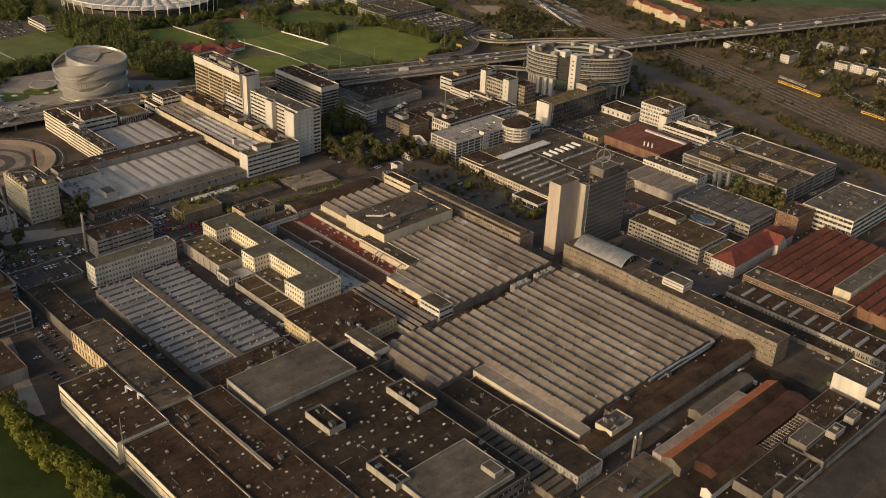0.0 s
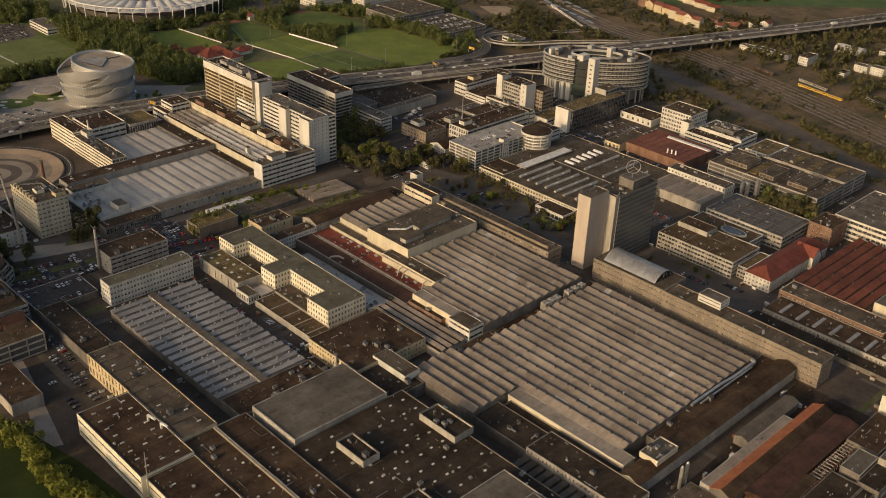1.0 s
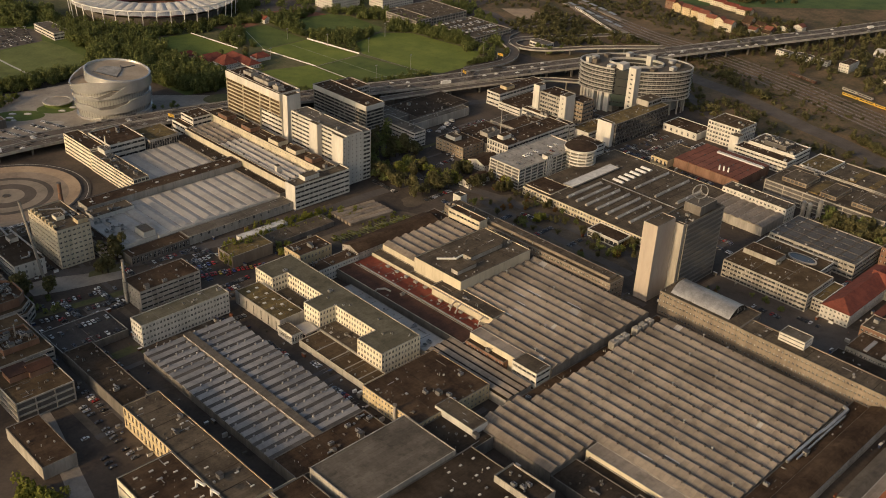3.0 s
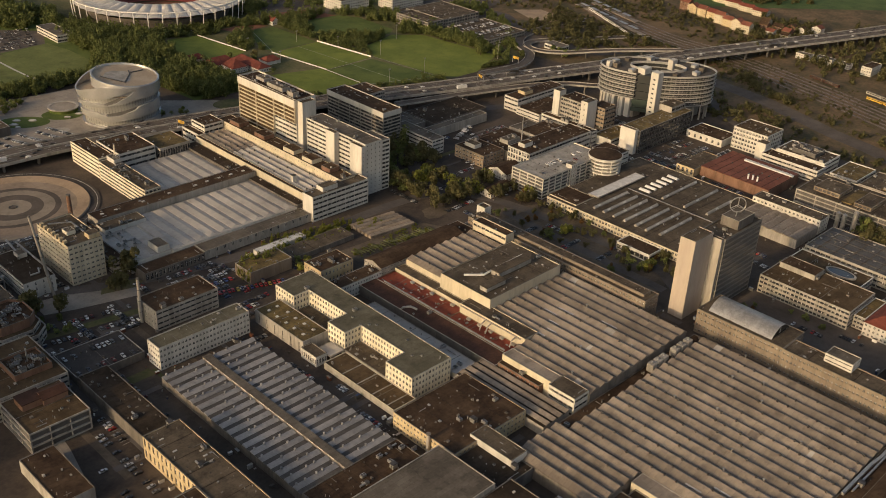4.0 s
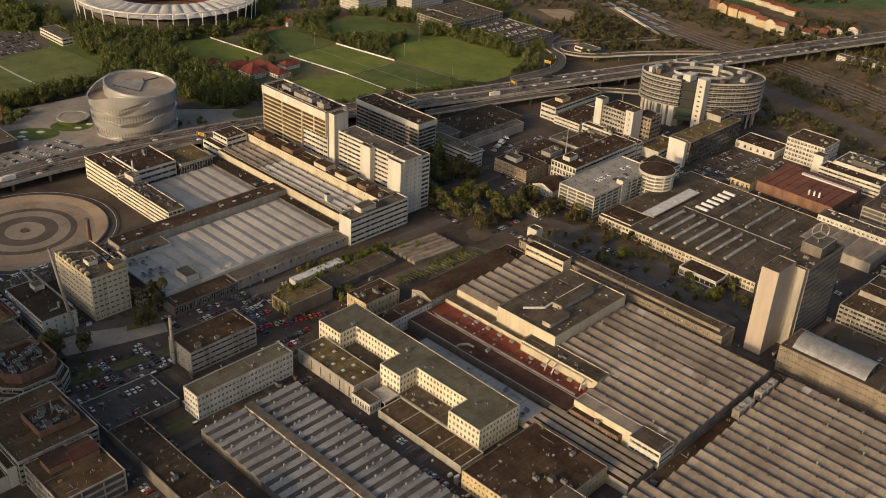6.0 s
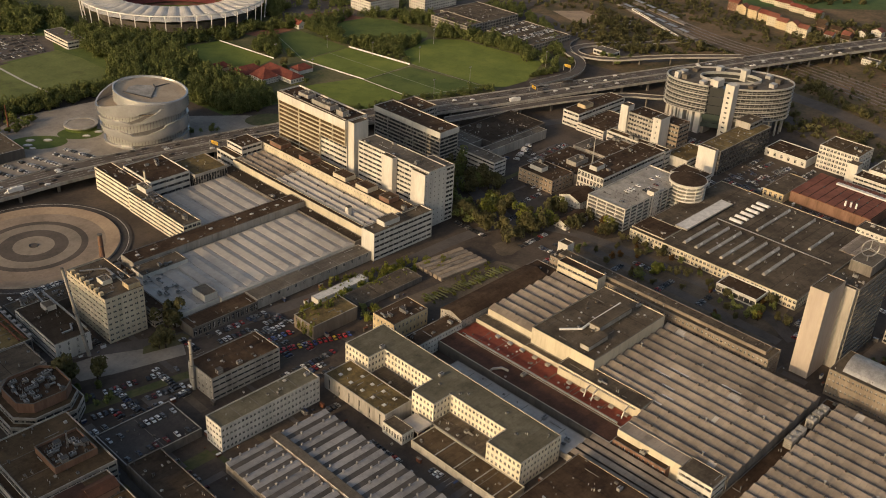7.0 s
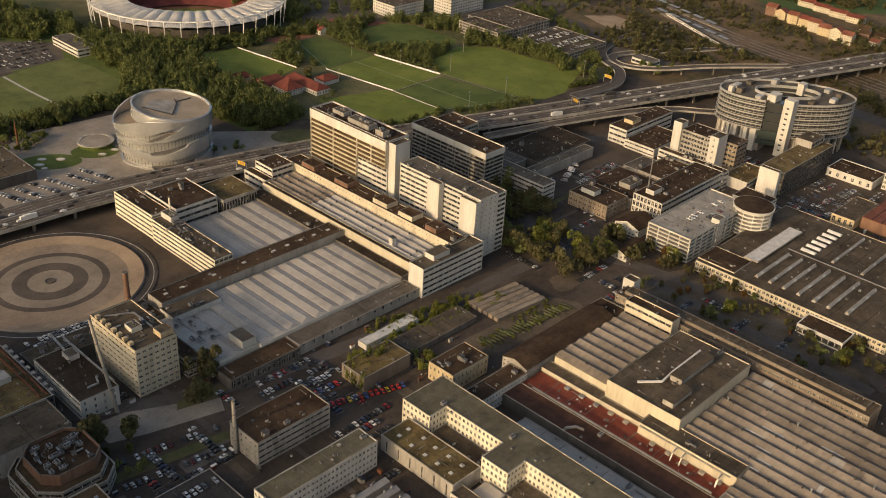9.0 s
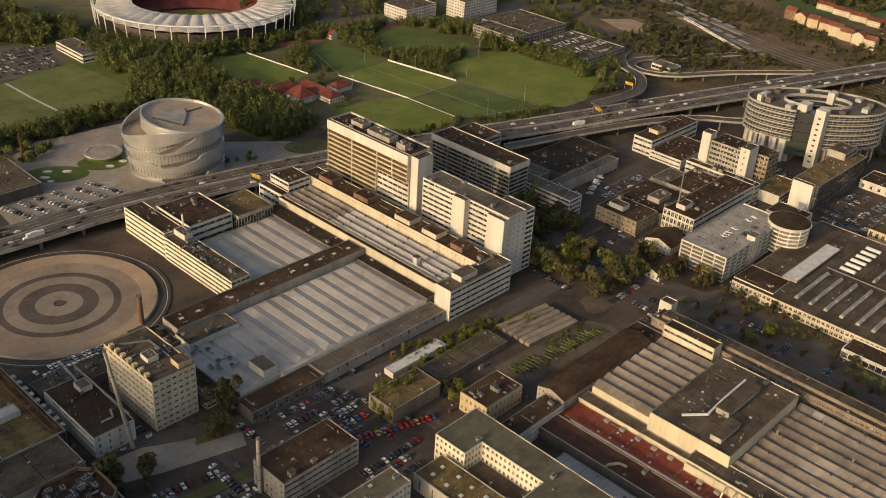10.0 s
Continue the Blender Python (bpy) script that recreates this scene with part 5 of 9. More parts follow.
# western halls
block("lit_hall", "hall with a dark roof, white front and dark window bands", "hall", (170.5, 408, 200.6, 476.5), 13.8, "plaster_bright", "bitumen_brown", 2, {3: ribbon(0.8, 1.2, 12), 0: None}, parapet=0.5, sky=(3, 8, 2.4, 1.0, 0.75), seed=4)
block("lit_hall", "lower hall with a dark roof and a white banded front", "hall", (173, 300, 200.6, 407.6), 12.2, "plaster_bright", "bitumen_brown", 2, {3: ribbon(0.8, 1.2, 12), 0: None}, parapet=0.5, clutter=7, sky=(2, 5, 2.4, 1.0, 0.5), seed=6)
block("brown_hall", "long hall with a brown gravel roof and cream front", "hall", (201, 421, 222.5, 526), 13.6, "plaster_yellow", "roof_gravel", 2, {3: punched(4, 1.6, 2.4)}, parapet=0.5, sky=(2, 8, 2.4, 1.0, 0.5), clutter=4, seed=7)
block("brown_hall", "hall with a dark brown roof and scattered roof lights", "hall", (201, 300, 240.6, 420.6), 11.8, "concrete_dark", "bitumen_brown", parapet=0.4, sky=(4, 9, 1.4, 1.1, 0.4), clutter=10, seed=8)
block("link_wall", "pale raised walkway wall across the brown roofs", "walkway", (219.5, 340, 221, 420), 13.2, "deck_brown", "deck_brown", z0=11.9, parapet=0.05)
block("yard_cabin", "small flat yard house with a pale rim", "low building", (224, 405, 238, 424), 9.0, "concrete", "roof_gravel", parapet=0.6, coping="plaster_cream", clutter=2)
duct_run("white_pipe", "upright white exhaust pipes on the dark roof", [(196, 446, 13.9), (196, 446, 18.0), (197, 440, 18.0)], 0.5, "white_paint", supports=False)
duct_run("white_pipe", "bent white exhaust pipe on the dark roof", [(198, 436, 13.9), (198, 436, 17.6), (199, 431, 17.6)], 0.5, "white_paint", supports=False)
t = thing("mast", "slender grey steel mast beside the lit hall", "mast", (172, 404, 0))
m = MB()
m.cyl(0, 0, 0, 32, 0.5, 0.2, n=8)
part("pole", m, "metal_light", t)
block("dark_low_hall", "low dark-roofed hall in the west yard", "hall", (204, 527, 222, 602), 7.6, "concrete_dark", "bitumen", parapet=0.4, clutter=12, seed=3)
block("parking_roof", "low long roof with parked cars on top", "car park", (205, 604, 246.6, 634), 4.6, "concrete_dark", "asphalt", parapet=0.6)
block("yard_store", "low grey store with a brown roof", "store", (150, 514, 168, 556.5), 7.6, "concrete", "bitumen_brown", parapet=0.3)
block("frame_building", "brown-grey framed open deck building with a brown roof", "car park", (160, 565, 193, 600), 12.6, "concrete", "deck_rust", 3, decks(2.85, 0.45, 11), parapet=0.5, clutter=6, seed=5)
block("frame_building", "brown-roofed works building with stepped terraces", "workshop", (158, 601, 199, 650), 13.8, "concrete", "deck_rust", 4, {0: ribbon(), 3: ribbon(1.8, 0.9, 6), 1: ribbon()}, clutter=4, seed=6)
block("roof_plant", "walled roof plant crowded with pale machinery", "roof house", (174, 611, 195, 631), 16.4, "brick", "bitumen_brown", z0=13.9, parapet=1.4, clutter=26, seed=8)
chimney_pipe = thing("vent_pipe", "slim pale vent pipe in the roof plant", "vent", (186, 622, 16.4))
m = MB()
m.cyl(0, 0, 0, 9, 0.5, 0.4, n=10)
part("pipe", m, "metal_light", chimney_pipe)
m = MB()
m.cyl(0, 0, 9, 9.5, 0.7, 0.7, n=10)
part("cap", m, "metal_dark", chimney_pipe)
gabled_hut = (176.5, 583, 190, 592)
for k in range(3):
    block("terrace_step", "pale-edged terrace stepping down the works building", "terrace", (153.5 - k * 4.5, 603, 157.8 - k * 4.5, 648), 11.0 - k * 3.4, white, "bitumen_brown", parapet=0.9, seed=k)
t = thing("brick_plant_house", "red brick plant house on the brown roof", "roof house", (172, 590, 12.7))
m = MB()
m.box(-6, -5, 0, 6, 5, 4)
part("wall", m, "brick", t)
m = MB()
m.prism([(-6.4, -5.4), (6.4, -5.4), (6.4, 5.4), (-6.4, 5.4)], 4, 4.4)
part("roof", m, "rust_dark", t)

# office beside the car park, with its chimney
block("lot_office", "white office with window bands and a brown roof", "office", (267, 624, 311, 646.5), 14.0, "concrete", "bitumen_brown", 4, {0: ribbon(1.3, 1.2, 4), 1: ribbon(1.3, 1.2, 4), 2: ribbon(1.3, 1.2, 4), 3: punched(4, 1.2, 1.4)}, parapet=0.5, clutter=4, seed=4)


def chimney(x, y, h, r, m, label, lit=False):
    t = thing("chimney", label, "chimney", (x, y, 0))
    b = MB()
    b.cyl(0, 0, 0, h, r, r * 0.7, n=16)
    part("shaft", b, m, t, smooth=False)
    b = MB()
    b.cyl(0, 0, h, h + 0.8, r * 0.8, r * 0.8, n=16)
    part("crown", b, "concrete_dark", t)
    for k in range(1, 4):
        b = MB()
        rr = r * (1 - 0.3 * k / 4) + 0.08
        b.cyl(0, 0, h * k / 4, h * k / 4 + 0.35, rr, rr, n=16)
        part("band", b, "metal_dark", t)
    return t


chimney(265.4, 640, 31, 1.2, "concrete", "slim grey chimney beside the white office")
chimney(239.5, 704.5, 58, 1.1, "concrete", "tall slim grey steel chimney, leaning a little").rotation_euler = (-0.05, -0.115, 0)
chimney(289, 776, 30, 2.0, "brick", "red-brown brick chimney by the test track")

# ---- north-west works ----
block("office_block", "tall cream office block with rows of small windows", "office", (254, 707, 278, 751), 28.5, "plaster_cream", "roof_gravel", 8, {0: punched(3.3, 1.9, 1.3, 1.3), 1: punched(3.3, 1.9, 1.3, 1.3), 3: punched(4.0, 2.6, 1.0, 1.4)}, parapet=0.9, clutter=8, seed=5)
for i in range(7):
    mb = MB()
    mb.box(254.1, 712 + i * 5.4, 29.5, 256.4, 714.2 + i * 5.4, 31.2)
    tagged(part("roof_fin", mb, "plaster_yellow"), "lit yellow roof upstand on the office block", "roof upstand", "roof upstands")
block("stair_box", "yellow roof house on the office block", "roof house", (270, 709, 277.5, 716), 31.6, "plaster_yellow", "roof_gravel", z0=28.6, parapet=0.2)
block("track_house", "low flat building with a yellow gable by the test track", "low building", (278.5, 763.5, 288.5, 774), 13, "plaster_yellow", "bitumen_brown", 2, {0: punched(3.2, 1.4, 1.6)}, parapet=0.4, clutter=7, seed=2)
block("machine_house", "dark-roofed white machine house with pipes", "workshop", (223, 709, 244, 757), 11.8, "plaster_white", "bitumen", 3, {0: punched(6, 1.2, 2.0), 3: ribbon(1.2, 1.4, 6)}, parapet=0.5, clutter=6, seed=9)
block("pipe_deck", "flat deck crowded with small pipes and vents", "low building", (223, 757.5, 266, 774), 6.4, "concrete_dark", "roof_gravel", parapet=0.4, clutter=26, seed=10)
block("low_deck", "dark flat roof between the chimney and the white sheds", "low building", (289, 752.5, 297.6, 774), 9.6, "concrete_dark", "bitumen_brown", parapet=0.4, clutter=6, seed=12)
block("side_wing", "narrow dark-roofed wing with window bands beside the white sheds", "workshop", (281.5, 705, 290.4, 751.5), 10.4, "concrete", "bitumen_brown", 3, {0: ribbon(1.4, 1.0, 3), 3: ribbon(1.4, 1.0, 4)}, parapet=0.5, clutter=2, seed=6)
block("roof_house", "white plant house on the office block's roof", "roof house", (261.5, 722.5, 267.5, 729.5), 31.0, "plaster_bright", "roof_grey", z0=28.6, parapet=0.3, clutter=2)
block("roof_house", "pale plant house on the machine house", "roof house", (235.5, 743, 241.5, 750.5), 14.6, white, "roof_grey", z0=11.9, parapet=0.2)
duct_run("roof_duct", "long pale air duct across the machine house roof", [(239.5, 771, 13.2), (238, 752, 13.2)], 0.5)
duct_run("roof_duct", "long pale air duct along the machine house's edge", [(243.2, 764, 13.4), (243.2, 722, 13.4), (243.2, 712, 13.4)], 0.45)
duct_run("roof_duct", "bent pale air duct on the machine house", [(231, 716, 12.9), (237, 716, 12.9), (239, 722, 12.9)], 0.45)
duct_run("roof_duct", "grey air duct over the office block's roof", [(259, 745, 29.4), (272, 738, 29.4), (272, 720, 29.4)], 0.4)
for k in range(2):
    duct_run("roof_pipe", "rust-brown pipe along the moss roof's edge", [(210.5 + k * 3.4, 724, 13.3), (210.5 + k * 3.4, 792, 13.3)], 0.4, "rust")
for k in range(9):
    mb = MB()
    mb.box(216.4, 727 + k * 6.2, 0, 218.4, 729 + k * 6.2, 11.6)
    mb.box(216.4, 726.6 + k * 6.2, 11.6, 218.7, 729.4 + k * 6.2, 12.2)
    tagged(part("buttress", mb, "concrete"), "pale concrete buttress of the dark glazed hall", "buttress", "hall buttresses")
block("roof_house", "long white roof house on the moss roof", "roof house", (194, 746.5, 206.5, 754), 14.8, "plaster_white", "saw_white", z0=12.1, parapet=0.2)
block("glass_hall", "dark glazed hall with a planted moss roof", "hall", (186, 722, 216, 793), 12.0, "facade_dark", "roof_moss", 3, ribbon(2.2, 0.6, 3), parapet=0.8, clutter=2, seed=4)
block("grey_hall", "windowless grey hall with dark glazed front", "hall", (176, 696, 212, 721.6), 12.4, "concrete", "roof_gravel", 3, {3: ribbon(2.2, 0.6, 4)}, parapet=0.6, clutter=3)
def chamfered(x0, y0, x1, y1, c):
    return [(x0 + c, y0), (x1 - c, y0), (x1, y0 + c), (x1, y1 - c), (x1 - c, y1), (x0 + c, y1), (x0, y1 - c), (x0, y0 + c)]


block("plant_building", "low banded eight-sided base of the brown plant building", "workshop", chamfered(176, 655, 215, 696, 8), 7.4, "concrete", "deck_rust", 2, ribbon(1.9, 0.8, 5), parapet=0.9, seed=14)
block("plant_building", "set-back banded storey of the plant building", "workshop", chamfered(179, 658, 213.5, 694, 8), 10.4, "concrete", "deck_rust", 1, ribbon(1.9, 0.8, 5), z0=7.5, parapet=0.7, seed=14)
block("roof_plant", "brown-walled roof plant crowded with pale machinery", "roof house", chamfered(183, 663, 212, 692, 6), 14.6, "brick", "bitumen_brown", z0=10.5, parapet=1.8, seed=15)
rnd = random.Random(15)
for k in range(40):
    ob = roof_unit(None, rnd.uniform(187, 208), rnd.uniform(667, 688), 14.62, rnd, rnd.choice([0, 0, 1, 3, 4, 4]))
    tagged(ob, "pale machine unit in the roof plant", "roof unit", "roof plant units")

# white shed halls
saw_hall("white_shed_hall", "white-roofed hall with broad sawtooth sheds", 322, 695, 428, 757, 8.4, 11, 0.95, "saw_white", "plaster_white", seed=41, gut=0.5, hip=3.5)
saw_hall("white_shed_hall", "low white sheds at the west end of the hall", 291, 697, 321.6, 752, 8.0, 3, 0.9, "saw_white", "plaster_white", seed=42, gut=0.5, hip=3.0)
rnd = random.Random(31)
for x, y in ((296, 722), (299, 719), (302, 724), (305, 716), (308, 722), (296, 738), (300, 741), (304, 736), (309, 740)):
    ob = roof_unit(None, x, y, 9.4, rnd, rnd.choice([0, 1, 4, 4]))
    tagged(ob, "dark fan unit on the low white sheds", "roof unit", "shed roof units")
block("roof_house", "grey box house on the white sheds", "roof house", (312, 698, 321, 711), 12.4, white, "roof_grey", z0=8, parapet=0.2)
block("ridge_building", "long brown flat roof between the white halls", "low building", (300, 758, 436, 773), 13.4, "concrete", "bitumen_brown", parapet=0.3, clutter=0, sky=(12, 1, 2.6, 2.0, 0.7))
block("fan_house", "flat grey-roofed building beside the white sheds", "low building", (298, 744, 330, 757.6), 11.4, white, "roof_gravel", parapet=0.4, clutter=6, seed=3)
saw_hall("white_shed_hall", "small white shed hall behind the brown roof", 362, 774, 424, 838, 8.6, 6, 0.9, "saw_white", "plaster_white", seed=43, gut=0.5, hip=3.0)
block("street_front", "low plain grey-roofed strip beside the white sheds", "low building", (338.4, 682, 431, 694.6), 6.6, "concrete", "roof_grey", 1, {0: punched(6.4, 1.6, 1.6, 2.2)}, parapet=0.2)
block("street_front", "low front with arcaded windows facing the yard", "low building", (292, 681, 338, 694.6), 6.2, "concrete_dark", "bitumen_brown", 1, {0: punched(3.2, 2.0, 2.4, 0.6)}, parapet=0.3)
block("edge_roof", "dark flat roof along the white sheds", "low building", (428.4, 695, 436.4, 757.6), 9.4, "concrete_dark", "bitumen", parapet=0.3)
block("edge_roof", "dark flat roof under the long cream wall", "low building", (424.4, 774, 436.6, 846), 10.2, "concrete_dark", "bitumen", parapet=0.3, clutter=3, seed=3)

# banded white building on the test track's edge
block("banded_building", "long white building with lit window bands", "office", (348, 776, 361.6, 846.6), 15.6, "plaster_bright", "roof_gravel", 5, {3: ribbon(1.7, 1.1, 3.2), 0: punched(3.2, 2.7, 2.6, 0.5)}, parapet=0.6, clutter=14, seed=2)
block("banded_building", "higher white building with four plain window bands", "office", (348.6, 847, 362, 894), 17.5, "plaster_bright", "bitumen_brown", 5, {3: ribbon(1.5, 1.4, 8), 0: ribbon(1.5, 1.4, 8)}, parapet=0.6, clutter=4, seed=3)
block("brown_block", "brown-roofed block with white parapet bands", "office", (364, 842, 396, 880), 18.5, "plaster_white", "bitumen_brown", 4, {0: ribbon(1.5, 1.4, 6), 3: ribbon(1.5, 1.4, 6)}, parapet=1.0, clutter=5, seed=4)
block("moss_block", "grey glazed block with a moss-brown roof", "office", (398, 838, 426, 868), 16.0, "concrete", "roof_moss", 1, {0: punched(2.4, 2.1, 2.9, 0.35, False), 3: punched(2.4, 2.1, 2.9, 0.35, False)}, parapet=0.5)

block("roof_plant", "white plant house with pipes on the banded building", "roof house", (355, 834, 361, 846), 19.2, white, "roof_grey", z0=15.7, parapet=0.3, clutter=5, seed=4)
rnd = random.Random(14)
for k in range(12):
    ob = roof_unit(None, rnd.uniform(351, 359), rnd.uniform(816, 832), 15.62, rnd, rnd.choice([0, 1, 3, 4]))
    tagged(ob, "pale machine unit on the banded building", "roof unit", "banded roof units")
t = thing("vent_stack", "slim pale vent pipe beside the banded building", "vent", (363.6, 849, 0))
m = MB()
m.cyl(0, 0, 0, 26, 0.8, 0.6, n=12)
part("pipe", m, "plaster_bright", t)
m = MB()
m.cyl(0, 0, 26, 26.6, 0.9, 0.9, n=12)
part("cap", m, "metal_dark", t)
# terraced white building
tb = punched(3.0, 1.4, 1.6, 1.0)
block("terrace_building", "white wing with small square windows above the sheds", "office", (467, 690, 481, 858), 20.5, "plaster_cream", "bitumen_brown", 5, {3: punched(3.4, 0.9, 1.0, 1.6), 1: ribbon()}, parapet=0.6, clutter=6, seed=5)
for y0, y1, m in ((828, 842, "brick"), (792, 806, "brick"), (752, 766, "plaster_cream"), (728, 741, "plaster_cream"), (706, 716, "brick")):
    block("stair_box", "low box house on the white wing's roof", "roof house", (469, y0, 479, y1), 23.8, m, "bitumen_brown", z0=20.6, parapet=0.2, group="wing roof houses")
block("banded_office", "white banded end building with a terrace", "office", (431.5, 679.5, 486, 692), 20.0, white, "roof_gravel", 5, {0: ribbon(1.5, 1.3, 4.5), 1: ribbon(1.5, 1.3, 4.5)}, parapet=0.8, clutter=3, seed=6)
block("stair_box", "white box on the banded end building", "roof house", (444, 683, 458, 691), 23.4, white, "roof_gravel", z0=20.1, parapet=0.3)
saw_hall("terrace_sheds", "white-grey sheds inside the terraced building", 441, 692.6, 466.6, 800, 13.2, 4, 1.8, "saw_white", "plaster_cream", vents=5, seed=44)
saw_hall("terrace_sheds", "grey-brown sheds at the far end of the building", 441, 800.4, 466.6, 846, 13.6, 4, 1.8, "saw_sheet", "plaster_cream", vents=5, seed=45)
block("lit_wall", "long blank cream wall of the shed building", "wall", (437, 692.6, 440.8, 846), 15.0, "plaster_cream", "bitumen_brown", parapet=0.4)
block("terrace_tail", "white banded end wing by the motorway", "office", (447, 848, 466, 868), 21.5, white, "bitumen_brown", 5, {3: ribbon(1.5, 1.3, 5), 0: ribbon(1.5, 1.3, 5)}, parapet=0.6, clutter=5, seed=7)
block("tail_wing", "low white wing towards the motorway", "office", (440, 846.4, 446.6, 872), 15.0, white, "bitumen_brown", 3, {3: ribbon()}, parapet=0.6)
t = thing("roof_kiosk", "small white kiosk on the sheds", "roof kiosk", (446, 722, 14))
m = MB()
m.box(-1.6, -1.6, 0, 1.6, 1.6, 6)
part("wall", m, white, t)
m = MB()
m.box(-1.8, -1.8, 6, 1.8, 1.8, 6.3)
part("roof", m, "metal_dark", t)

# office towers
block("office_highrise", "tall white office slab with narrow window bands", "tower", (491, 776, 511, 857), 54.5, white, "bitumen_brown", 14, {0: None, 1: ribbon(1.9, 0.9, 3), 2: ribbon(1.9, 0.9, 3), 3: ribbon(1.7, 1.1, 5.2)}, parapet=1.4, clutter=12, seed=21)
block("highrise_core", "blank white stair end of the office slab", "tower", (492, 769, 506, 775.6), 54.5, white, "roof_gravel", parapet=0.6)
block("loggia_front", "brown front of deep slim loggias on the office slab", "facade", (489.2, 806, 490.9, 856.6), 48.9, "plaster_cream", "roof_gravel", 13, {3: decks(2.8, 0.42, 26)}, z0=4, parapet=0.1)
block("loggia_front", "upper brown loggias above the white bands", "facade", (489.2, 776.2, 490.9, 805.8), 48.9, "plaster_cream", "roof_gravel", 4, {3: decks(2.8, 0.42, 15)}, z0=35.2, parapet=0.1)
for o in list(bpy.data.objects):
    if o.name.startswith("deck_void") and o.parent and o.parent.name.startswith("loggia_front"):
        o.data.materials[0] = MATS["deck_rust"]
block("attic_band", "blank white attic band of the office slab", "facade", (489.0, 776, 490.9, 857), 55.4, white, "roof_gravel", z0=49.1, parapet=0.1)
for x0, y0, x1, y1, h in ((495, 800, 503, 822, 3.2), (498, 830, 506, 842, 2.6), (494, 784, 500, 792, 4)):
    block("roof_house", "flat plant house on the office slab", "roof house", (x0, y0, x1, y1), 54.6 + h, "concrete", "roof_grey", z0=54.6, parapet=0.2, clutter=3, seed=int(y0))
block("office_highrise", "white office slab with long window bands and a grey roof", "tower", (492, 690, 509, 764), 43.5, white, "roof_grey", 12, {0: punched(4.2, 0.9, 1.1, 1.4, False), 1: ribbon(2.0, 0.9, 3), 2: None, 3: ribbon(1.7, 1.1, 5.0)}, parapet=0.5, clutter=4, seed=22)
block("highrise_core", "white stair tower on the slab's front", "tower", (487, 722, 491.6, 733), 44.5, white, "roof_gravel", parapet=0.3)
block("highrise_core", "white stair tower at the slab's end", "tower", (488, 690, 491.6, 704), 42.5, white, "roof_gravel", 12, {0: punched(4, 0.8, 0.9, 1.4, False)}, parapet=0.3)
block("highrise_end", "projecting banded bay at the slab's end", "tower", (509.4, 690, 517.5, 712), 42.5, white, "roof_grey", 12, {0: ribbon(1.9, 0.9, 4), 1: ribbon(1.9, 0.9, 4)}, parapet=0.4)
block("dark_office", "dark banded office slab with a white crown", "office", (563.5, 749, 584, 825), 31.0, "concrete", "bitumen_brown", 10, ribbon(2.3, 0.7, 14), parapet=0.3, seed=3)
block("attic_storey", "white crown band of the dark office", "office", (563, 748.5, 584.5, 825.5), 35.0, white, "bitumen_brown", z0=31.1, parapet=0.8, clutter=7)
block("dark_office_wing", "rear wing of the dark office with a white crown", "office", (585, 796, 608, 824), 33.0, "concrete", "bitumen_brown", 9, ribbon(1.9, 0.8, 3), parapet=0.8, clutter=3)
block("court_office", "pale three-storey office with a grey roof", "office", (590, 714, 604, 764), 14.2, white, "roof_grey", 4, ribbon(1.5, 1.1, 4), parapet=0.3, clutter=3, seed=4)

# ---- north works, between the towers and the round building ----
block("long_shed", "grey shed with a low roof beside the motorway", "shed", (610, 760, 626, 800), 9.5, "concrete_dark", "roof_grey", parapet=0.2)
block("long_shed", "dark shed with a flat roof beside the motorway", "shed", (630, 752, 700, 792), 8.4, "facade_dark", "bitumen", parapet=0.2, clutter=4)
block("long_shed", "pale long shed wall with a grey roof", "shed", (612, 742, 690, 751), 8.0, "concrete", "roof_grey", parapet=0.2)
block("brown_office", "low brown-grey office with a flat roof", "office", (606, 668, 632, 702), 10.5, "deck_brown", "bitumen_brown", 3, {0: punched(4, 2.4, 1.6), 3: punched(4, 2.4, 1.6)}, parapet=0.4, clutter=4, seed=3)
block("stair_box", "white box on the brown office", "roof house", (612, 684, 620, 696), 14.0, white, "roof_gravel", z0=10.6, parapet=0.2)


gabled("roof_hut", "small hut with a rust-red roof on the works building", *gabled_hut, 16.4, 18.6, "brick", "rust_dark", "x", 0, None)
gabled("gate_house", "small white gabled house with a dark roof", 600, 636, 622, 656, 6.5, 10, white, "bitumen_brown", "x", 2, punched(3, 1.3, 1.5))
gabled("gate_house", "low yellow-white house beside the trees", 566, 622, 592, 634, 4.6, 7, white, "bitumen_brown", "x", 1, punched(3, 1.5, 1.5))
block("white_canopy", "pale flat canopy between the buildings", "canopy", (610, 625, 632, 642), 5.4, "concrete", "saw_white", z0=4.8, parapet=0.1)
block("long_works", "long white works building with a brown roof", "works", (633, 640, 718, 664.5), 14.6, white, "bitumen_brown", 3, {0: ribbon(1.5, 1.2, 4), 3: punched(3, 2.2, 2.6, 0.5)}, parapet=0.5, clutter=8, seed=12)
block("stair_box", "white and red-brown box on the works roof", "roof house", (640, 652, 651, 659), 18, white, "bitumen_brown", z0=14.7, parapet=0.3)
t = thing("radio_mast", "slim pale radio mast", "mast", (646, 661, 14.7))
m = MB()
m.cyl(0, 0, 0, 28, 0.7, 0.25, n=8)
part("pole", m, "metal_light", t)
block("low_works", "dark low works roof beside the long works", "works", (634, 666, 676, 706), 8.2, "concrete_dark", "bitumen_brown", parapet=0.4, clutter=8, seed=8)
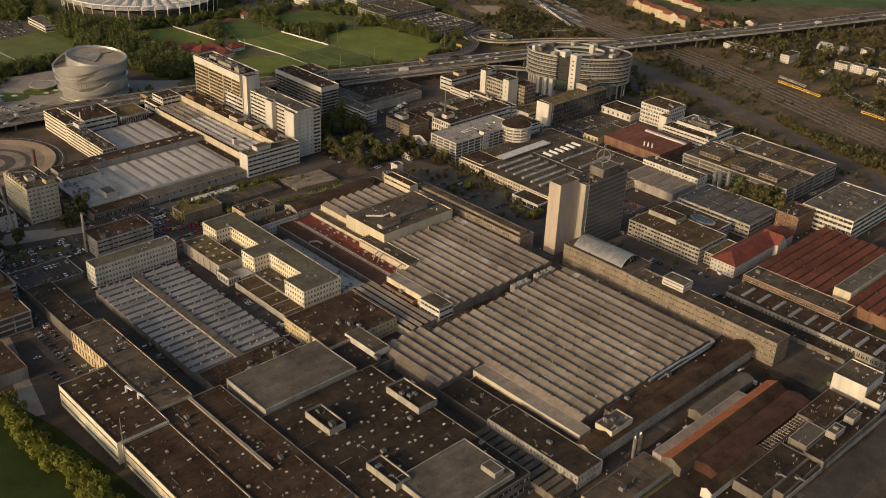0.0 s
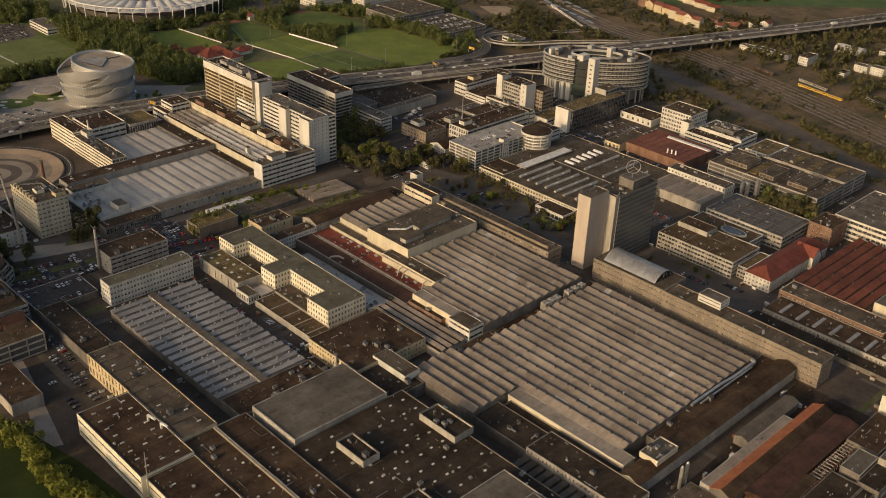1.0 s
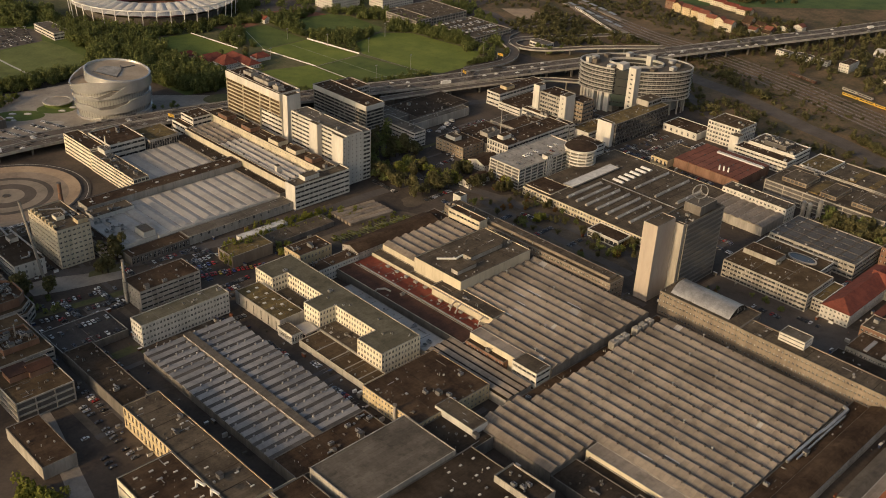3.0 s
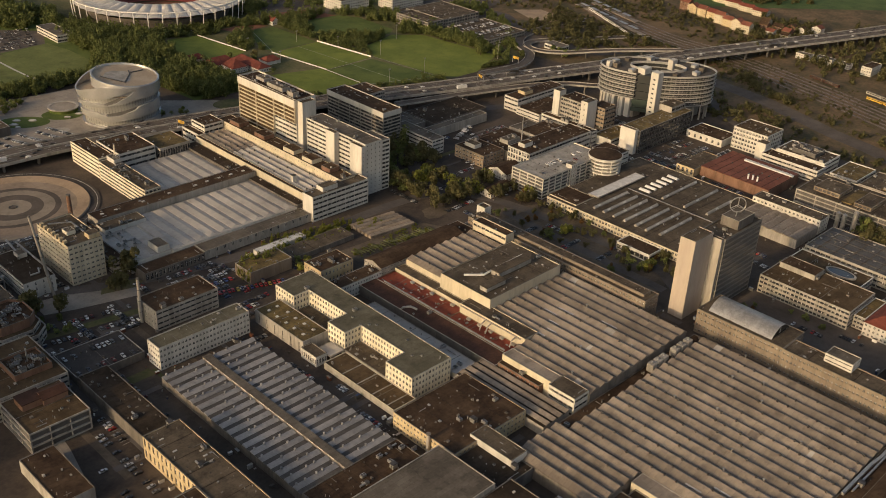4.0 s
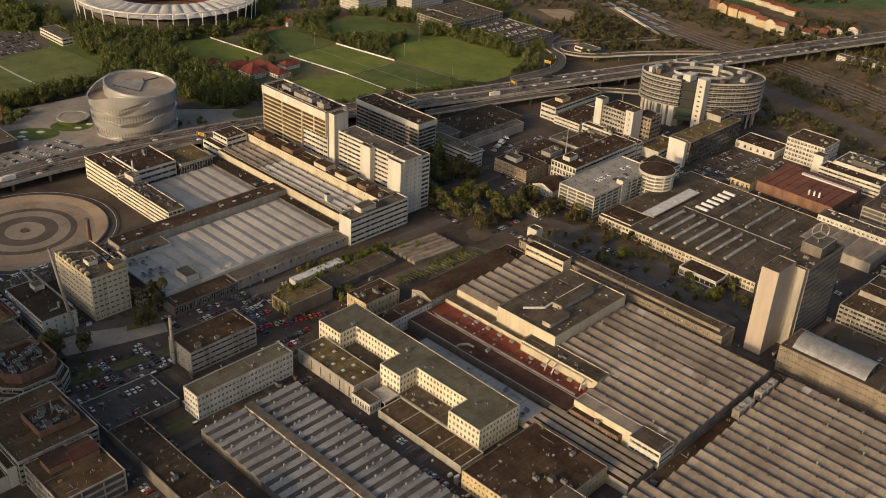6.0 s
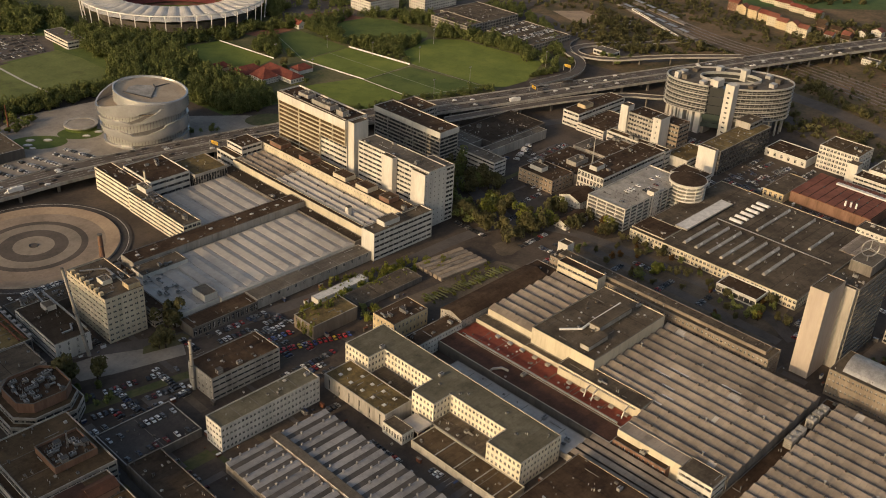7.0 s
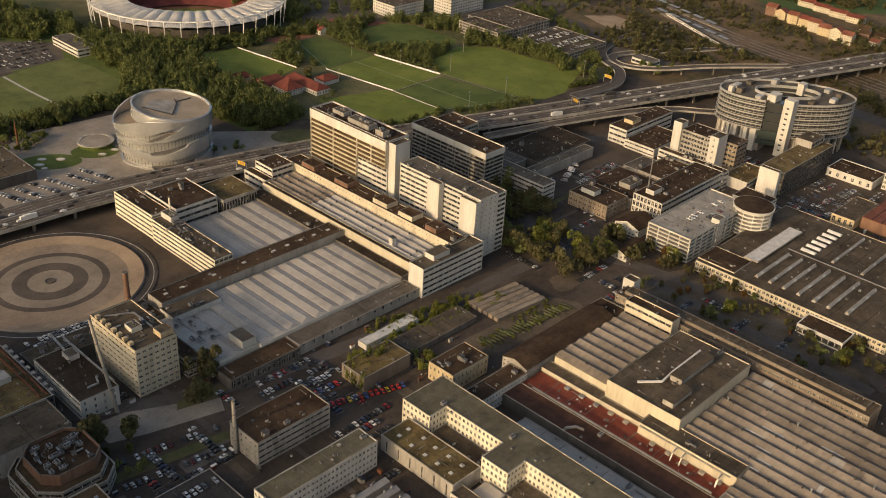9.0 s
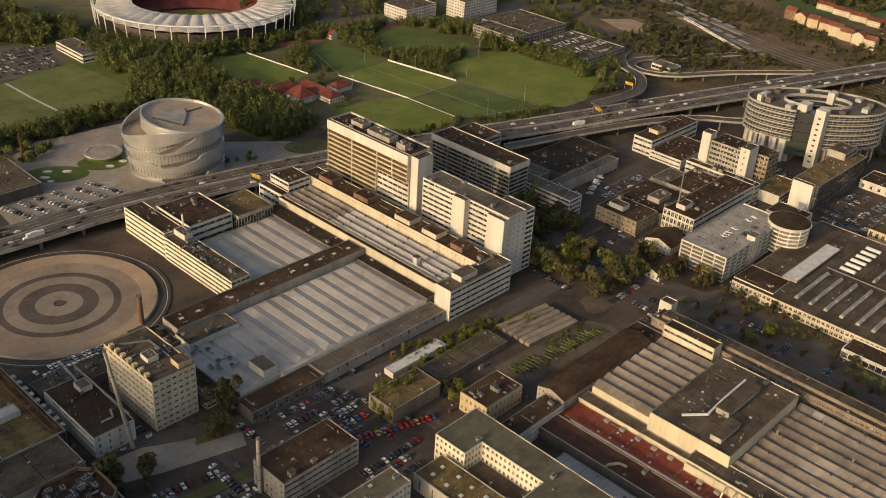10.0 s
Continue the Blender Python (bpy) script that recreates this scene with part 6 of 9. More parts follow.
block("low_works", "higher works roof with a pale rim", "works", (677, 666, 717, 690), 10.4, "concrete", "bitumen_brown", 2, ribbon(1.3, 1.2, 4), parapet=0.6, clutter=6, seed=9)
block("low_works", "small grey works roof in the yard", "works", (684, 694, 712, 708), 6.4, "concrete", "roof_grey", 1, ribbon(1.4, 1.2, 4), parapet=0.3, clutter=3, seed=10)
block("low_works", "pale plant cabin on the low works", "roof house", (646, 676, 662, 686), 11.6, "concrete", "roof_grey", z0=8.3, parapet=0.3, clutter=4, seed=11)
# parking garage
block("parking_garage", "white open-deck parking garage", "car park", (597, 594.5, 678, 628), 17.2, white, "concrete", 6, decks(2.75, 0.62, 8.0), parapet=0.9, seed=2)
block("stair_box", "white stair tower at the garage's corner", "stair tower", (632, 594, 640, 600), 20.5, white, "roof_grey", 5, {0: punched(3, 1.2, 2.2)}, parapet=0.2)
t = thing("helix_ramp", "round white ramp tower with a brown roof", "ramp tower", (672, 590, 0))
for i in range(7):
    m = MB()
    z = i * 2.9
    m.cyl(0, 0, z + 1.7, z + 2.9, 14, 14, n=36)
    part("parapet_ring", m, white, t)
for i in range(12):
    a = 2 * math.pi * i / 12
    m = MB()
    m.cyl(13.6 * math.cos(a), 13.6 * math.sin(a), 0, 20.6, 0.45, n=8)
    part("column", m, white, t)
m = MB()
m.cyl(0, 0, 0, 20.2, 11, 11, n=32)
part("core", m, "facade_dark", t)
m = MB()
m.cyl(0, 0, 20.6, 21.4, 14.6, 14.6, n=40)
part("roof_rim", m, white, t)
m = MB()
m.cyl(0, 0, 21.4, 21.6, 13.9, 13.9, n=40)
part("roof", m, "bitumen_brown", t)
block("garage_annex", "white box with a brown roof beside the ramp tower", "annex", (684, 588, 704, 613), 16.6, white, "bitumen_brown", 4, {0: ribbon(1.2, 1.4)}, parapet=0.4)
# slab office with two white cores
block("slab_office", "office with balconies between two white cores", "office", (731, 662, 752, 688), 31.0, "concrete", "bitumen_brown", 8, {3: ribbon(1.9, 0.9, 3), 0: ribbon(1.9, 0.9, 3)}, parapet=0.6, clutter=4)
block("slab_core", "tall white stair core of an office", "stair tower", (730, 688.4, 739, 696), 36.0, white, "roof_gravel", parapet=0.4)
block("slab_core", "tall white stair core with small windows", "stair tower", (728, 654, 742, 661.6), 35.0, white, "roof_gravel", 7, {3: punched(7, 1.1, 1.3, 1.2)}, parapet=0.4)
block("slab_wing", "brown office wing with balconies", "office", (743, 645, 760, 661.4), 28.0, "deck_brown", "bitumen_brown", 7, {0: ribbon(1.6, 1.0, 3), 3: ribbon(1.6, 1.0, 3)}, parapet=0.5)
block("podium_office", "low white base building with plant on top", "office", (720, 640, 727.6, 700), 13.0, white, "bitumen_brown", 3, {3: ribbon(1.4, 1.2, 5), 0: ribbon(1.4, 1.2, 5)}, parapet=0.6, clutter=10, seed=4)
block("podium_office", "low base building with a moss roof", "office", (728, 624, 764, 644.6), 8.0, white, "roof_moss", 2, {0: ribbon(1.4, 1.2, 5)}, parapet=0.6, clutter=4, seed=5)
block("lobby_building", "long dark glazed building with a moss strip roof", "office", (738, 601, 822, 621), 21.5, "facade_dark", "roof_moss", 5, {0: punched(2.6, 2.2, 2.6, 0.5, False), 3: punched(3.2, 2.7, 2.8, 0.4, False), 1: ribbon()}, parapet=0.5)
block("lobby_core", "white core at the end of the glazed building", "stair tower", (733, 603, 737.6, 619), 23, white, "roof_gravel", parapet=0.3)
block("lobby_core", "pale box house on the glazed building", "roof house", (800, 610, 822, 624), 27, "concrete", "roof_gravel", 1, {0: ribbon()}, z0=21.6, parapet=0.3)
block("road_office", "white banded office by the slip road", "office", (729, 737.5, 799, 755), 13.8, white, "bitumen_brown", 3, {3: ribbon(1.4, 1.2, 5), 0: ribbon(1.4, 1.2, 5)}, parapet=0.4, clutter=2)
block("road_office_wing", "low wing with a pale edge", "office", (727, 708, 774, 737), 7.4, white, "bitumen_brown", 2, {3: ribbon(1.2, 1.2, 5)}, parapet=0.4)
block("stair_box", "yellow box house on the white office", "roof house", (744, 742, 756, 751), 17, "plaster_yellow", "roof_gravel", z0=13.9, parapet=0.2)

# round office building on pillars, an open ring with a gap
HX, HY = 843, 658
t = thing("ring_office", "silver ring-shaped office building with curved window bands on pillars", "office", (HX, HY, 0))


def arc_pts(r, a0, a1, n):
    out = []
    for i in range(n + 1):
        a = radians(a0 + (a1 - a0) * i / n)
        x, y = r * math.cos(a) * 1.22, r * math.sin(a) * 0.64
        c, s = math.cos(radians(-52)), math.sin(radians(-52))
        out.append((x * c - y * s, x * s + y * c))
    return out


A0, A1, AS = -88, 246, 30
NSEG = 60


def ring_band(nm, r0, r1, z0, z1, m, a0, a1, lids):
    mb = MB()
    o, q = arc_pts(r0, a0, a1, NSEG), arc_pts(r1, a0, a1, NSEG)
    for i in range(NSEG):
        mb.face([(*o[i], z0), (*o[i + 1], z0), (*o[i + 1], z1), (*o[i], z1)])
        mb.face([(*q[i + 1], z0), (*q[i], z0), (*q[i], z1), (*q[i + 1], z1)])
        if lids:
            mb.face([(*o[i], z1), (*o[i + 1], z1), (*q[i + 1], z1), (*q[i], z1)])
            mb.face([(*o[i + 1], z0), (*o[i], z0), (*q[i], z0), (*q[i + 1], z0)])
    for i in (0, NSEG):
        pts = [(*o[i], z0), (*o[i], z1), (*q[i], z1), (*q[i], z0)]
        mb.face(pts if i == 0 else pts[::-1])
    part(nm, mb, m, t)


for lv in range(7):
    z = 15.5 + lv * 4.1
    a1 = AS if lv == 0 else A1
    ring_band("spandrel", 46, 22, z, z + 0.9, "alu_white", A0, a1, True)
    ring_band("window_band", 45.0, 23.0, z + 0.9, z + 4.1, "plain_glass", A0, a1, False)
    mb = MB()
    for (x, y), (u, v) in zip(arc_pts(46.5, A0, a1, NSEG), arc_pts(46.5, A0, a1, NSEG)[1:]):
        mb.bar((x, y, z + 2.3), (u, v, z + 2.3), 0.14)
    part("sun_blade", mb, "alu_white", t)
    mb = MB()
    for (x, y) in arc_pts(45.5, A0, a1, 72 if lv else 30):
        mb.bar((x, y, z + 0.8), (x, y, z + 4.1), 0.09)
    part("mullion", mb, "metal_light", t)["kind"] = "stuff"
ring_band("roof_rim", 46.4, 45.6, 44.2, 45.8, "alu_white", A0, A1, True)
ring_band("roof_rim", 22.4, 21.6, 44.2, 46.6, "alu_white", A0, A1, True)
o2, q2 = arc_pts(45.6, A0, A1, NSEG), arc_pts(22.4, A0, A1, NSEG)
mb = MB()
for i in range(NSEG):
    mb.face([(*o2[i], 44.3), (*o2[i + 1], 44.3), (*q2[i + 1], 44.3), (*q2[i], 44.3)])
part("roof", mb, "roof_grey", t)
for i, (x, y) in enumerate(arc_pts(43, A0 + 6, A1 - 6, 26)):
    mb = MB()
    mb.cyl(x, y, 0, 19.6 if i > 9 else 15.5, 0.9, 0.9, n=10)
    part("pillar", mb, "concrete", t)
for i, (x, y) in enumerate(arc_pts(35, A0 + 20, A1 - 14, 9)):
    mb = MB()
    mb.box(x - 3.4, y - 2.5, 44.3, x + 3.4, y + 2.5, 47 + (i % 3) * 0.8)
    part("roof_house", mb, "alu_white" if i % 2 else "roof_grey", t)
for a, r, w, h in ((247, 30, 5.5, 49.5), (60, 24, 4, 50), (196, 41, 2.6, 50)):
    x, y = arc_pts(r, a, a + 1, 1)[0]
    mb = MB()
    mb.box(x - w, y - w * 0.7, 40, x + w, y + w * 0.7, h)
    part("lift_house", mb, "plaster_white", t)
# white stair core beside the glazed gap
x, y = arc_pts(46, 267, 268, 1)[0]
mb = MB()
mb.box(x - 4.2, y - 4.2, 0, x + 4.2, y + 4.2, 49.5)
part("stair_core", mb, "plaster_white", t)
mb = MB()
for k in range(9):
    mb.box(x - 4.3, y - 1.2, 5 + 4.6 * k, x - 4.15, y + 1.2, 6.4 + 4.6 * k)
part("core_window", mb, "glass", t)
# glazed gap: panes that step in and out from floor to floor
for lv in range(9):
    z = 7 + lv * 4.1
    r = 43.2 - (lv % 2) * 2.0
    o, q = arc_pts(r, A1 - 3, 264, 6), arc_pts(r - 14, A1 - 3, 264, 6)
    mb = MB()
    for i in range(6):
        mb.face([(*o[i], z), (*o[i + 1], z), (*o[i + 1], z + 3.9), (*o[i], z + 3.9)])
        mb.face([(*o[i], z + 3.9), (*o[i + 1], z + 3.9), (*q[i + 1], z + 3.9), (*q[i], z + 3.9)])
    part("gap_glazing", mb, "plain_glass" if lv > 2 else "green_glass", t)
for a in (184, 200, 214, 228, 238):
    x, y = arc_pts(40, a, a + 1, 1)[0]
    mb = MB()
    mb.box(x - 2.8, y - 2.8, 0, x + 2.8, y + 2.8, 19.5)
    part("white_leg", mb, "plaster_white", t)
for x, y in arc_pts(30, A0 + 12, A1 - 12, 8):
    mb = MB()
    mb.box(x - 6, y - 6, 0, x + 6, y + 6, 15.4)
    part("base", mb, "concrete", t)

# ---- east works ----
rf = block("rooflight_hall", "broad low hall with rows of long roof lights", "hall", (593, 457, 718, 586), 7.4, "plaster_cream", "roof_gravel", 2, {3: punched(3.0, 2.0, 2.0, 0.8), 0: punched(3.0, 2.0, 2.0, 0.8)}, parapet=0.4, clutter=8, seed=15)
deck = [c for c in rf.children if c.name.startswith("roof")][0]
lights = [(604, 648, y) for y in (548, 538.6, 529, 519, 508.6, 499)] + [(661, 710, 523), (661, 710, 502.6), (606, 648, 488), (664, 700, 484)]
for x0, x1, yy in lights:
    mb = MB()
    L = (x1 - x0) / 2
    w = 1.25 if x0 < 650 else 1.0
    mb.prism([(-L, -w), (L, -w), (L, w), (-L, w)], 0, 1.0, 1)
    k = int(L / 2)
    for q in range(k):
        a, b = -L + 2 * L * q / k + 0.12, -L + 2 * L * (q + 1) / k - 0.12
        mb.face([(a, -w, 1.02), (b, -w, 1.02), (b, 0, 2.1), (a, 0, 2.1)], 0 if (q * 7 + int(yy)) % 5 else 2)
        mb.face([(b, w, 1.02), (a, w, 1.02), (a, 0, 2.1), (b, 0, 2.1)], 0)
    for e in (-L, L):
        mb.face([(e, -w, 1.0), (e, w, 1.0), (e, 0, 2.2)] if e > 0 else [(e, w, 1.0), (e, -w, 1.0), (e, 0, 2.2)], 1)
    mb.box(-L, -0.2, 2.05, L, 0.2, 2.25, 1)
    ob = part("roof_light", mb, ["saw_white", "concrete", "skylight_white"], deck)
    ob.location = ((x0 + x1) / 2 - 655.5, yy - 521.5, 7.45)
for i in range(6):
    mb = MB()
    pts = [(-2.1 + 4.2 * k / 8, 1.3 * math.sin(math.pi * k / 8)) for k in range(9)]
    for (a, za), (b, zb) in zip(pts, pts[1:]):
        mb.face([(a, -5, za + 0.4), (b, -5, zb + 0.4), (b, 5, zb + 0.4), (a, 5, za + 0.4)])
        mb.face([(a, -5, 0), (b, -5, 0), (b, -5, zb + 0.4), (a, -5, za + 0.4)])
        mb.face([(b, 5, 0), (a, 5, 0), (a, 5, za + 0.4), (b, 5, zb + 0.4)])
    ob = part("vault_light", mb, "white_paint", deck)
    ob.location = (663 + i * 8 - 655.5, 541 - 521.5, 7.45)
duct_run("pipe_bridge", "thin pale pipe across the hall roof", [(655, 464, 8.4), (655, 552, 8.4)], 0.3)
block("pale_canopy", "long pale metal canopy roof", "canopy", (620, 556, 684, 566), 9.2, "concrete", "skylight_white", z0=8.4, parapet=0.1)
block("brown_annex", "low brown-roofed strip beside the roof-light hall", "annex", (597, 560, 620, 587), 8.0, "plaster_cream", "bitumen_brown", 2, {3: punched(3, 1.8, 1.6)}, parapet=0.3)
block("pavilion", "dark flat pavilion with a zigzag white roof edge", "pavilion", (576, 476, 592, 505), 5.6, "plaster_white", "bitumen_brown", 1, ribbon(2.2, 0.6, 4), parapet=0.6, coping="white_paint")
saw_hall("red_shed_hall", "hall with a red sheet roof", 742, 474, 794, 538.5, 8.6, 9, 0.6, "roof_redbrown", "brick", along="x", seed=51, vents=1, valley=0.1)
t = thing("strip_light", "long white ridge light on the red roof", "roof light", (783, 497, 9.2))
m = MB()
m.box(-1.6, -23, 0, 1.6, 23, 1.0, 1)
for k in range(12):
    y0 = -23 + 46 * k / 12 + 0.15
    m.face([(-1.6, y0, 1.02), (1.6, y0, 1.02), (1.6, y0 + 3.5, 1.5), (-1.6, y0 + 3.5, 1.5)], 0)
part("casing", m, ["skylight_white", "white_paint"], t)
for k in range(3):
    t = thing("roof_stack", "white exhaust stack on the red roof", "stack", (750 + k * 0.6, 498 - k * 4, 9.0), "red roof stacks")
    m = MB()
    m.cyl(0, 0, 0, 4.4, 0.75, 0.7, n=10)
    part("pipe", m, "white_paint", t)
    m = MB()
    m.cyl(0, 0, 4.4, 4.8, 0.95, 0.95, n=10)
    part("cap", m, "metal_dark", t)
block("small_shed", "brown flat shed with a lit yellow front", "shed", (734, 540, 777, 557.5), 7.0, "plaster_yellow", "roof_gravel", 1, {3: punched(4, 2, 2)}, parapet=0.3)
block("white_office", "white gridded office block beside the railway", "office", (822, 522, 851, 556), 20.0, white, "deck_rust", 5, punched(3.2, 2.3, 2.0), parapet=0.6, clutter=5)
block("white_office", "white office wing with deep parapets and roof plant", "office", (806, 464, 822, 517), 10.4, white, "bitumen_brown", 3, {0: ribbon(1.5, 1.2, 4), 3: ribbon(1.6, 1.1, 4)}, parapet=1.0, coping="white_paint", clutter=8, seed=8)
block("white_office", "higher office wing crowded with roof machines", "office", (822.4, 466, 852, 512), 12.4, white, "roof_gravel", 3, {0: ribbon(1.5, 1.2, 4), 3: ribbon(1.5, 1.2, 4)}, parapet=0.9, coping="white_paint", clutter=30, seed=18)
block("stair_box", "white stair tower of the office", "stair tower", (812, 517.4, 821.6, 526), 17, white, "roof_gravel", 4, {0: punched(4, 1.2, 1.6)}, parapet=0.3)
block("roof_house", "dark louvred plant house on the office wing", "roof house", (828, 478, 846, 500), 16.0, "facade_dark", "roof_grey", z0=12.5, parapet=0.3, clutter=8, seed=4)
block("white_office", "low white office with a moss roof beside the road", "office", (818, 434, 856, 458), 8.6, white, "roof_moss", 2, {0: ribbon(1.5, 1.1, 3), 3: punched(3, 2.0, 2.2)}, parapet=0.7, coping="white_paint", clutter=4, seed=9)
block("low_white_wing", "low white wing beside the red roof", "low building", (812, 560, 838, 598), 6.4, white, "bitumen_brown", 1, {3: punched(6, 2.0, 1.6)}, parapet=0.5, coping="white_paint")
block("deck_office", "wide brown open-deck building with concrete rails", "car park", (752, 352, 800, 456), 13.8, "concrete", "roof_gravel", 4, decks(2.75, 0.55, 17), parapet=0.9, clutter=8, seed=4)
block("deck_office", "rear open-deck building with planted roof terraces", "car park", (801, 352, 840, 426), 14.4, "concrete", "roof_gravel", 4, decks(2.75, 0.55, 17), parapet=0.9, clutter=5, seed=6)
for n, (x0, y0, x1, y1, h) in enumerate(((762, 424, 786, 446, 3.4), (758, 396, 786, 410, 3.2), (760, 366, 790, 384, 3.4))):
    block("roof_house", "brown flat deck house with open sides", "roof house", (x0, y0, x1, y1), 13.9 + h, "deck_brown", "roof_gravel", 1, decks(2.4, 0.7, 4), z0=13.9, parapet=0.3, seed=n)
for x0, y0, x1, y1 in ((806, 384, 834, 390), (806, 402, 834, 409), (806, 364, 834, 372), (758, 412, 790, 420)):
    mb = MB()
    mb.box(x0, y0, 13.4, x1, y1, 15.0)
    tagged(part("planted_terrace", mb, "roof_moss"), "yellow-green planted roof terrace", "planted roof", "planted terraces")
block("narrow_office", "narrow white-fronted office beside silos", "office", (716, 416, 731, 474), 11.6, "plaster_white", "roof_gravel", 3, {3: punched(3.4, 1.8, 1.5), 0: punched(3.4, 1.8, 1.5)}, parapet=0.6, clutter=5)
for y in (411, 406, 398):
    t = thing("silo", "pale upright cylindrical silo", "silo", (735, y, 0), "silos")
    m = MB()
    m.cyl(0, 0, 0, 15 if y > 400 else 20, 1.8, 1.8, n=16)
    part("tank", m, "metal_light", t)
    m = MB()
    m.cyl(0, 0, 15 if y > 400 else 20, 16.2 if y > 400 else 21.2, 1.8, 0.4, n=16)
    part("cap", m, "metal_light", t)
saw_hall("shed_hall", "hall with low grey sheds behind the tower", 680, 416, 714, 470, 7.4, 7, 1.1, "saw_sheet", "concrete", along="x", seed=61)
court = [(601, 338), (638, 338), (638, 403), (601, 403)]
block("court_office", "brown-roofed office with pale window bands and a terrace", "office", court, 13.2, "concrete", "deck_rust", 4, {0: ribbon(1.8, 1.0, 3), 3: ribbon(1.8, 1.0, 3)}, parapet=0.5, clutter=3, seed=6)
block("roof_house", "brown house on the office roof", "roof house", (622, 374, 636, 400), 16.8, "concrete", "bitumen_brown", z0=13.3, parapet=0.3)
block("court_office", "lower office wing with a brown roof and a pale rim", "office", (640, 350, 664, 404), 10.4, "concrete", "deck_rust", 3, {0: ribbon(1.6, 1.1, 3), 3: ribbon(1.6, 1.1, 3)}, parapet=0.5, coping="white_paint", clutter=3)
block("court_office", "small stepped office terrace with a planted roof", "office", (608, 330, 640, 337.6), 9.0, "concrete", "roof_moss", 3, {0: ribbon(1.8, 1.0, 3), 3: ribbon(1.8, 1.0, 3)}, parapet=0.5, coping="white_paint")
t = thing("oval_rooflight", "oval glass roof light with a pale rim", "roof light", (651, 368, 10.5))
m = MB()
for k in range(28):
    a, b = 2 * math.pi * k / 28, 2 * math.pi * (k + 1) / 28
    q = lambda f, w, z: (6 * f * math.cos(w), 11 * f * math.sin(w), z)
    m.face([q(1, a, 0), q(1, b, 0), q(1, b, 1.2), q(1, a, 1.2)])
    m.face([q(1, a, 1.2), q(1, b, 1.2), q(0.86, b, 1.2), q(0.86, a, 1.2)])
part("rim", m, "concrete", t)
m = MB()
m.face([(6 * 0.87 * math.cos(2 * math.pi * k / 28), 11 * 0.87 * math.sin(2 * math.pi * k / 28), 0.9) for k in range(28)])
part("glass", m, "plain_glass", t)
block("glass_roof_office", "flat office with a gridded glass roof", "office", (670, 337, 715, 405), 11.4, "concrete", "facade_dark", 3, {0: ribbon(1.5, 1.1, 4), 3: ribbon(1.5, 1.1, 4)}, parapet=0.6)
for i in range(6):
    mb = MB()
    mb.box(670.6, 341 + i * 11, 11.5, 714.4, 341.7 + i * 11, 12.0)
    tagged(part("roof_beam", mb, "roof_grey"), "pale beam across the glass roof", "roof beam", "glass roof beams")
for i in range(4):
    mb = MB()
    mb.box(676 + i * 10, 337.6, 12.05, 676.5 + i * 10, 404.4, 12.3)
    tagged(part("roof_beam", mb, "roof_grey"), "pale lengthwise beam of the glass roof", "roof beam", "glass roof beams")
gabled("red_house", "long white house with a hipped red tile roof", 604, 309, 688, 329, 9.6, 15.6, white, "tile_red", "x", 3, punched(3, 1.3, 1.7), hip=9)
gabled("red_house_dormer", "red-tiled cross gable of the long house", 660, 306, 672, 322, 10, 16, white, "tile_red", "y", 0, None)
block("brown_shed", "long shed with a brown flat roof and brick edge", "shed", (599, 224, 619, 299), 9.0, "brick", "roof_gravel", 2, {3: punched(3, 2, 1.4)}, parapet=0.5, coping="plaster_cream", clutter=5)
saw_hall("red_shed_hall", "wide hall with many red sheds", 620, 246, 722, 300, 8.0, 7, 1.8, "saw_red", "brick", along="x", seed=71, vents=2, valley=0.3)
saw_hall("red_shed_hall", "second wide hall with red sheds", 622, 160, 722, 231, 8.0, 9, 1.8, "saw_red", "brick", along="x", seed=72, vents=2, valley=0.3)
block("white_link", "long cream link building across the red sheds", "link building", (628, 232, 722, 244.6), 12.6, cream, "roof_grey", 2, {0: punched(3.4, 1.0, 1.4, 1.4)}, parapet=0.3)
block("brown_tower", "brown brick office tower block", "office", (702, 314, 728, 333), 17.0, "brick", "bitumen_brown", 4, {0: punched(3, 1.6, 1.5), 3: punched(3, 1.6, 1.5)}, parapet=0.6, clutter=4)
block("white_strip_office", "long white office with dark window bands", "office", (730, 282, 800, 326), 17.2, white, "roof_grey", 4, {0: ribbon(1.9, 1.0, 4), 3: ribbon(1.9, 1.0, 4)}, parapet=0.7, clutter=4, seed=3)
rl = block("strip_light_shed", "low dark shed with pale roof light strips", "shed", (573, 178, 598, 296), 6.0, "concrete", "bitumen_brown", 1, {3: punched(3, 2, 1.8)}, parapet=0.4)
deck = [c for c in rl.children if c.name.startswith("roof")][0]
for i in range(9):
    mb = MB()
    mb.box(-9, -1.2, 0, 7, 1.2, 0.9)
    ob = part("roof_light", mb, "saw_blue", deck)
    ob.location = (0, -48 + i * 12, 6.02)
block("road_wall", "dark retaining strip between road and sheds", "low building", (560, 200, 572.6, 300), 3.0, "concrete_dark", "bitumen", parapet=0.3)

# ---- south-east corner ----
block("white_box", "white stepped box building", "workshop", (522, 170, 545, 191), 15.4, white, "roof_gravel", 0, None, parapet=0.8, clutter=4)
block("white_box", "lower white box beside the stepped building", "workshop", (521, 160, 545, 169.6), 9.5, white, "bitumen_brown", parapet=0.4, clutter=4)
# Sun side is put into the colours: north slope bright orange, south slope dark.
gabled("red_ridge_shed", "long rust-roofed shed, north slope coloured as sunlit, south slope dark", 388, 206.4, 497, 219, 6.4, 9.2, "concrete_dark", "rust_bright", "x", 0, None, roof2="bitumen_brown")
